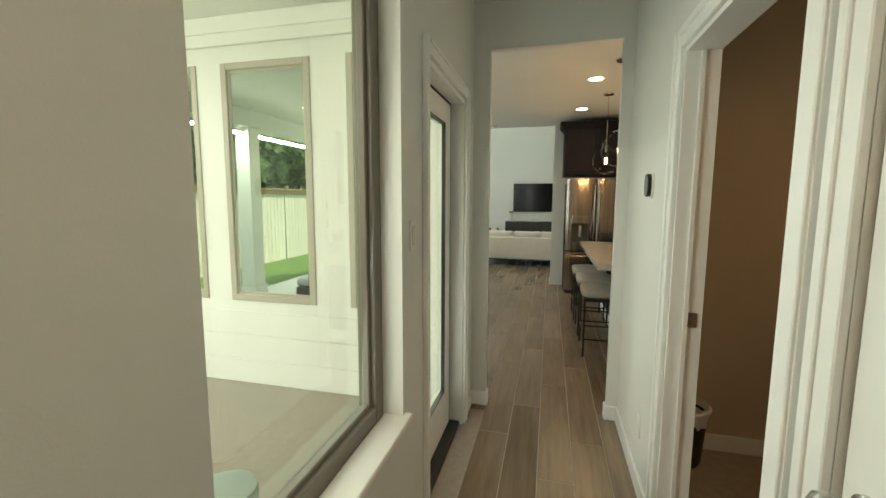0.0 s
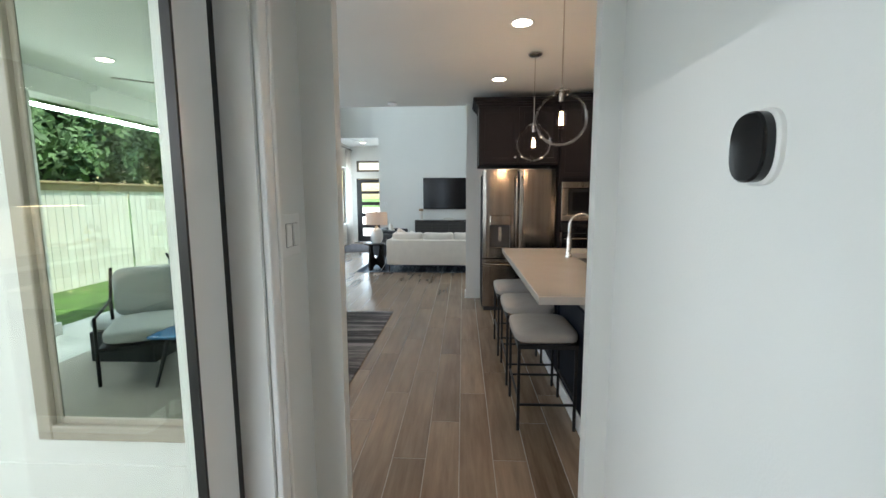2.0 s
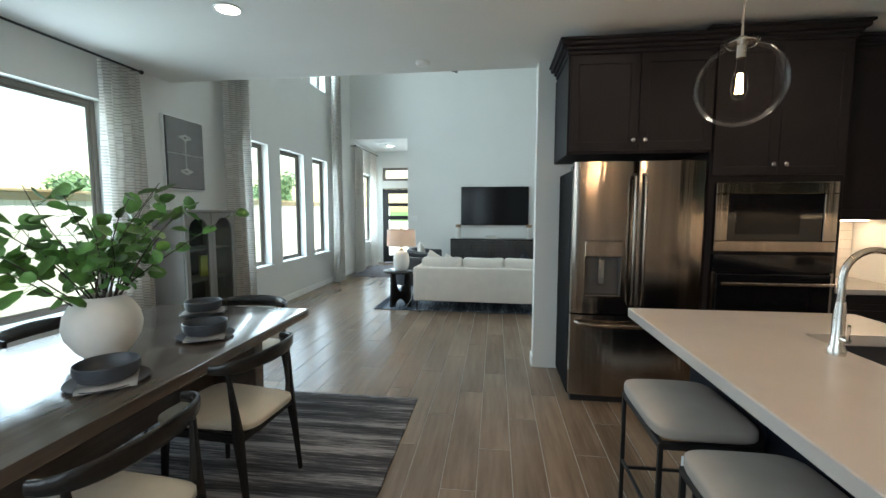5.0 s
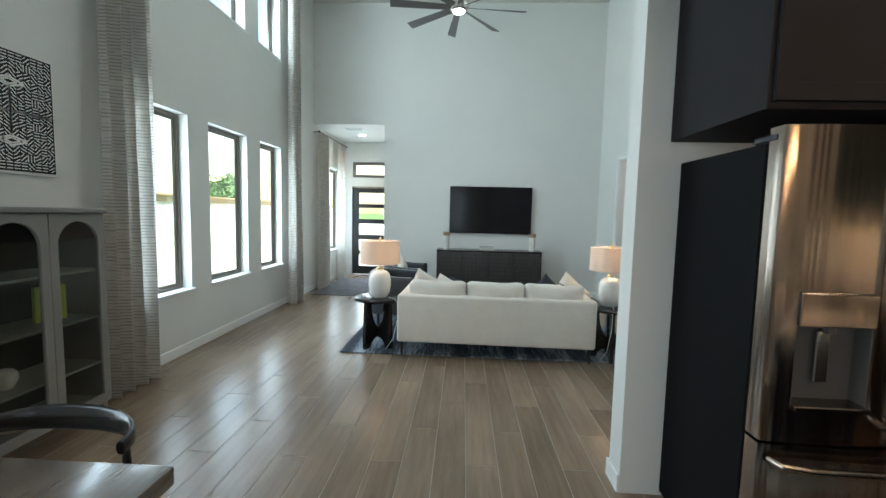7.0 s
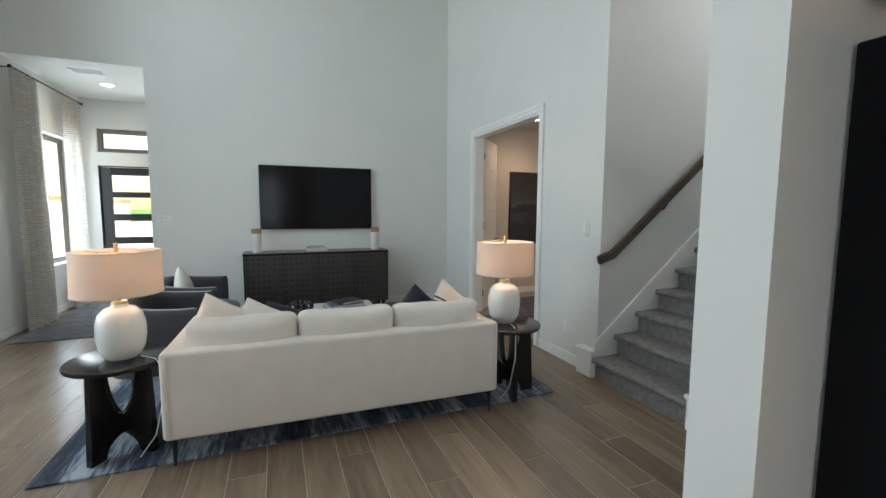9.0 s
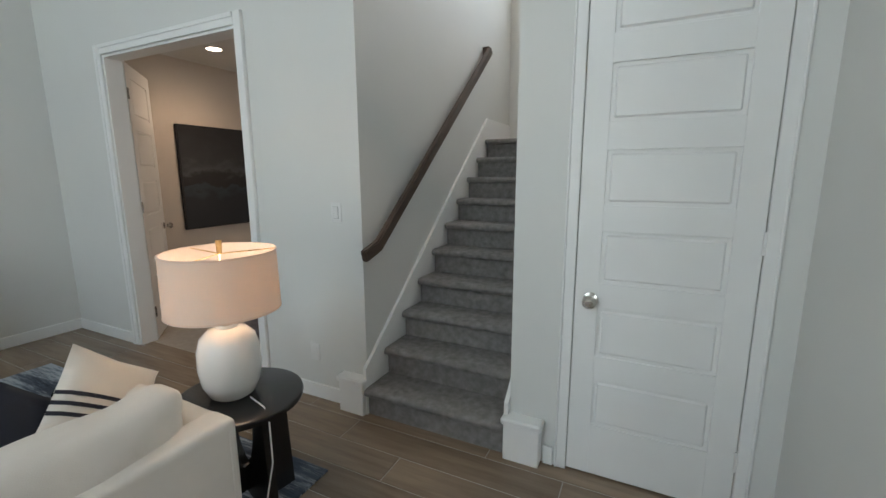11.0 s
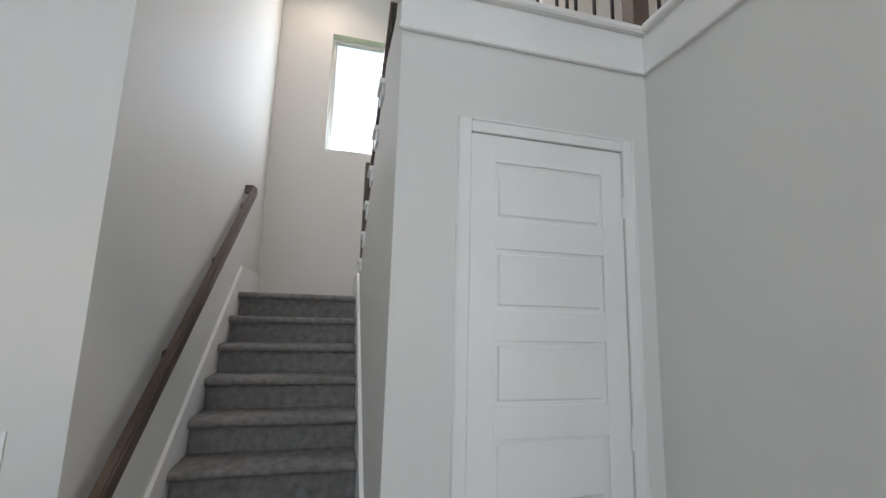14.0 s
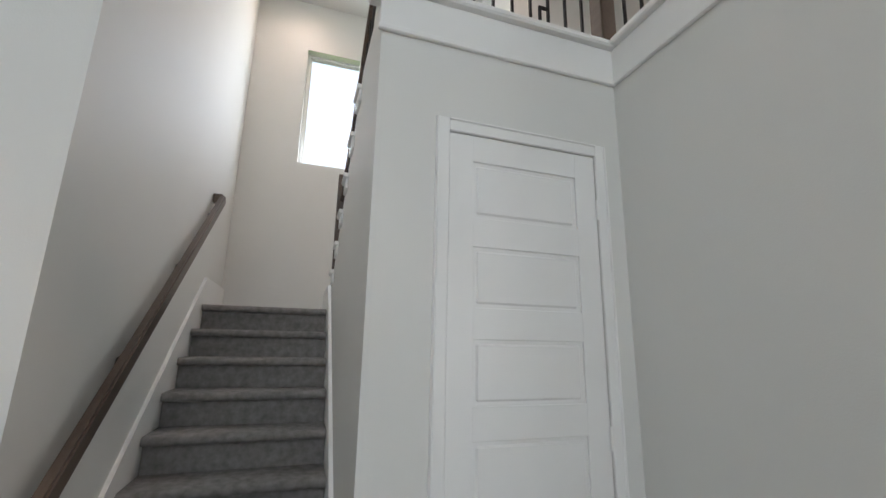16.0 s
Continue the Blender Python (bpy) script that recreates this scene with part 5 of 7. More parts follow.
for x in (1.38, 1.98):
    tube(bm, (x, 5.655, 0.945), (x, 5.70, 0.945), 0.009, seg=10)
part("handle", bm, M_STEEL, e, "brushed steel bar handle")
# corner run right of the ovens
e = thing("corner_base_cabinet", (0, 0, 0), "near-black base cabinet beside the ovens", "cabinet")
part("body", B(((2.125, 5.76, 0.0), (2.628, 6.329, 0.875), 0.003)), M_CAB, e)
part("drawer", shaker(bmesh.new(), 2.14, 2.615, 0.70, 0.865, 5.74), M_CAB, e)
part("door", shaker(bmesh.new(), 2.14, 2.615, 0.12, 0.69, 5.74), M_CAB, e)
single("corner_counter", B(((2.123, 5.715, 0.875), (2.629, 6.329, 0.915), 0.004)), M_QUARTZ, (0, 0, 0), "white quartz counter beside the ovens", "counter")
e = thing("corner_wall_cabinet", (0, 0, 0), "near-black wall cabinet over the corner counter", "cabinet")
part("body", B(((2.125, 6.0, 1.385), (2.628, 6.329, 2.60), 0.003)), M_CAB, e)
part("door", shaker(bmesh.new(), 2.14, 2.60, 1.40, 2.585, 5.98), M_CAB, e)
part("cornice", crown(bmesh.new(), 2.16, 2.56, 6.02, 6.329, 2.60), M_CAB, e)
part("light_strip", B(((2.20, 6.12, 1.375), (2.58, 6.15, 1.384))), M_STRIP, e, "warm under-cabinet light strip")
area_lamp("undercabinet_light", (2.38, 6.14, 1.37), (2.38, 6.16, 0), 0.4, 0.03, 0.7, WARM)


def backsplash(name, run, w, h, at, rz, kind_label):
    """Stacked pale tiles over a counter; local x along the wall, front at -y."""
    e = tagged(thing(name, at, kind_label, "backsplash", "", rz), kind="structure")
    part("mortar", B(((0, -0.004, 0), (run, 0.0, h))), M_GROUT, e, smooth=0)
    tm = mesh_of("tile", B(((0.0015, -0.010, 0.0015), (w - 0.0015, -0.004, 0.0735), 0.0015)), M_TILE, 0)
    for j in range(int(h / 0.075)):
        for i in range(int(run / w)):
            p = new("tile", tm)
            p.parent = e
            p.location = (i * w, 0, j * 0.075)
    return e


M_TILE = plain("glazed_tile", (0.70, 0.66, 0.60), 0.2, vary=0.06, scale=5, fine=30, relief=0.15)
backsplash("backsplash_corner", 0.50, 0.10, 0.45, (2.126, 6.329, 0.918), 0, "pale glazed tile backsplash over the corner counter")

# refrigerator
e = thing("refrigerator", (0.315, 5.72, 0), "stainless french-door refrigerator with a water dispenser", "refrigerator")
part("body", B(((0.0, 0.085, 0.03), (0.905, 0.682, 1.755), 0.004)), plain("dark_fridge_side", (0.008, 0.008, 0.0085), 0.7, spec=0.06, relief=0.1), e, "dark grey painted case")
part("top_hinge_cover", B(((0.0, 0.03, 1.755), (0.905, 0.16, 1.785), 0.008)), M_BLACK, e)


def curved_front(x0, x1, z0, z1, bow=0.012, t=0.075):
    bm = bmesh.new()
    n = 12
    A = []
    for i in range(n + 1):
        f = i / n
        y = -bow * (1 - (2 * f - 1) ** 2) + 0.006 * max(0, abs(2 * f - 1) - 0.93) / 0.07
        A.append((x0 + (x1 - x0) * f, y))
    lo_ = [bm.verts.new((x, y, z0)) for x, y in A] + [bm.verts.new((x1, t, z0)), bm.verts.new((x0, t, z0))]
    hi_ = [bm.verts.new((x, y, z1)) for x, y in A] + [bm.verts.new((x1, t, z1)), bm.verts.new((x0, t, z1))]
    bm.faces.new(lo_[::-1])
    bm.faces.new(hi_)
    for i in range(len(lo_)):
        j = (i + 1) % len(lo_)
        bm.faces.new((lo_[i], lo_[j], hi_[j], hi_[i]))
    return bm


def cut_front(x0, x1, z0, z1, hole, bow=0.012, t=0.075):
    """The same bowed front with a rectangular opening (u0, u1, w0, w1) right through it."""
    bm = bmesh.new()
    u0, u1, w0, w1 = hole

    def face_y(x):
        f = (x - x0) / (x1 - x0)
        return -bow * (1 - (2 * f - 1) ** 2) + 0.006 * max(0, abs(2 * f - 1) - 0.93) / 0.07

    def block(a, b, za, zb, n):
        xs = [a + (b - a) * i / n for i in range(n + 1)]
        lo_ = [bm.verts.new((x, face_y(x), za)) for x in xs] + [bm.verts.new((b, t, za)), bm.verts.new((a, t, za))]
        hi_ = [bm.verts.new((x, face_y(x), zb)) for x in xs] + [bm.verts.new((b, t, zb)), bm.verts.new((a, t, zb))]
        bm.faces.new(lo_[::-1])
        bm.faces.new(hi_)
        for i in range(len(lo_)):
            j = (i + 1) % len(lo_)
            bm.faces.new((lo_[i], lo_[j], hi_[j], hi_[i]))

    block(x0, u0, z0, z1, 4)
    block(u1, x1, z0, z1, 4)
    block(u0, u1, z0, w0, 8)
    block(u0, u1, w1, z1, 8)
    return bm


SEAM = 0.685
DU0, DU1, DW0, DW1 = 0.092, 0.352, 0.815, 1.235
dl = part("door", cut_front(0.003, 0.449, SEAM + 0.006, 1.805, (DU0, DU1, DW0, DW1)), M_STEEL, e, "brushed stainless door")
dr = part("door", curved_front(0.455, 0.902, SEAM + 0.006, 1.805), M_STEEL, e, "brushed stainless door")
dz = part("freezer_drawer", curved_front(0.003, 0.902, 0.06, SEAM - 0.006), M_STEEL, e, "brushed stainless freezer drawer")
part("kick", B(((0.02, 0.03, 0.0), (0.885, 0.12, 0.06))), M_BLACK, e)
for xh, pd in ((0.418, dl), (0.486, dr)):
    bm = bmesh.new()
    sweep(bm, [(xh, -0.008, 0.76), (xh, -0.05, 0.78), (xh, -0.060, 0.90), (xh, -0.062, 1.25), (xh, -0.060, 1.58), (xh, -0.05, 1.69), (xh, -0.008, 1.71)], 0.013, 14)
    part("handle", bm, M_STEEL, pd)
bm = bmesh.new()
sweep(bm, [(0.04, -0.004, 0.625), (0.055, -0.045, 0.622), (0.15, -0.058, 0.615), (0.45, -0.064, 0.612), (0.75, -0.058, 0.615), (0.85, -0.045, 0.622), (0.865, -0.004, 0.625)], 0.015, 14)
part("handle", bm, M_STEEL, dz)
M_GREYP = plain("grey_plastic", (0.075, 0.074, 0.073), 0.3, relief=0)
part("dispenser_panel", B(((DU0 + 0.001, -0.019, 1.115), (DU1 - 0.001, 0.03, DW1 - 0.001), 0.004)), M_STEEL, dl, "smooth steel dispenser control panel")
part("dispenser_recess", B(((DU0, 0.060, DW0), (DU1, 0.072, 1.115)), ((DU0, -0.004, DW0), (DU0 + 0.006, 0.060, 1.115)), ((DU1 - 0.006, -0.004, DW0), (DU1, 0.060, 1.115)), ((DU0 + 0.006, 0.031, 1.105), (DU1 - 0.006, 0.060, 1.115))), M_GREYP, dl, "hollow grey plastic dispenser recess")
part("drip_tray", B(((DU0 + 0.002, -0.028, DW0), (DU1 - 0.002, 0.060, DW0 + 0.018), 0.004)), M_STEEL, dl, "steel drip tray")
part("paddle", B(((0.198, 0.034, 0.90), (0.246, 0.046, 1.09), 0.004)), M_CHROME, dl)
part("spout", B(((0.206, 0.005, 1.085), (0.238, 0.03, 1.116), 0.004)), M_GREYP, dl)

# island
e = thing("kitchen_island", (0, 0, 0), "navy kitchen island with a white foot board", "kitchen island")
part("body", B(((0.80, 2.78, 0.0), (1.56, 4.87, 0.865), 0.003)), M_NAVY, e)
part("foot_board", B(((0.785, 2.765, 0.0), (0.80, 4.885, 0.105), 0.003), ((0.80, 2.765, 0.0), (1.56, 2.78, 0.105), 0.003), ((0.80, 4.87, 0.0), (1.56, 4.885, 0.105), 0.003)), M_TRIM, e, "white painted foot board")
part("top_band", B(((0.783, 2.763, 0.80), (0.80, 4.887, 0.868), 0.003), ((0.80, 2.763, 0.80), (1.577, 2.78, 0.868), 0.003), ((0.80, 4.87, 0.80), (1.577, 4.887, 0.868), 0.003)), M_QUARTZ, e, "pale band below the worktop")
for k in range(3):
    part("side_panel", B(((0.788, 2.85 + k * 0.68, 0.13), (0.80, 3.45 + k * 0.68, 0.78), 0.003)), M_NAVY, e)
top = thing("island_worktop", (0, 0, 0), "white quartz island worktop with a cut-out sink", "worktop")
SX0, SX1, SY0, SY1 = 1.10, 1.50, 3.84, 4.52
bm = bmesh.new()
rings = []
for z in (0.868, 0.911, 0.915):
    i_ = 0.004 if z > 0.912 else 0.0
    rings.append([bm.verts.new((x, y, z)) for x, y in ((0.49 + i_, 2.71 + i_), (1.62 - i_, 2.71 + i_), (1.62 - i_, 4.94 - i_), (0.49 + i_, 4.94 - i_))])
holes = [[bm.verts.new((x, y, z)) for x, y in ((SX0, SY0), (SX1, SY0), (SX1, SY1), (SX0, SY1))] for z in (0.868, 0.915)]
for i in range(4):
    j = (i + 1) % 4
    for a_, b_ in zip(rings, rings[1:]):
        bm.faces.new((a_[i], a_[j], b_[j], b_[i]))
    bm.faces.new((rings[-1][i], rings[-1][j], holes[1][j], holes[1][i]))
    bm.faces.new((rings[0][i], rings[0][j], holes[0][j], holes[0][i]))
    bm.faces.new((holes[0][i], holes[0][j], holes[1][j], holes[1][i]))
part("slab", bm, M_QUARTZ, top, smooth=0)
M_SINK = plain("dark_composite", (0.022, 0.023, 0.025), 0.45, vary=0.2, scale=30)
e = thing("sink", (0, 0, 0), "dark undermount composite kitchen sink", "sink")
part("basin", B(((SX0 - 0.01, SY0 - 0.01, 0.66), (SX1 + 0.01, SY1 + 0.01, 0.67)), ((SX0 - 0.012, SY0 - 0.012, 0.66), (SX0 + 0.004, SY1 + 0.012, 0.866)), ((SX1 - 0.004, SY0 - 0.012, 0.66), (SX1 + 0.012, SY1 + 0.012, 0.866)),
                 ((SX0, SY0 - 0.012, 0.66), (SX1, SY0 + 0.004, 0.866)), ((SX0, SY1 - 0.004, 0.66), (SX1, SY1 + 0.012, 0.866))), M_SINK, e, smooth=0)
e = thing("faucet", (1.03, 4.24, 0.915), "brushed nickel gooseneck kitchen faucet", "faucet")
bm = bmesh.new()
lathe(bm, [(0, 0), (0.028, 0), (0.028, 0.02), (0.021, 0.04), (0.019, 0.16), (0.015, 0.20), (0, 0.20)], 24)
part("base", bm, M_CHROME, e)
bm = bmesh.new()
arc = [(0, 0, 0.18), (0, 0, 0.29)] + [(0.105 - 0.105 * math.cos(math.pi * k / 12), 0, 0.29 + 0.105 * math.sin(math.pi * k / 12)) for k in range(1, 11)]
sweep(bm, arc, 0.0125, 14)
part("spout", bm, M_CHROME, e)
bm = bmesh.new()
tube(bm, (0.208, 0, 0.33), (0.228, 0, 0.235), 0.014, 0.021, 18)
part("spray_head", bm, M_CHROME, e)
bm = bmesh.new()
tube(bm, (0, -0.02, 0.065), (0, -0.05, 0.065), 0.011, seg=12)
tube(bm, (0, -0.045, 0.065), (-0.01, -0.06, 0.125), 0.006, 0.005, 10)
part("lever", bm, M_CHROME, e)


def stool():
    e = thing("counter_stool", (0, 0, 0), "backless counter stool, grey-beige padded seat, black iron frame", "stool", "counter stools")
    hx, hy = 0.175, 0.228
    for sx in (-1, 1):
        for sy in (-1, 1):
            part("leg", B(((sx * hx - 0.009, sy * hy - 0.009, 0), (sx * hx + 0.009, sy * hy + 0.009, 0.565), 0.002)), M_IRON, e)
    for sy in (-1, 1):
        part("stretcher", B(((-hx, sy * hy - 0.007, 0.165), (hx, sy * hy + 0.007, 0.179), 0.002)), M_IRON, e)
    for sx in (-1, 1):
        part("stretcher", B(((sx * hx - 0.007, -hy, 0.205), (sx * hx + 0.007, hy, 0.219), 0.002)), M_IRON, e)
    part("seat_frame", B(((-hx - 0.01, -hy - 0.01, 0.535), (hx + 0.01, -hy + 0.01, 0.565), 0.002), ((-hx - 0.01, hy - 0.01, 0.535), (hx + 0.01, hy + 0.01, 0.565), 0.002), ((-hx - 0.01, -hy, 0.535), (-hx + 0.01, hy, 0.565), 0.002), ((hx - 0.01, -hy, 0.535), (hx + 0.01, hy, 0.565), 0.002)), M_IRON, e)
    bm = bmesh.new()
    puff(bm, (-0.198, -0.25, 0.560), (0.198, 0.25, 0.645), 0.012, 10)
    part("seat", bm, M_SEAT, e, "padded grey-beige fabric seat", 60)
    return e


st = stool()
st.matrix_world = pose(0.59, 3.14, 0)
copy_thing(st, pose(0.585, 3.78, 0))
copy_thing(st, pose(0.57, 4.40, 0))

# counter along the east wall
e = thing("east_base_cabinet", (0, 0, 0), "near-black base cabinets with drawers along the wall", "cabinet")
part("body", B(((2.47, 1.83, 0.0), (3.075, 4.915, 0.875), 0.003)), M_CAB, e)
for k in range(4):
    y0 = 1.86 + k * 0.765
    for z0, z1 in ((0.68, 0.862), (0.12, 0.665)):
        bm = shaker(bmesh.new(), 0, 0.745, z0, z1, 0)
        bmesh.ops.transform(bm, matrix=Matrix.Translation((2.45, y0 + 0.745, 0)) @ pose(0, 0, 0, 0, 0, -90), verts=bm.verts[:])
        dr = part("drawer" if z0 > 0.5 else "door", bm, M_CAB, e)
        bm = bmesh.new()
        zc = (z0 + z1) / 2 if z0 > 0.5 else z1 - 0.10
        tube(bm, (2.425, y0 + 0.30, zc), (2.425, y0 + 0.45, zc), 0.005, seg=10)
        tube(bm, (2.425, y0 + 0.31, zc), (2.452, y0 + 0.31, zc), 0.004, seg=8)
        tube(bm, (2.425, y0 + 0.44, zc), (2.452, y0 + 0.44, zc), 0.004, seg=8)
        part("handle", bm, M_CHROME, dr, "slim nickel bar handle")
single("east_counter", B(((2.43, 1.82, 0.875), (3.075, 4.918, 0.915), 0.004)), M_QUARTZ, (0, 0, 0), "white quartz counter along the wall", "counter")
for k in range(3):
    y1 = 4.80 - k * 0.86
    e = thing("glass_wall_cabinet", (0, 0, 0), "near-black wall cabinet with glass doors", "cabinet", "glass wall cabinets")
    part("body", B(((2.76, y1 - 0.85, 1.40), (3.075, y1, 1.42)), ((2.76, y1 - 0.85, 2.52), (3.075, y1, 2.54)), ((2.76, y1 - 0.02, 1.42), (3.075, y1, 2.52)), ((2.76, y1 - 0.85, 1.42), (3.075, y1 - 0.83, 2.52)), ((3.06, y1 - 0.83, 1.42), (3.075, y1 - 0.02, 2.52))), M_CAB, e, smooth=0)
    for j in range(2):
        a = y1 - 0.01 - j * 0.415
        f_ = B(((2.738, a - 0.41, 1.405), (2.76, a - 0.355, 2.535), 0.002), ((2.738, a - 0.055, 1.405), (2.76, a, 2.535), 0.002), ((2.738, a - 0.355, 1.405), (2.76, a - 0.055, 1.46), 0.002), ((2.738, a - 0.355, 2.48), (2.76, a - 0.055, 2.535), 0.002))
        dr = part("door", f_, M_CAB, e)
        pn = part("pane", B(((2.747, a - 0.36, 1.455), (2.750, a - 0.05, 2.485))), M_PANE, dr, "clear glass pane", 0)
        pn.visible_shadow = False
        bm = bmesh.new()
        lathe(bm, [(0, 0), (0.006, 0), (0.006, 0.012), (0.014, 0.018), (0.015, 0.024), (0, 0.03)], 14)
        bmesh.ops.transform(bm, matrix=Matrix.Translation((2.738, a - (0.385 if j == 0 else 0.025), 1.475)) @ pose(0, 0, 0, 0, -90, 0), verts=bm.verts[:])
        part("knob", bm, M_CHROME, dr, "small nickel knob")
    for z in (1.78, 2.14):
        part("shelf", B(((2.78, y1 - 0.83, z), (3.06, y1 - 0.02, z + 0.018))), M_CAB, e)
    bm = crown(bmesh.new(), 0, 0.85, 0, 0.315, 0)
    bmesh.ops.transform(bm, matrix=Matrix.Translation((2.76, y1, 2.54)) @ pose(0, 0, 0, 0, 0, -90), verts=bm.verts[:])
    part("cornice", bm, M_CAB, e)
    part("light_strip", B(((2.86, y1 - 0.75, 1.39), (2.89, y1 - 0.1, 1.399))), M_STRIP, e, "warm under-cabinet light strip")
    area_lamp("undercabinet_light", (2.88, y1 - 0.42, 1.385), (2.90, y1 - 0.42, 0), 0.03, 0.6, 0.8, WARM)
backsplash("backsplash_east", 2.4, 0.15, 0.47, (3.079, 4.915, 0.918), -90, "pale glazed tile backsplash along the counter")
foliage((2.92, 4.56, 1.47), 5, 0.09, 0.16, 3, "small green sprig in a glass in the cabinet", 15, 0.03)
bm = bmesh.new()
lathe(bm, [(0, 0), (0.03, 0), (0.036, 0.01), (0.04, 0.08), (0.037, 0.08), (0.03, 0.012), (0, 0.01)], 20)
single("small_vase", bm, M_CERAM, (2.92, 4.56, 1.42), "small pale vase in the glass cabinet", "vase")
single("box", B(((0, 0, 0), (0.12, 0.16, 0.05), 0.004)), M_OAK, (2.86, 4.34, 2.158), "pale wooden box on a cabinet shelf", "box")
# riser board, bottles, mug
e = thing("riser_board", (2.80, 4.28, 0.915), "low wooden riser board on short black legs", "riser board")
part("board", B(((-0.07, 0, 0.085), (0.11, 0.60, 0.105), 0.004)), M_OAK, e)
for y in (0.03, 0.55):
    part("leg", B(((-0.06, y, 0.0), (0.10, y + 0.022, 0.085))), M_BLACK, e)
for x, y, h, c, lab in ((2.82, 4.80, 0.16, (0.02, 0.02, 0.02), "dark oil bottle with a pale label"), (2.84, 4.73, 0.24, (0.015, 0.013, 0.01), "tall dark vinegar bottle"), (2.82, 4.66, 0.15, (0.5, 0.33, 0.03), "amber oil bottle with a dark label")):
    e = thing("bottle", (x, y, 1.02), lab + " on the riser board", "bottle", "counter bottles")
    bm = bmesh.new()
    lathe(bm, [(0, 0), (0.026, 0), (0.028, 0.008), (0.028, h * 0.58), (0.022, h * 0.68), (0.011, h * 0.76), (0.011, h * 0.95), (0.013, h * 0.96), (0.013, h), (0, h)], 20)
    part("glass", bm, plain("bottle_glass", c, 0.12, relief=0.0), e)
    bm = bmesh.new()
    lathe(bm, [(0.0284, h * 0.15), (0.0287, h * 0.16), (0.0287, h * 0.48), (0.0284, h * 0.49)], 20)
    part("paper_label", bm, M_NAPK, e, "pale paper label")
e = thing("mug", (2.80, 4.44, 1.02), "white ceramic mug on the riser board", "mug")
bm = bmesh.new()
lathe(bm, [(0, 0), (0.034, 0), (0.044, 0.02), (0.046, 0.06), (0.040, 0.10), (0.037, 0.10), (0.042, 0.06), (0.038, 0.02), (0, 0.008)], 28)
part("cup", bm, M_CERAM, e)
bm = bmesh.new()
sweep(bm, [(0, 0.043, 0.075)] + [(0, 0.046 + 0.026 * math.sin(math.pi * k / 8), 0.05 + 0.025 * math.cos(math.pi * k / 8)) for k in range(1, 8)] + [(0, 0.043, 0.025)], 0.005, 8)
part("handle", bm, M_CERAM, e)

# pantry shelves
for z in (0.55, 0.92, 1.28, 1.62):
    single("pantry_shelf", B(((2.80, 6.02, z), (3.94, 6.325, z + 0.02), 0.002), ((3.62, 5.06, z), (3.94, 6.02, z + 0.02), 0.002)), M_TRIM, (0, 0, 0), "white painted pantry shelf", "shelf", "pantry shelves")
rnd = random.Random(21)
M_BASK = plain("dark_basket", (0.045, 0.038, 0.032), 0.8, vary=0.3, scale=30, fine=120, relief=0.8, dist=0.004)
for z in (0.57, 0.94, 1.30):
    for k in range(3):
        w_ = rnd.uniform(0.22, 0.28)
        h_ = rnd.uniform(0.14, 0.22)
        e = thing("basket", (3.63 + 0.15, 5.20 + k * 0.31, z), "dark woven storage basket on a pantry shelf", "basket", "pantry baskets")
        part("bin", B(((-0.13, -w_ / 2, 0), (0.13, w_ / 2, h_), 0.012)), M_BASK, e)
        e = thing("basket", (2.95 + k * 0.30, 6.17, z), "dark woven storage basket on a pantry shelf", "basket", "pantry baskets")
        part("bin", B(((-w_ / 2, -0.13, 0), (w_ / 2, 0.13, h_), 0.012)), M_BASK, e)

# pendants
M_CLEAR, _ntc, _bc = nodes_of("clear_globe")
_ntc.nodes.remove(_bc)
_t, _g, _mx, _lw = (_ntc.nodes.new(k) for k in ("ShaderNodeBsdfTransparent", "ShaderNodeBsdfGlossy", "ShaderNodeMixShader", "ShaderNodeLayerWeight"))
_t.inputs[0].default_value = (0.985, 0.975, 0.96, 1)
_g.inputs["Roughness"].default_value = 0.01
_lw.inputs[0].default_value = 0.10
_lf = _ntc.nodes.new("ShaderNodeMath")
_lf.operation = "MULTIPLY"
_lf.inputs[1].default_value = 0.42
_ntc.links.new(_lw.outputs["Fresnel"], _lf.inputs[0])
_ntc.links.new(_lf.outputs[0], _mx.inputs[0])
_ntc.links.new(_t.outputs[0], _mx.inputs[1])
_ntc.links.new(_g.outputs[0], _mx.inputs[2])
_ntc.links.new(_mx.outputs[0], _ntc.nodes["Material Output"].inputs[0])


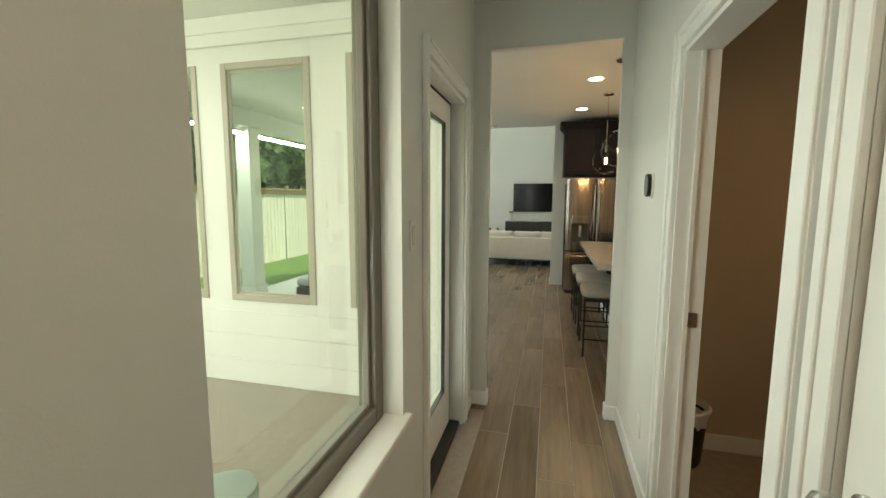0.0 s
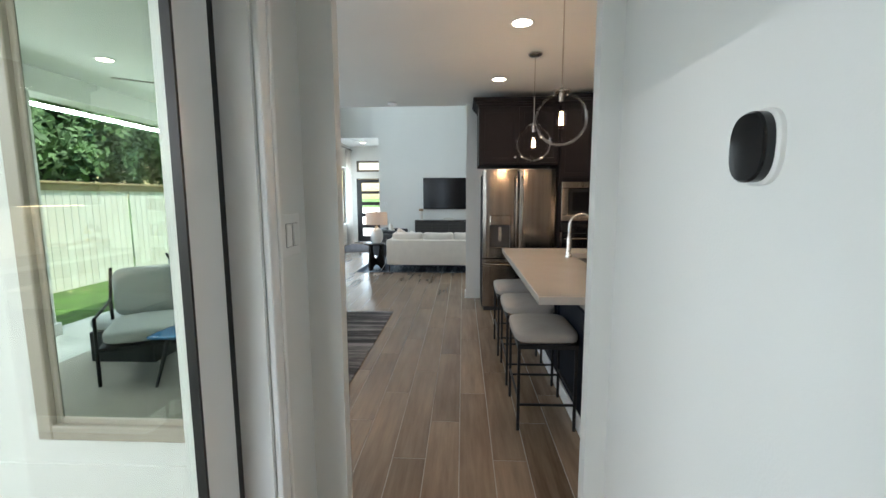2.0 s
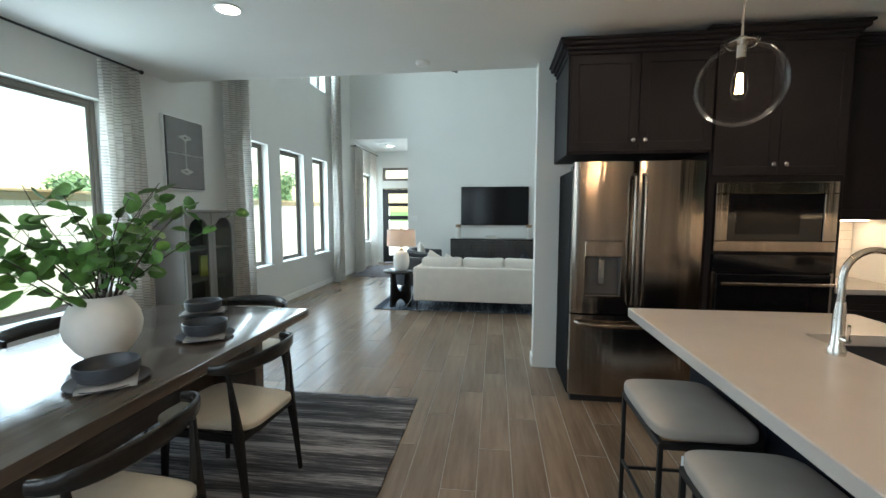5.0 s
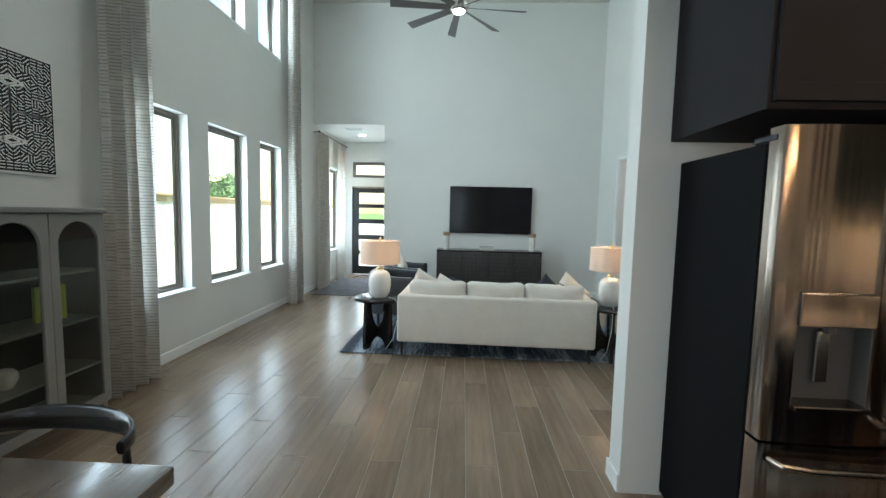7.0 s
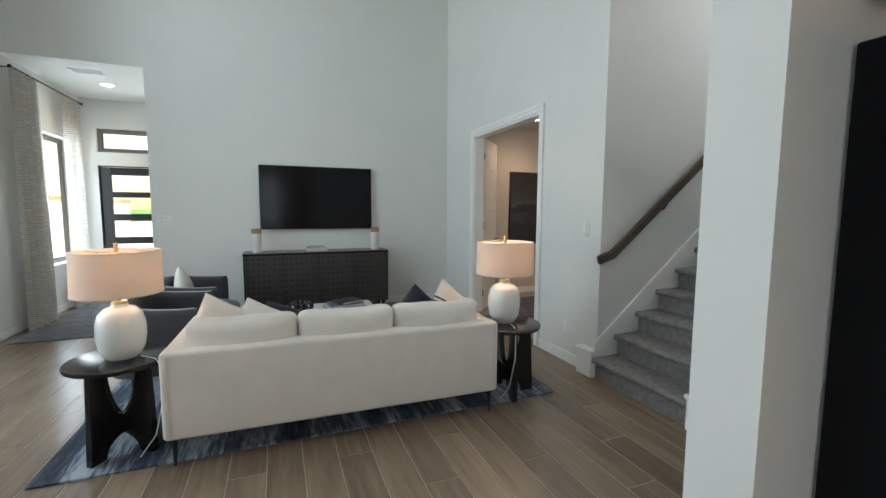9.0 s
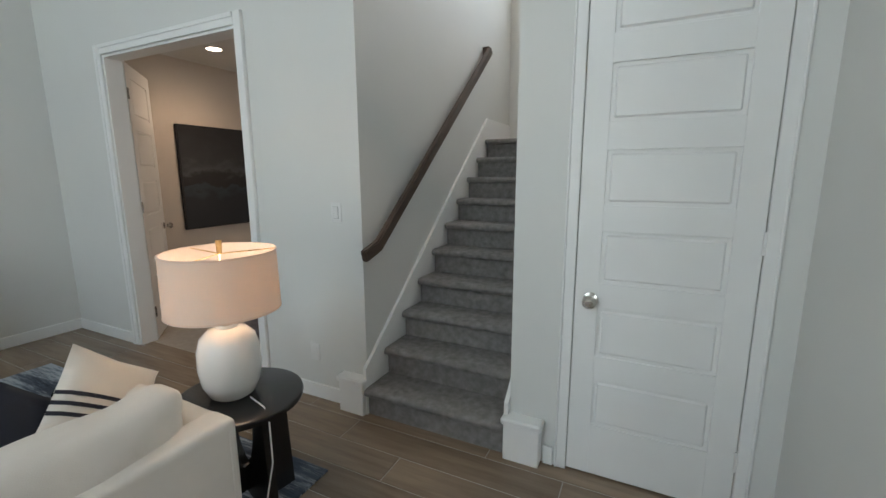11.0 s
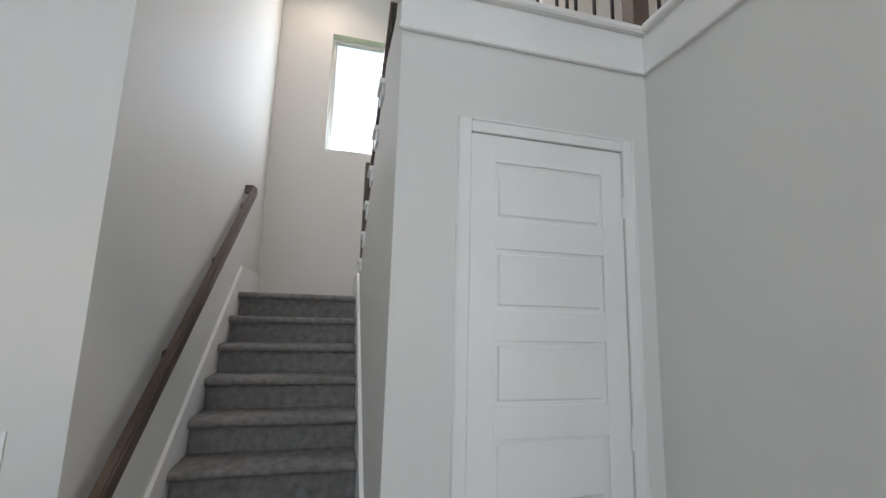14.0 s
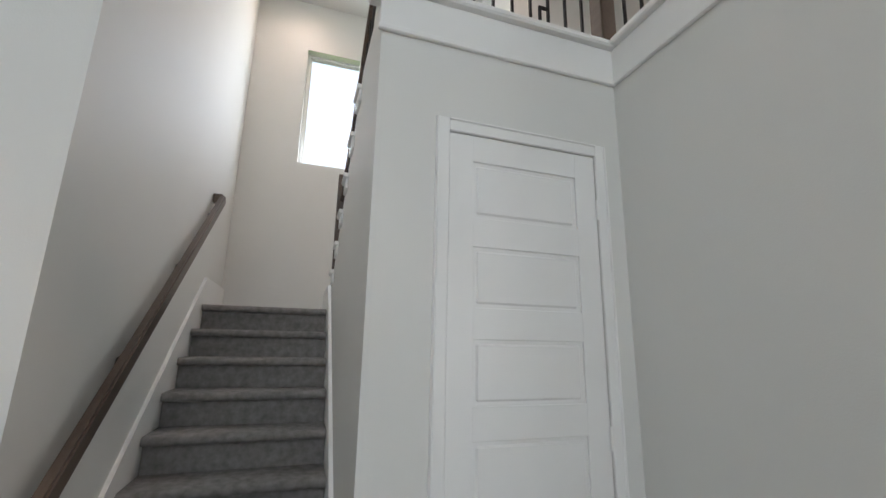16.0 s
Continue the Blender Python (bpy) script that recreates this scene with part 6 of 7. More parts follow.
def pendant(x, y, zc, r=0.162):
    e = thing("pendant_lamp", (x, y, 2.75), "clear glass globe pendant lamp with a glowing filament bulb", "pendant lamp", "island pendants")
    dz = zc - 2.75
    bm = bmesh.new()
    lathe(bm, [(0, 0), (0.062, 0), (0.062, -0.012), (0.05, -0.022), (0.012, -0.026), (0, -0.026)], 32)
    part("ceiling_canopy", bm, M_CHROME, e)
    bm = bmesh.new()
    tube(bm, (0, 0, -0.02), (0, 0, dz + r + 0.03), 0.0045, seg=10)
    part("stem", bm, M_CHROME, e)
    bm = bmesh.new()
    lathe(bm, [(0, dz + r + 0.030), (0.010, dz + r + 0.028), (0.030, dz + r + 0.012), (0.046, dz + r + 0.008), (0.046, dz + r + 0.003), (0.017, dz + r + 0.004), (0.017, dz + r - 0.055), (0.0, dz + r - 0.055)], 32)
    part("cap", bm, M_CHROME, e)
    bm = bmesh.new()
    lathe(bm, [(0.050, dz + r - 0.010), (0.056, dz + r - 0.004), (0.060, dz + r + 0.010), (0.056, dz + r + 0.013), (0.050, dz + r + 0.008)], 32)
    lip = part("glass_lip", bm, M_CLEAR, e, "clear glass lip", 80)
    lip.visible_shadow = False
    bm = bmesh.new()
    a0 = math.asin(0.052 / r)
    prof = [(r * math.sin(a0 + (math.pi - a0) * k / 28), dz + r * math.cos(a0 + (math.pi - a0) * k / 28)) for k in range(29)]
    prof[-1] = (0, prof[-1][1])
    lathe(bm, prof, 48)
    gl = part("globe", bm, M_CLEAR, e, "clear glass globe", 80)
    gl.visible_shadow = False
    bm = bmesh.new()
    lathe(bm, [(0.014, dz + 0.10), (0.016, dz + 0.07), (0.026, dz + 0.03), (0.031, dz - 0.01), (0.026, dz - 0.04), (0.012, dz - 0.055), (0, dz - 0.058)], 20)
    bulb = part("bulb", bm, M_CLEAR, e, "clear glass filament bulb", 80)
    bulb.visible_shadow = False
    bm = bmesh.new()
    for k in range(4):
        a = k * math.tau / 4 + 0.4
        tube(bm, (0.006 * math.cos(a), 0.006 * math.sin(a), dz + 0.045), (0.012 * math.cos(a), 0.012 * math.sin(a), dz - 0.030), 0.0048, seg=6)
    part("filament", bm, M_FIL, bulb, "glowing warm filaments")
    point_lamp("pendant_glow", (x, y, zc - 0.075), 3.2, (1.0, 0.62, 0.32), 0.03)


pendant(0.675, 3.12, 1.945)
pendant(0.715, 4.40, 1.952)
# ---- living room ----
e = thing("sofa", (-0.42, 8.365, 0), "ivory three-seat sofa with loose back cushions and thin black legs", "sofa", "", -1.6)
SW = 0.995
bm = bmesh.new()
part("back", B(((-SW, 0.0, 0.160), (SW, 0.13, 0.650), 0.028, 4)), M_SOFA, e, smooth=60)
for sx in (-1, 1):
    x0, x1 = sorted((sx * SW, sx * (SW - 0.10)))
    part("arm", B(((x0, 0.02, 0.160), (x1, 0.90, 0.643), 0.026, 4)), M_SOFA, e, smooth=60)
part("seat_base", B(((-SW + 0.10, 0.10, 0.160), (SW - 0.10, 0.89, 0.32), 0.02, 3)), M_SOFA, e, smooth=60)
cw = (2 * SW - 0.21) / 3
for k in range(3):
    x0 = -SW + 0.105 + k * cw
    bm = bmesh.new()
    puff(bm, (x0 + 0.004, 0.22, 0.31), (x0 + cw - 0.004, 0.90, 0.46), 0.02, 10)
    part("seat_cushion", bm, M_SOFA, e, smooth=60)
    bm = bmesh.new()
    puff(bm, (x0 + 0.001, 0.09, 0.42), (x0 + cw - 0.001, 0.32, 0.775), 0.026, 14)
    cx_ = x0 + cw / 2
    for v in bm.verts:
        u, w = abs(v.co.x - cx_) / (cw / 2), abs(v.co.z - 0.60) / 0.175
        k_ = max(0.0, u - 0.5) * max(0.0, w - 0.5)
        v.co.x += math.copysign(0.10 * k_, v.co.x - cx_)
        v.co.z += math.copysign(0.10 * k_, v.co.z - 0.60)
        v.co.y += 0.008 * noise.noise(Vector((v.co.x * 9, v.co.z * 14, k + 4.0)))
    for v in bm.verts:
        v.co.y += (v.co.z - 0.44) * -0.10
        v.co.z += 0.012 * noise.noise(Vector((v.co.x * 5, v.co.y * 5, k)))
    part("back_cushion", bm, M_SOFA, e, smooth=60)
for x in (-SW + 0.05, SW - 0.05):
    for y in (0.03, 0.84):
        bm = bmesh.new()
        tube(bm, (x, y, 0.012), (x, y + 0.01, 0.163), 0.008, 0.016, 10)
        part("leg", bm, M_IRON, e, "thin black metal leg")
for x in (-SW + 0.035, SW - 0.035):
    part("piping", B(((x - 0.003, -0.003, 0.19), (x + 0.003, 0.002, 0.62), 0.001)), M_SOFA, e)


def pillow(x, y, z, s, rx, ry, rz, mats, label):
    """A square pillow on its edge, of one or two fabrics."""
    e = thing("throw_pillow", (x, y, z), label, "pillow", "throw pillows")
    e.matrix_world = pose(x, y, z, rx, ry, rz)
    bm = bmesh.new()
    n = 14
    for side in (1, -1):
        g_ = []
        for j in range(n + 1):
            row = []
            for i in range(n + 1):
                u, w = 2 * i / n - 1, 2 * j / n - 1
                d_ = max(0.0, (1 - u * u) * (1 - w * w)) ** 0.5
                k = 1 - 0.06 * (1 - abs(u)) * abs(w) - 0.0
                k2 = 1 - 0.06 * (1 - abs(w)) * abs(u)
                row.append(bm.verts.new((u * s / 2 * k2, side * (0.002 + 0.075 * d_), w * s / 2 * k)))
            g_.append(row)
        for j in range(n):
            for i in range(n):
                bm.faces.new((g_[j][i], g_[j][i + 1], g_[j + 1][i + 1], g_[j + 1][i]))
    bmesh.ops.remove_doubles(bm, verts=bm.verts[:], dist=0.005)
    part("cover", bm, mats[0], e, smooth=70)
    if len(mats) > 1:
        for k in range(3):
            zz_ = -0.05 + 0.035 * k
            st_ = bmesh.new()
            for side in (1, -1):
                prev = None
                for i in range(n + 1):
                    u = 2 * i / n - 1
                    pr = []
                    for dz_ in (-0.007, 0.007):
                        w = (zz_ + dz_) / (s / 2)
                        d_ = max(0.0, (1 - u * u) * (1 - w * w)) ** 0.5
                        pr.append(st_.verts.new((u * s / 2 * 0.97, side * (0.0045 + 0.0755 * d_), zz_ + dz_)))
                    if prev:
                        st_.faces.new((prev[0], pr[0], pr[1], prev[1]))
                    prev = pr
            part("stripe", st_, mats[1], e, "dark woven stripe", 60)
    return e


pillow(0.20, 8.97, 0.585, 0.34, -14, 40, -20, (M_NAVYFAB,), "navy velvet pillow leaning on the sofa")
pillow(0.44, 8.92, 0.60, 0.38, -16, 40, 6, (M_SOFA, M_NAVYFAB), "ivory pillow with dark stripes on the sofa")
pillow(-1.17, 8.94, 0.605, 0.38, -24, 30, 14, (M_SOFA,), "ivory pillow slumped on the sofa")
pillow(-0.93, 9.00, 0.575, 0.36, -40, 26, -4, (M_SOFA,), "ivory pillow slumped on the sofa")
pillow(-0.80, 9.08, 0.575, 0.34, -58, 22, -10, (M_NAVYFAB,), "navy velvet pillow leaning on the sofa")


def side_table(x, y, rz):
    e = thing("side_table", (x, y, 0.012), "round black wooden side table with scooped panel legs", "side table", "side tables", rz)
    bm = bmesh.new()
    lathe(bm, [(0, 0.505), (0.235, 0.505), (0.252, 0.513), (0.255, 0.525), (0.252, 0.537), (0.24, 0.542), (0, 0.542)], 48)
    part("top", bm, M_BWOOD, e)
    for k in range(2):
        bm = bmesh.new()
        n = 14
        # scooped silhouette: two posts, a joining web, an arch below
        up_arc = [(-0.115 + 0.115 * (1 - math.cos(math.pi / 2 * f)), 0.505 - 0.30 * math.sin(math.pi / 2 * f)) for f in (i / n for i in range(n + 1))]
        low_arc = [(-0.125 + 0.125 * (1 - math.cos(math.pi / 2 * f)), 0.0 + 0.10 * math.sin(math.pi / 2 * f)) for f in (i / n for i in range(n + 1))]
        cols = []
        for f in range(n + 1):
            cols.append((up_arc[f], low_arc[f]))
        A_ = []
        for y_ in (-0.018, 0.018):
            tl, bl = bm.verts.new((-0.19, y_, 0.505)), bm.verts.new((-0.212, y_, 0.0))
            tr, br = bm.verts.new((0.19, y_, 0.505)), bm.verts.new((0.212, y_, 0.0))
            L_ = [(bm.verts.new((u[0], y_, u[1])), bm.verts.new((l[0], y_, l[1]))) for u, l in cols]
            R_ = [(bm.verts.new((-u[0], y_, u[1])), bm.verts.new((-l[0], y_, l[1]))) for u, l in cols[:-1]]
            seq = [(tl, bl)] + L_ + R_[::-1] + [(tr, br)]
            for p, q in zip(seq, seq[1:]):
                bm.faces.new((p[0], q[0], q[1], p[1]))
            A_.append(seq)
        for (p, q), (r, s) in zip(zip(A_[0], A_[0][1:]), zip(A_[1], A_[1][1:])):
            bm.faces.new((p[0], q[0], s[0], r[0]))
            bm.faces.new((p[1], q[1], s[1], r[1]))
        bm.faces.new((A_[0][0][0], A_[0][0][1], A_[1][0][1], A_[1][0][0]))
        bm.faces.new((A_[0][-1][0], A_[0][-1][1], A_[1][-1][1], A_[1][-1][0]))
        bmesh.ops.rotate(bm, verts=bm.verts[:], cent=(0, 0, 0), matrix=Matrix.Rotation(k * math.pi / 2, 3, "Z"))
        if k:
            bmesh.ops.translate(bm, verts=bm.verts[:], vec=(0, 0, -0.0005))
        part("leg_panel", bm, M_BWOOD, e, "scooped black wooden panel")
    return e


side_table(-1.68, 8.74, 59)
side_table(0.80, 8.62, -11)


def table_lamp(x, y, rz):
    z = 0.554
    e = thing("table_lamp", (x, y, z), "white ceramic table lamp with a lit linen drum shade", "table lamp", "table lamps", rz)
    bm = bmesh.new()
    lathe(bm, [(0, 0), (0.075, 0), (0.088, 0.01), (0.112, 0.06), (0.122, 0.13), (0.120, 0.20), (0.105, 0.255), (0.075, 0.285), (0.045, 0.295), (0.040, 0.31), (0, 0.31)], 40)
    part("base", bm, M_CERAM, e, "glossy white ceramic body")
    bm = bmesh.new()
    lathe(bm, [(0.038, 0.31), (0.040, 0.312), (0.038, 0.325), (0.012, 0.328), (0.010, 0.40), (0, 0.40)], 20)
    tube(bm, (0, 0, 0.60), (0, 0, 0.655), 0.010, 0.012, 12)
    for k in range(3):
        a = k * math.tau / 3
        tube(bm, (0, 0, 0.60), (0.208 * math.cos(a), 0.208 * math.sin(a), 0.605), 0.0022, seg=6)
    sweep(bm, [(0, 0.006, 0.38)] + [(0, 0.055 * math.sin(math.pi * k / 10) + 0.004, 0.38 + 0.022 * k) for k in range(1, 10)] + [(0, 0.004, 0.60)], 0.002, 6)
    part("harp", bm, M_BRASS, e, "brass harp and finial")
    bm = bmesh.new()
    lathe(bm, [(0.212, 0.372), (0.216, 0.372), (0.211, 0.612), (0.207, 0.612), (0.212, 0.372)], 56)
    part("shade", bm, M_SHADE2, e, "pale linen drum shade", 60)
    for zz_ in (0.374, 0.609):
        bm = bmesh.new()
        lathe(bm, [(0.2175 - 0.005 * (zz_ > 0.5), zz_ - 0.004), (0.2185 - 0.005 * (zz_ > 0.5), zz_), (0.2175 - 0.005 * (zz_ > 0.5), zz_ + 0.004)], 56)
        part("shade_trim", bm, M_SHADE, e)
    bm = bmesh.new()
    lathe(bm, [(0, 0.40), (0.014, 0.41), (0.03, 0.46), (0.022, 0.495), (0, 0.505)], 20)
    part("bulb", bm, M_BULB, e, "glowing warm bulb")
    point_lamp("table_lamp_glow", (x, y, z + 0.53), 0.85, (1.0, 0.79, 0.58), 0.03)
    bm = bmesh.new()
    sweep(bm, [(0.06, -0.09, 0.008), (0.10, -0.19, 0.004), (0.11, -0.252, -0.03), (0.11, -0.262, -0.2), (0.07, -0.24, -0.42), (0.0, -0.20, -0.535)], 0.003, 6)
    part("cord", bm, M_PLASTIC, e, "white power cord")


M_SHADE2, _nt2, _b2 = nodes_of("lit_linen")
_n2, _ = noise_tex(_nt2, 260, 2.0, (1, 1, 3))
_mix = _nt2.nodes.new("ShaderNodeMixShader")
_tr = _nt2.nodes.new("ShaderNodeBsdfTranslucent")
_tr.inputs[0].default_value = (0.80, 0.68, 0.57, 1)
_nt2.links.new(ramp(_nt2, _n2.outputs["Fac"], [(0.3, (0.68, 0.61, 0.55)), (0.7, (0.78, 0.71, 0.65))]), _b2.inputs["Base Color"])
_b2.inputs["Roughness"].default_value = 0.9
bump(_nt2, _b2, _n2.outputs["Fac"], 0.3, 0.001)
_mix.inputs[0].default_value = 0.38
_nt2.links.new(_b2.outputs[0], _mix.inputs[1])
_nt2.links.new(_tr.outputs[0], _mix.inputs[2])
_nt2.links.new(_mix.outputs[0], _nt2.nodes["Material Output"].inputs[0])
M_BULB = glow("lamp_bulb", (1.0, 0.68, 0.38), 12.0)
table_lamp(-1.66, 8.74, 30)
table_lamp(0.79, 8.65, -35)

# coffee table with books and a bowl
M_MARB = plain("pale_marble", (0.70, 0.66, 0.60), 0.25, vary=0.06, scale=6, relief=0)
e = thing("coffee_table", (-0.40, 10.07, 0.012), "low coffee table with a pale stone top on a black frame", "coffee table")
part("top", B(((-0.50, -0.33, 0.375), (0.50, 0.33, 0.405), 0.004)), M_MARB, e)
part("frame", B(((-0.495, -0.325, 0.345), (0.495, -0.305, 0.375)), ((-0.495, 0.305, 0.345), (0.495, 0.325, 0.375)), ((-0.495, -0.305, 0.345), (-0.475, 0.305, 0.375)), ((0.475, -0.305, 0.345), (0.495, 0.305, 0.375))), M_IRON, e)
for sx in (-1, 1):
    for sy in (-1, 1):
        part("leg", B(((sx * 0.485 - 0.011, sy * 0.315 - 0.011, 0), (sx * 0.485 + 0.011, sy * 0.315 + 0.011, 0.345), 0.002)), M_IRON, e)
M_PAGES = plain("book_pages", (0.72, 0.69, 0.62), 0.8, vary=0.05, scale=60, stretch=(1, 1, 20))


def book(x, y, z, w, d_, h, rz, cover, label):
    e = thing("book", (x, y, z), label, "book", "stacked books", rz)
    part("cover", B(((-w / 2, -d_ / 2, 0), (w / 2, d_ / 2, 0.004), 0.001), ((-w / 2, -d_ / 2, h - 0.004), (w / 2, d_ / 2, h), 0.001), ((-w / 2, -d_ / 2, 0.004), (-w / 2 + 0.004, d_ / 2, h - 0.004))), cover, e)
    part("page_block", B(((-w / 2 + 0.004, -d_ / 2 + 0.006, 0.004), (w / 2 - 0.006, d_ / 2 - 0.006, h - 0.004))), M_PAGES, e, smooth=0)
    return e


M_BK1 = plain("blue_grey_cover", (0.06, 0.085, 0.12), 0.4, vary=0.5, scale=12)
M_BK2 = plain("dark_cover", (0.03, 0.032, 0.04), 0.4, vary=0.4, scale=12)
M_BK3 = plain("grey_cover", (0.32, 0.32, 0.31), 0.5, vary=0.2, scale=12)
TZ = 0.417
book(-0.20, 10.09, TZ, 0.36, 0.28, 0.030, 14, M_BK3, "large grey book at the bottom of a stack")
book(-0.19, 10.10, TZ + 0.030, 0.32, 0.24, 0.028, 8, M_BK1, "blue picture book in a stack")
book(-0.17, 10.11, TZ + 0.058, 0.25, 0.19, 0.022, 28, M_BK2, "dark picture book on top of a stack")
e = thing("decorative_bowl", (-0.62, 10.12, TZ), "black ruffled openwork bowl on the coffee table", "bowl")
for k in range(12):
    bm = bmesh.new()
    a = k * math.tau / 12
    ring = [(0.082 * math.cos(a) + 0.030 * math.cos(t) * math.cos(a), 0.082 * math.sin(a) + 0.030 * math.cos(t) * math.sin(a), 0.042 + 0.036 * math.sin(t)) for t in (i * math.tau / 12 for i in range(13))]
    sweep(bm, ring, 0.011, 8)
    part("link", bm, M_BLACK, e)
bm = bmesh.new()
lathe(bm, [(0, 0.004), (0.085, 0.0), (0.10, 0.012), (0.10, 0.02), (0.08, 0.012), (0, 0.012)], 28)
part("dish", bm, M_BLACK, e)

# armchairs
def armchair(x, y, rz):
    e = thing("armchair", (x, y, 0.012), "low charcoal armchair with a squared wraparound back", "armchair", "armchairs", rz)
    bm = bmesh.new()
    n = 26
    rings = []
    for i in range(n + 1):
        a = math.pi * (-0.12 + 1.24 * i / n)
        c, s = math.cos(a), math.sin(a)
        R, th = 0.36, 0.055
        c, s = math.copysign(abs(c) ** 0.55, c), math.copysign(abs(s) ** 0.55, s)
        ztop = 0.66 + 0.04 * max(0, s)
        prof = [(R - th, 0.20), (R - th, ztop - 0.05), (R - th * 0.6, ztop), (R + th * 0.6, ztop), (R + th, ztop - 0.05), (R + th, 0.20)]
        rings.append([bm.verts.new((r * c, r * s * 0.95, z)) for r, z in prof])
    for a_, b_ in zip(rings, rings[1:]):
        for k in range(6):
            bm.faces.new((a_[k], a_[(k + 1) % 6], b_[(k + 1) % 6], b_[k]))
    bm.faces.new(rings[0][::-1])
    bm.faces.new(rings[-1])
    part("backrest", bm, M_DARKFAB, e, smooth=70)
    bm = bmesh.new()
    puff(bm, (-0.31, -0.36, 0.22), (0.31, 0.30, 0.44), 0.03, 10)
    part("seat", bm, M_DARKFAB, e, smooth=60)
    for sx in (-1, 1):
        for yy in (-0.26, 0.24):
            bm = bmesh.new()
            tube(bm, (sx * 0.25, yy, 0), (sx * 0.25, yy, 0.23), 0.012, 0.018, 10)
            part("leg", bm, M_BWOOD, e)


armchair(-1.58, 9.72, 90)
armchair(-1.56, 10.62, 90)
pillow(-1.66, 10.50, 0.62, 0.36, -10, 40, 85, (M_SOFA,), "pale pillow on the charcoal armchair")

# console and television
e = thing("media_console", (-0.30, 11.55, 0), "dark console with a grid of punched square holes in its doors", "console")
CW = 0.915
part("body", B(((-CW, 0.02, 0.14), (CW, 0.42, 0.825), 0.004)), M_BWOOD, e)
part("top", B(((-CW - 0.006, 0.0, 0.825), (CW + 0.006, 0.425, 0.845), 0.004)), M_BWOOD, e)
M_CONS = wood("console_front", (0.022, 0.020, 0.018), (0.055, 0.050, 0.044), 0.4, 5.0, 2, 0.2)
hole_mesh = mesh_of("punched_hole", B(((-0.016, -0.0015, -0.012), (0.016, 0.001, 0.012))), M_BLACK, 0)
for k in range(4):
    x0 = -CW + 0.015 + k * (2 * CW - 0.03) / 4
    x1 = x0 + (2 * CW - 0.03) / 4 - 0.006
    dr = part("door", B(((x0, 0.0, 0.16), (x1, 0.02, 0.815), 0.003)), M_CONS, e)
    for i in range(7):
        for j in range(9):
            if (i + (j // 3)) % 7 == 6:
                continue
            cx, cz = x0 + 0.035 + i * 0.0625, 0.20 + j * 0.072
            hole = new("punched_hole", hole_mesh)
            hole.parent = dr
            hole.matrix_local = Matrix.Translation((cx, 0, cz))
for x in (-CW + 0.06, CW - 0.06):
    for y in (0.06, 0.38):
        part("leg", B(((x - 0.02, y - 0.02, 0), (x + 0.02, y + 0.02, 0.14), 0.003)), M_BWOOD, e)
for x in (-1.06, 0.47):
    e = thing("vase", (x, 11.75, 0.845), "slim white vase with a tan rim on the console", "vase", "console vases")
    bm = bmesh.new()
    lathe(bm, [(0, 0), (0.05, 0), (0.054, 0.01), (0.054, 0.24), (0.048, 0.245), (0.044, 0.24), (0.044, 0.02), (0, 0.02)], 28)
    part("body", bm, M_MATTE, e)
    bm = bmesh.new()
    lathe(bm, [(0.046, 0.24), (0.060, 0.245), (0.062, 0.30), (0.054, 0.305), (0.046, 0.30), (0.044, 0.24)], 28)
    part("rim", bm, M_OAK, e, "tan wooden rim")
for k, (w_, c_) in enumerate(((0.28, M_BK3), (0.26, M_PAGES), (0.22, M_BK3))):
    book(-0.33, 11.74, 0.845 + k * 0.02, w_, 0.19, 0.02, 4 * k, c_, "pale book stacked on the console")
e = thing("television", (-0.275, 11.93, 1.555), "large black flat-screen television on the wall, switched off", "television")
part("housing", B(((-0.742, 0.0, -0.425), (0.742, 0.035, 0.425), 0.004), ((-0.35, 0.03, -0.25), (0.35, 0.069, 0.25), 0.01)), M_BLACK, e)
part("screen", B(((-0.735, -0.002, -0.415), (0.735, 0.0, 0.418))), M_TVGLASS, e, "glossy dark screen", 0)

# ceiling fan
e = thing("ceiling_fan", (-0.88, 9.30, CEIL), "eight-blade dark grey ceiling fan with a small light, at rest", "ceiling fan")
M_FANB = plain("fan_blade_grey", (0.11, 0.105, 0.10), 0.45, vary=0.08)
bm = bmesh.new()
lathe(bm, [(0, 0), (0.075, 0), (0.075, -0.03), (0.03, -0.06), (0, -0.06)], 28)
part("canopy", bm, M_CHROME, e)
bm = bmesh.new()
tube(bm, (0, 0, -0.04), (0, 0, -1.22), 0.013, seg=14)
part("downrod", bm, M_CHROME, e)
bm = bmesh.new()
lathe(bm, [(0, -1.20), (0.05, -1.20), (0.11, -1.24), (0.12, -1.32), (0.10, -1.37), (0.075, -1.385), (0, -1.385)], 36)
part("motor", bm, M_CHROME, e)
bm = bmesh.new()
lathe(bm, [(0, -1.398), (0.06, -1.395), (0.072, -1.384), (0, -1.384)], 28)
part("light", bm, M_CAN, e, "small glowing light")
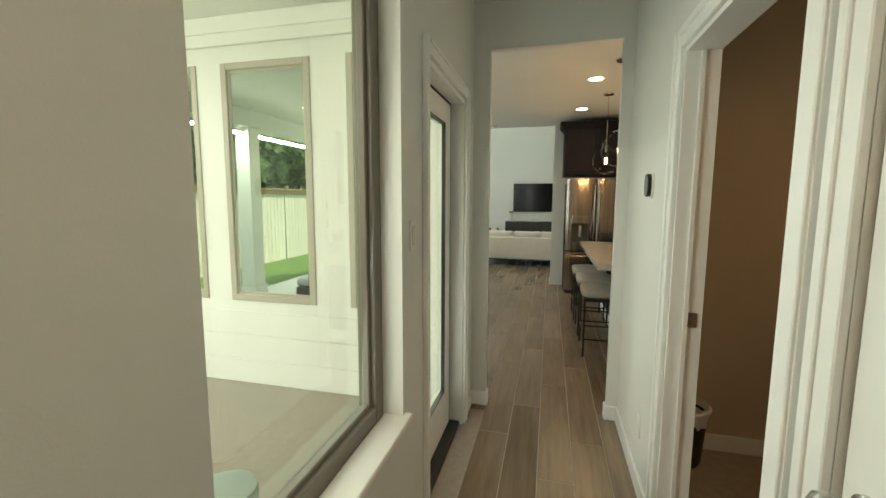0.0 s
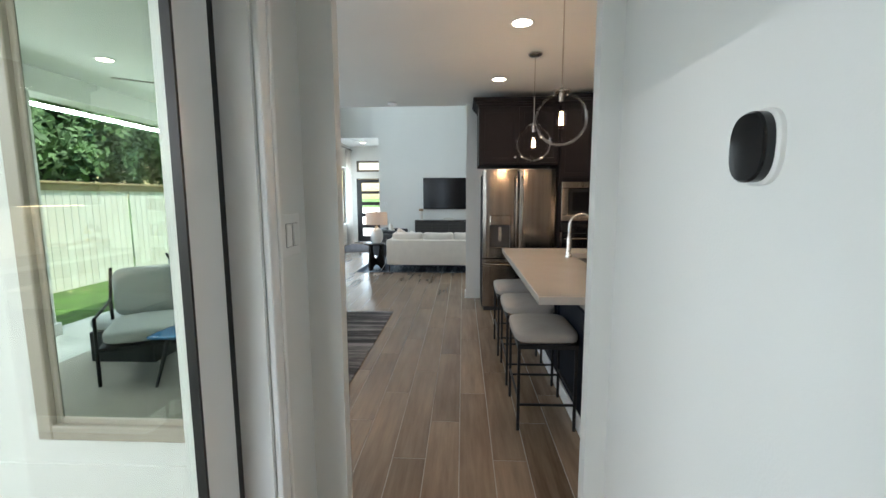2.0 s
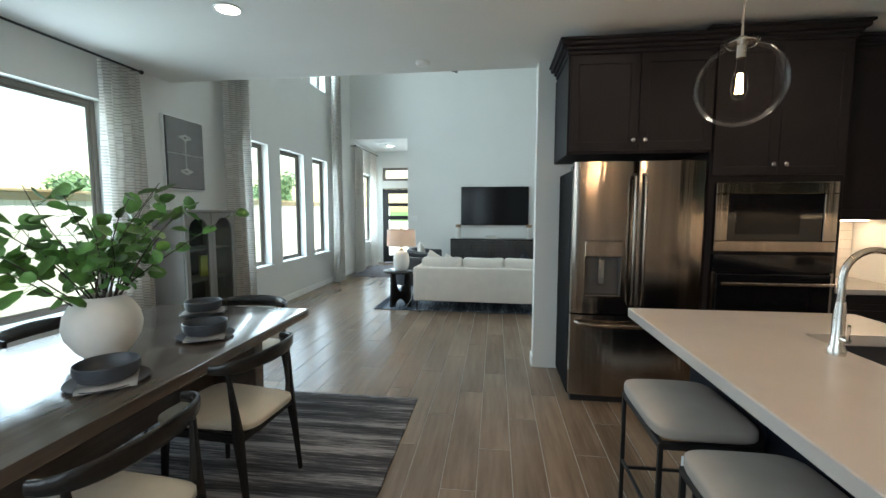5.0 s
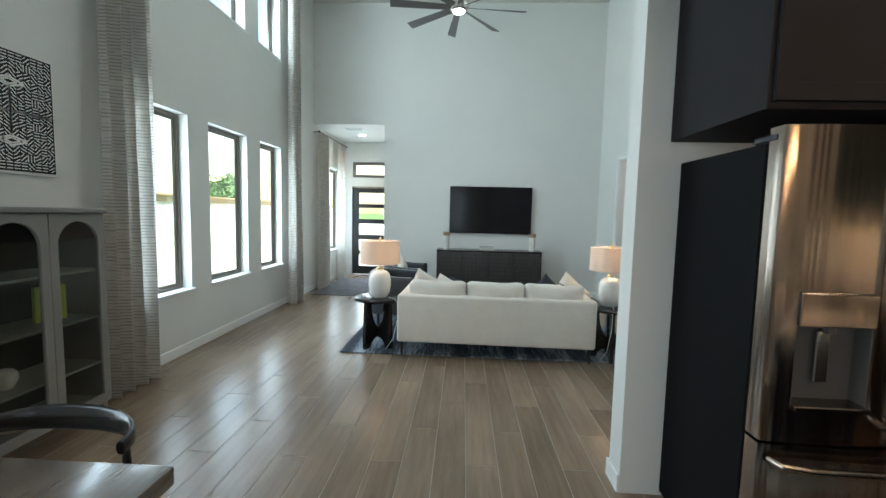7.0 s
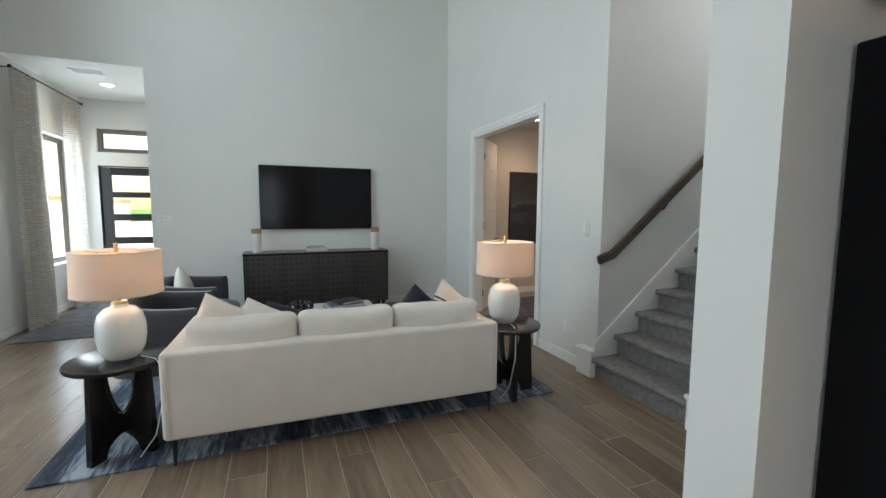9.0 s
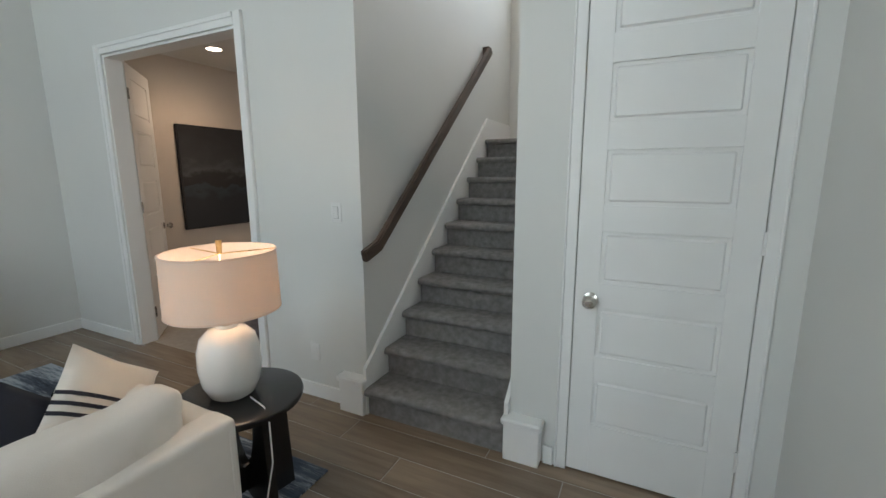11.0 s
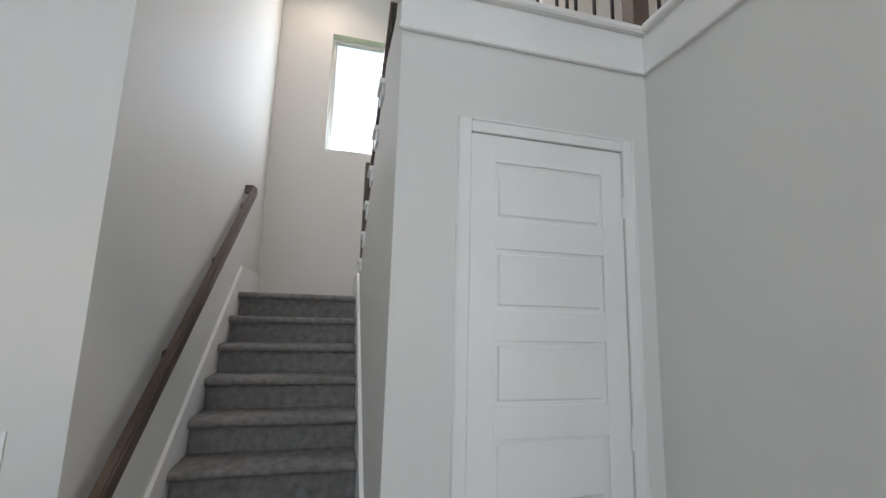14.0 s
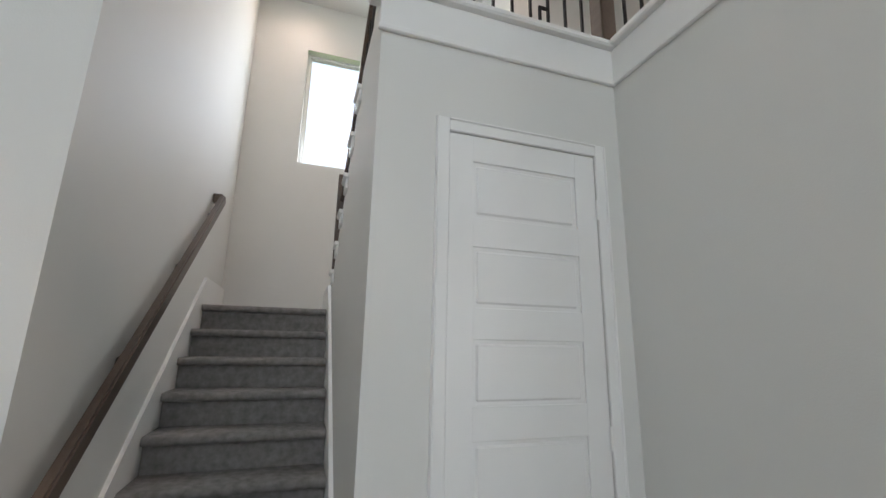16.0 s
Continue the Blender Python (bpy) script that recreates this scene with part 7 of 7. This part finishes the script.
for k in range(8):
    a = 8 + k * 45
    bm = bmesh.new()
    prev = None
    for i in range(11):
        f = i / 10
        r = 0.09 + 0.70 * f
        hw = 0.030 + 0.022 * f
        tilt = 0.016
        pr = [bm.verts.new((r, -hw, -1.34 - tilt)), bm.verts.new((r, hw, -1.34 + tilt)), bm.verts.new((r, hw, -1.346 + tilt)), bm.verts.new((r, -hw, -1.346 - tilt))]
        if prev:
            for q in range(4):
                bm.faces.new((prev[q], prev[(q + 1) % 4], pr[(q + 1) % 4], pr[q]))
        else:
            bm.faces.new(pr[::-1])
        prev = pr
    bm.faces.new(prev)
    bmesh.ops.rotate(bm, verts=bm.verts[:], cent=(0, 0, 0), matrix=Matrix.Rotation(radians(a), 3, "Z"))
    part("blade", bm, M_FANB, e)

# foyer vent
e = thing("ceiling_vent", (-2.92, 12.45, 3.07), "white louvred ceiling vent in the foyer", "vent")
part("frame", B(((-0.17, -0.09, -0.008), (0.17, -0.07, 0.0)), ((-0.17, 0.07, -0.008), (0.17, 0.09, 0.0)), ((-0.17, -0.07, -0.008), (-0.15, 0.07, 0.0)), ((0.15, -0.07, -0.008), (0.17, 0.07, 0.0))), M_PLASTIC, e)
for k in range(7):
    part("slat", B(((-0.15, -0.062 + k * 0.02, -0.007), (0.15, -0.052 + k * 0.02, -0.001))), M_PLASTIC, e)
bm = bmesh.new()
lathe(bm, [(0, -0.035), (0.05, -0.032), (0.062, -0.015), (0.062, 0.0), (0, 0.0)], 28)
single("smoke_detector", bm, M_PLASTIC, (-0.9, 6.30, 2.75), "round white smoke detector on the ceiling", "smoke detector")

# study art: dark seascape
m_, nt_, b_ = nodes_of("dark_seascape")
tc_ = nt_.nodes.new("ShaderNodeTexCoord")
sep_ = nt_.nodes.new("ShaderNodeSeparateXYZ")
nt_.links.new(tc_.outputs["Object"], sep_.inputs[0])
nn_, _ = noise_tex(nt_, 4.5, 6.0, (1, 1, 1.6))
ma_ = nt_.nodes.new("ShaderNodeMath")
ma_.operation = "MULTIPLY_ADD"
nt_.links.new(nn_.outputs["Fac"], ma_.inputs[0])
ma_.inputs[1].default_value = 0.5
nt_.links.new(sep_.outputs["Z"], ma_.inputs[2])
nt_.links.new(ramp(nt_, ma_.outputs[0], [(0.0, (0.006, 0.010, 0.016)), (0.13, (0.018, 0.030, 0.042)), (0.16, (0.004, 0.004, 0.005)), (0.27, (0.008, 0.009, 0.010)), (0.34, (0.05, 0.055, 0.06)), (0.46, (0.022, 0.025, 0.029)), (0.8, (0.010, 0.011, 0.013))]), b_.inputs["Base Color"])
b_.inputs["Roughness"].default_value = 0.45
e = thing("framed_painting", (3.40, 11.985, 1.43), "large dark painting of a misty headland over water", "painting")
part("frame", B(((-0.62, -0.03, -0.60), (0.62, 0.013, 0.60), 0.003)), M_BLACK, e)
pc = part("canvas", B(((-0.605, -0.034, -0.585), (0.605, -0.030, 0.585))), m_, e, smooth=0)

# ---- patio and garden ----
for x, y in ((-4.45, -1.2), (-4.45, 1.45), (-4.45, -4.05)):
    e = thing("patio_column", (x, y, -0.01), "square white patio column", "column", "patio columns")
    part("shaft", B(((-0.12, -0.12, 0.14), (0.12, 0.12, 2.56), 0.006)), M_SIDING, e)
    part("base", B(((-0.15, -0.15, 0), (0.15, 0.15, 0.14), 0.008)), M_SIDING, e)
setting("patio_beam", B(((-4.6, -4.2, 2.55), (-4.3, 1.63, 2.80), 0.004), ((-4.3, -4.2, 2.55), (-0.62, -3.95, 2.80), 0.004)), M_SIDING, "white painted patio beam", "beam")
setting("siding_trim", B(((-3.73, 1.60, 2.60), (-0.62, 1.63, 2.80), 0.004), ((-3.73, 1.585, 2.685), (-0.62, 1.60, 2.80), 0.004)), M_SIDING, "white painted frieze board under the patio ceiling", "trim")
for z in (0.20, 0.40, 0.60):
    setting("siding_board", B(((-3.73, 1.622, z - 0.20 + 0.004), (-0.62, 1.63, z - 0.004), 0.002)), M_SIDING, "white horizontal siding board", "siding")


def patio_chair(x, y, rz):
    e = thing("patio_chair", (x, y, -0.01), "black metal patio armchair with grey cushions", "chair", "patio chairs", rz)
    for sx in (-1, 1):
        bm = bmesh.new()
        sweep(bm, [(sx * 0.33, -0.32, 0), (sx * 0.33, -0.30, 0.55), (sx * 0.33, 0.25, 0.58), (sx * 0.33, 0.36, 0.85)], 0.014, 8)
        sweep(bm, [(sx * 0.33, 0.34, 0), (sx * 0.33, 0.24, 0.58)], 0.014, 8)
        part("side_frame", bm, M_IRON, e)
    part("seat_frame", B(((-0.33, -0.32, 0.28), (0.33, 0.32, 0.31), 0.004)), M_IRON, e)
    bm = bmesh.new()
    puff(bm, (-0.31, -0.34, 0.31), (0.31, 0.30, 0.45), 0.02, 8)
    part("seat_cushion", bm, M_PATIOFAB, e, smooth=60)
    bm = bmesh.new()
    puff(bm, (-0.31, 0.20, 0.42), (0.31, 0.36, 0.86), 0.02, 8)
    part("back_cushion", bm, M_PATIOFAB, e, smooth=60)


patio_chair(-2.65, -0.55, 150)
patio_chair(-3.2, -2.2, 60)
e = thing("patio_table", (-2.0, -0.45, -0.01), "low patio table with a glossy blue top and black splayed legs", "table")
part("top", B(((-0.36, -0.36, 0.40), (0.36, 0.36, 0.425), 0.02, 3)), plain("blue_glazed_top", (0.05, 0.16, 0.32), 0.1, vary=0.2), e)
for sx in (-1, 1):
    for sy in (-1, 1):
        bm = bmesh.new()
        tube(bm, (sx * 0.33, sy * 0.33, 0), (sx * 0.25, sy * 0.25, 0.40), 0.011, 0.02, 10)
        part("leg", bm, M_BLACK, e)
e = thing("patio_bench", (-3.0, -0.9, -0.01), "low grey-cushioned patio ottoman", "ottoman")
part("frame", B(((-0.3, -0.3, 0.0), (0.3, 0.3, 0.28), 0.01)), M_IRON, e)
bm = bmesh.new()
puff(bm, (-0.32, -0.32, 0.28), (0.32, 0.32, 0.42), 0.02, 8)
part("cushion", bm, M_PATIOFAB, e, smooth=60)
bm = bmesh.new()
lathe(bm, [(0, 0), (0.12, 0), (0.13, 0.02), (0.135, 0.26), (0.13, 0.285), (0.11, 0.29), (0, 0.29)], 40)
single("drum_stool", bm, plain("sage_glaze", (0.30, 0.36, 0.33), 0.3, vary=0.1), (-1.21, 0.20, -0.01), "round sage-green drum stool on the patio", "stool")

# fence: boards with a cap rail
e = thing("garden_fence", (0, 0, -0.14), "tall pale cedar board fence with a cap rail", "fence")
bd = mesh_of("board", B(((0, -0.07, 0), (0.018, 0.07, 1.86), 0.003)), M_FENCE, 0)
for k in range(235):
    p = new("board", bd)
    p.parent = e
    p.matrix_local = Matrix.Translation((-6.9, -5.5 + k * 0.145, 0))
for k in range(50):
    p = new("board", bd)
    p.parent = e
    p.matrix_local = Matrix.Translation((-6.9 + k * 0.145, -9.6, 0)) @ pose(0, 0, 0, 0, 0, 90)
for k in range(28):
    p = new("board", bd)
    p.parent = e
    p.matrix_local = Matrix.Translation((-6.9, -9.6 + k * 0.145, 0))
M_CAP = wood("cedar_cap", (0.32, 0.22, 0.11), (0.50, 0.36, 0.20), 0.7, 4.0, 1, 0.3)
part("cap_rail", B(((-6.96, -9.7, 1.86), (-6.82, 28.6, 1.90), 0.004), ((-6.880, -9.5, 1.74), (-6.858, 28.6, 1.858))), M_CAP, e, "honey-coloured cap rail")
part("cap_rail", B(((-6.82, -9.66, 1.86), (0.45, -9.52, 1.90), 0.004)), M_CAP, e, "honey-coloured cap rail")


def tree(x, y, h, r, seed_):
    rnd = random.Random(seed_)
    e = thing("tree", (x, y, -0.14), "broad leafy green tree beyond the fence", "tree", "garden trees", rnd.uniform(0, 360))
    bm = bmesh.new()
    sweep(bm, [(0, 0, 0), (0.05, 0.02, h * 0.2), (0.0, 0.08, h * 0.4), (0.1, 0.0, h * 0.62)], [0.20, 0.15, 0.12, 0.07], 10)
    tips = []
    for k in range(9):
        a = k * 2.4
        z0 = h * rnd.uniform(0.3, 0.55)
        q = Vector((math.cos(a) * r * rnd.uniform(0.5, 0.8), math.sin(a) * r * rnd.uniform(0.5, 0.8), h * rnd.uniform(0.55, 0.9)))
        sweep(bm, [(0.02, 0.03, z0), Vector((0, 0, z0)).lerp(q, 0.5) + Vector((0, 0, 0.2)), q], [0.06, 0.035, 0.012], 6)
        tips.append(q)
    part("trunk", bm, M_BARK, e)
    vs_, fs_ = [], []
    clumps = [q + Vector((rnd.gauss(0, 0.45), rnd.gauss(0, 0.45), rnd.gauss(0, 0.35))) for q in tips for _ in range(5)]
    for c in clumps:
        rr = rnd.uniform(0.35, 0.75)
        for _ in range(170):
            d_ = Vector((rnd.gauss(0, 1), rnd.gauss(0, 1), rnd.gauss(0, 0.8)))
            p = c + d_.normalized() * rr * rnd.uniform(0.3, 1.0)
            u = Vector((rnd.uniform(-1, 1), rnd.uniform(-1, 1), rnd.uniform(-1, 1))).normalized()
            w = u.orthogonal().normalized()
            s = rnd.uniform(0.08, 0.15)
            b0 = len(vs_)
            vs_ += [p - u * s, p + w * s * 0.5, p + u * s, p - w * s * 0.5]
            fs_.append((b0, b0 + 1, b0 + 2, b0 + 3))
    me_ = bpy.data.meshes.new("crown")
    me_.from_pydata([tuple(v) for v in vs_], [], fs_)
    me_.materials.append(M_TREE)
    cr = new("crown", me_)
    cr.parent = e


for k, (x, y, h, r) in enumerate(((-17.0, 6.6, 2.7, 1.4), (-9.6, -2.4, 3.7, 2.0), (-9.4, -6.4, 3.8, 2.0), (-10.4, -8.6, 4.1, 2.2), (-15.0, 17.0, 3.2, 1.5), (-12.0, -3.9, 4.4, 2.4), (-9.5, -12.5, 4.2, 2.6), (-4.5, -13.0, 4.4, 2.7), (1.0, -13.5, 4.2, 2.5), (-12.5, -9.0, 4.8, 2.8), (-14.5, 27.8, 3.0, 1.4))):
    tree(x, y, h, r, 40 + k)
e = thing("garden_shrub", (-5.9, -0.6, -0.14), "young staked sapling on the lawn", "sapling")
bm = bmesh.new()
sweep(bm, [(0, 0, 0), (0.01, 0, 0.6), (0, 0.02, 1.15)], [0.014, 0.011, 0.006], 6)
part("trunk", bm, M_BARK, e)

slab("driveway", (-14.0, 14.16, -0.13), (8.0, 60.0, -0.06), M_CONC, "pale sunlit concrete driveway in front of the house", "driveway")
# ---- lamps of the place, and one added hall light ----
CANS = [(-1.98, 5.18, 2.75), (0.46, 5.22, 2.75), (1.60, 5.22, 2.75), (-1.98, 2.9, 2.75), (1.60, 2.9, 2.75), (0.50, 3.71, 2.75)]


def downlight(at, watts, color=WARM):
    e = thing("recessed_light", at, "round recessed ceiling downlight, switched on", "ceiling light", "recessed ceiling lights")
    bm = bmesh.new()
    lathe(bm, [(0.070, -0.001), (0.088, -0.001), (0.092, -0.005), (0.088, -0.009), (0.072, -0.007), (0.066, 0.0)], 32)
    part("trim_ring", bm, M_PLASTIC, e)
    bm = bmesh.new()
    lathe(bm, [(0.0, -0.004), (0.070, -0.004), (0.070, -0.001), (0, -0.001)], 32)
    part("lens", bm, M_CAN, e, "glowing warm lens")
    spot_lamp("downlight_beam", (at[0], at[1], at[2] - 0.02), watts, color)


for c in ((-1.5, -1.2, 2.80), (-3.4, -1.2, 2.80)):
    downlight(c, 5)
e = thing("patio_fan", (-2.5, -1.2, 2.80), "dark five-blade patio ceiling fan, at rest", "ceiling fan")
bm = bmesh.new()
lathe(bm, [(0, 0), (0.07, 0), (0.07, -0.03), (0.015, -0.06), (0.015, -0.20), (0.10, -0.23), (0.11, -0.31), (0.07, -0.36), (0, -0.37)], 28)
part("motor", bm, M_BRONZE, e)
for k in range(5):
    bm = B(((0.10, -0.065, -0.285), (0.66, 0.065, -0.275), 0.004))
    bmesh.ops.rotate(bm, verts=bm.verts[:], cent=(0, 0, -0.28), matrix=Matrix.Rotation(radians(10), 3, "X"))
    bmesh.ops.rotate(bm, verts=bm.verts[:], cent=(0, 0, 0), matrix=Matrix.Rotation(k * math.tau / 5, 3, "Z"))
    part("blade", bm, M_BRONZE, e)
for c in CANS:
    downlight(c, 4.5 if c[0] < 0 else 7.5 if c[0] > 1 else 1.6)
downlight((-2.9, 13.03, 3.07), 7)
downlight((2.85, 11.3, 2.75), 16)
# unseen downlight added behind the start of the walk to brighten the hallway
downlight((0.05, -1.6, 2.75), 11)
downlight((1.5, 0.2, 2.75), 9, (1.0, 0.55, 0.25))
downlight((2.6, 6.9, 5.2), 32, (1.0, 0.85, 0.7))
downlight((3.95, 8.12, 5.2), 12, (1.0, 0.86, 0.72))
downlight((1.0, 4.6, 5.2), 28, (1.0, 0.85, 0.7))
downlight((3.3, 5.6, 2.75), 9, (1.0, 0.62, 0.34))
# ---- floor planks ----
floor = setting("floor", B(((XW, -3.0, -0.10), (4.45, 14.0, -0.0016))), M_GROUT, "wood-look plank tile floor with pale grout joints", "floor")
PW, PL, GAP = 0.19, 1.20, 0.0052


def plank_mesh(length):
    bm = bmesh.new()
    rbox(bm, (0, 0, -0.008), (PW - GAP, length - GAP, 0.0))
    bmesh.ops.bevel(bm, geom=[ed for ed in bm.edges if all(v.co.z > -0.001 for v in ed.verts)], offset=0.0012, segments=1, affect="EDGES")
    return mesh_of("plank", bm, M_FLOOR, 0)


plank_full = plank_mesh(PL)
rest = []
made = 0
for i in range(int((3.08 - XW) / PW) + 1):
    x = XW + 0.0 + i * PW
    if x > 2.62:
        continue
    y = -3.0 - [0.0, 0.8, 0.4][i % 3]
    while y < 14.0:
        hall = -0.5 < x < 0.5
        y0, y1 = max(y, -3.0 if hall else 1.66), min(y + PL, 14.0)
        inside = (y1 > 1.75 and not (x > 1.62 and y0 > 6.6)) or hall
        if y0 > 12.05 and x > -2.2:
            inside = False
        if inside and y1 - y0 > 0.05:
            near = -2.3 < x < 1.7 and (y1 > 1.9) and y0 < 11.2 or hall
            if near and made < 300:
                p = new("plank", plank_full)
                p.matrix_world = Matrix.Translation((x, y0, 0)) @ Matrix.Diagonal((1, (y1 - y0) / PL, 1, 1))
                p.parent = floor
                made += 1
            else:
                rest.append((x, y0, y1))
        y += PL
vs, fs = [], []
for x, y0, y1 in rest:
    b0 = len(vs)
    a, c = x, x + PW - GAP
    vs += [(a, y0, -0.003), (c, y0, -0.003), (c, y1 - GAP, -0.003), (a, y1 - GAP, -0.003), (a, y0, 0), (c, y0, 0), (c, y1 - GAP, 0), (a, y1 - GAP, 0)]
    fs += [tuple(b0 + k for k in f) for f in ((4, 5, 6, 7), (0, 1, 5, 4), (1, 2, 6, 5), (2, 3, 7, 6), (3, 0, 4, 7))]
me = bpy.data.meshes.new("far_planks")
me.from_pydata(vs, [], fs)
me.materials.append(M_FLOOR)
fp = new("far_planks", me)
fp.parent = floor
tagged(fp, "wood-look plank tiles further off", "", "", "stuff")
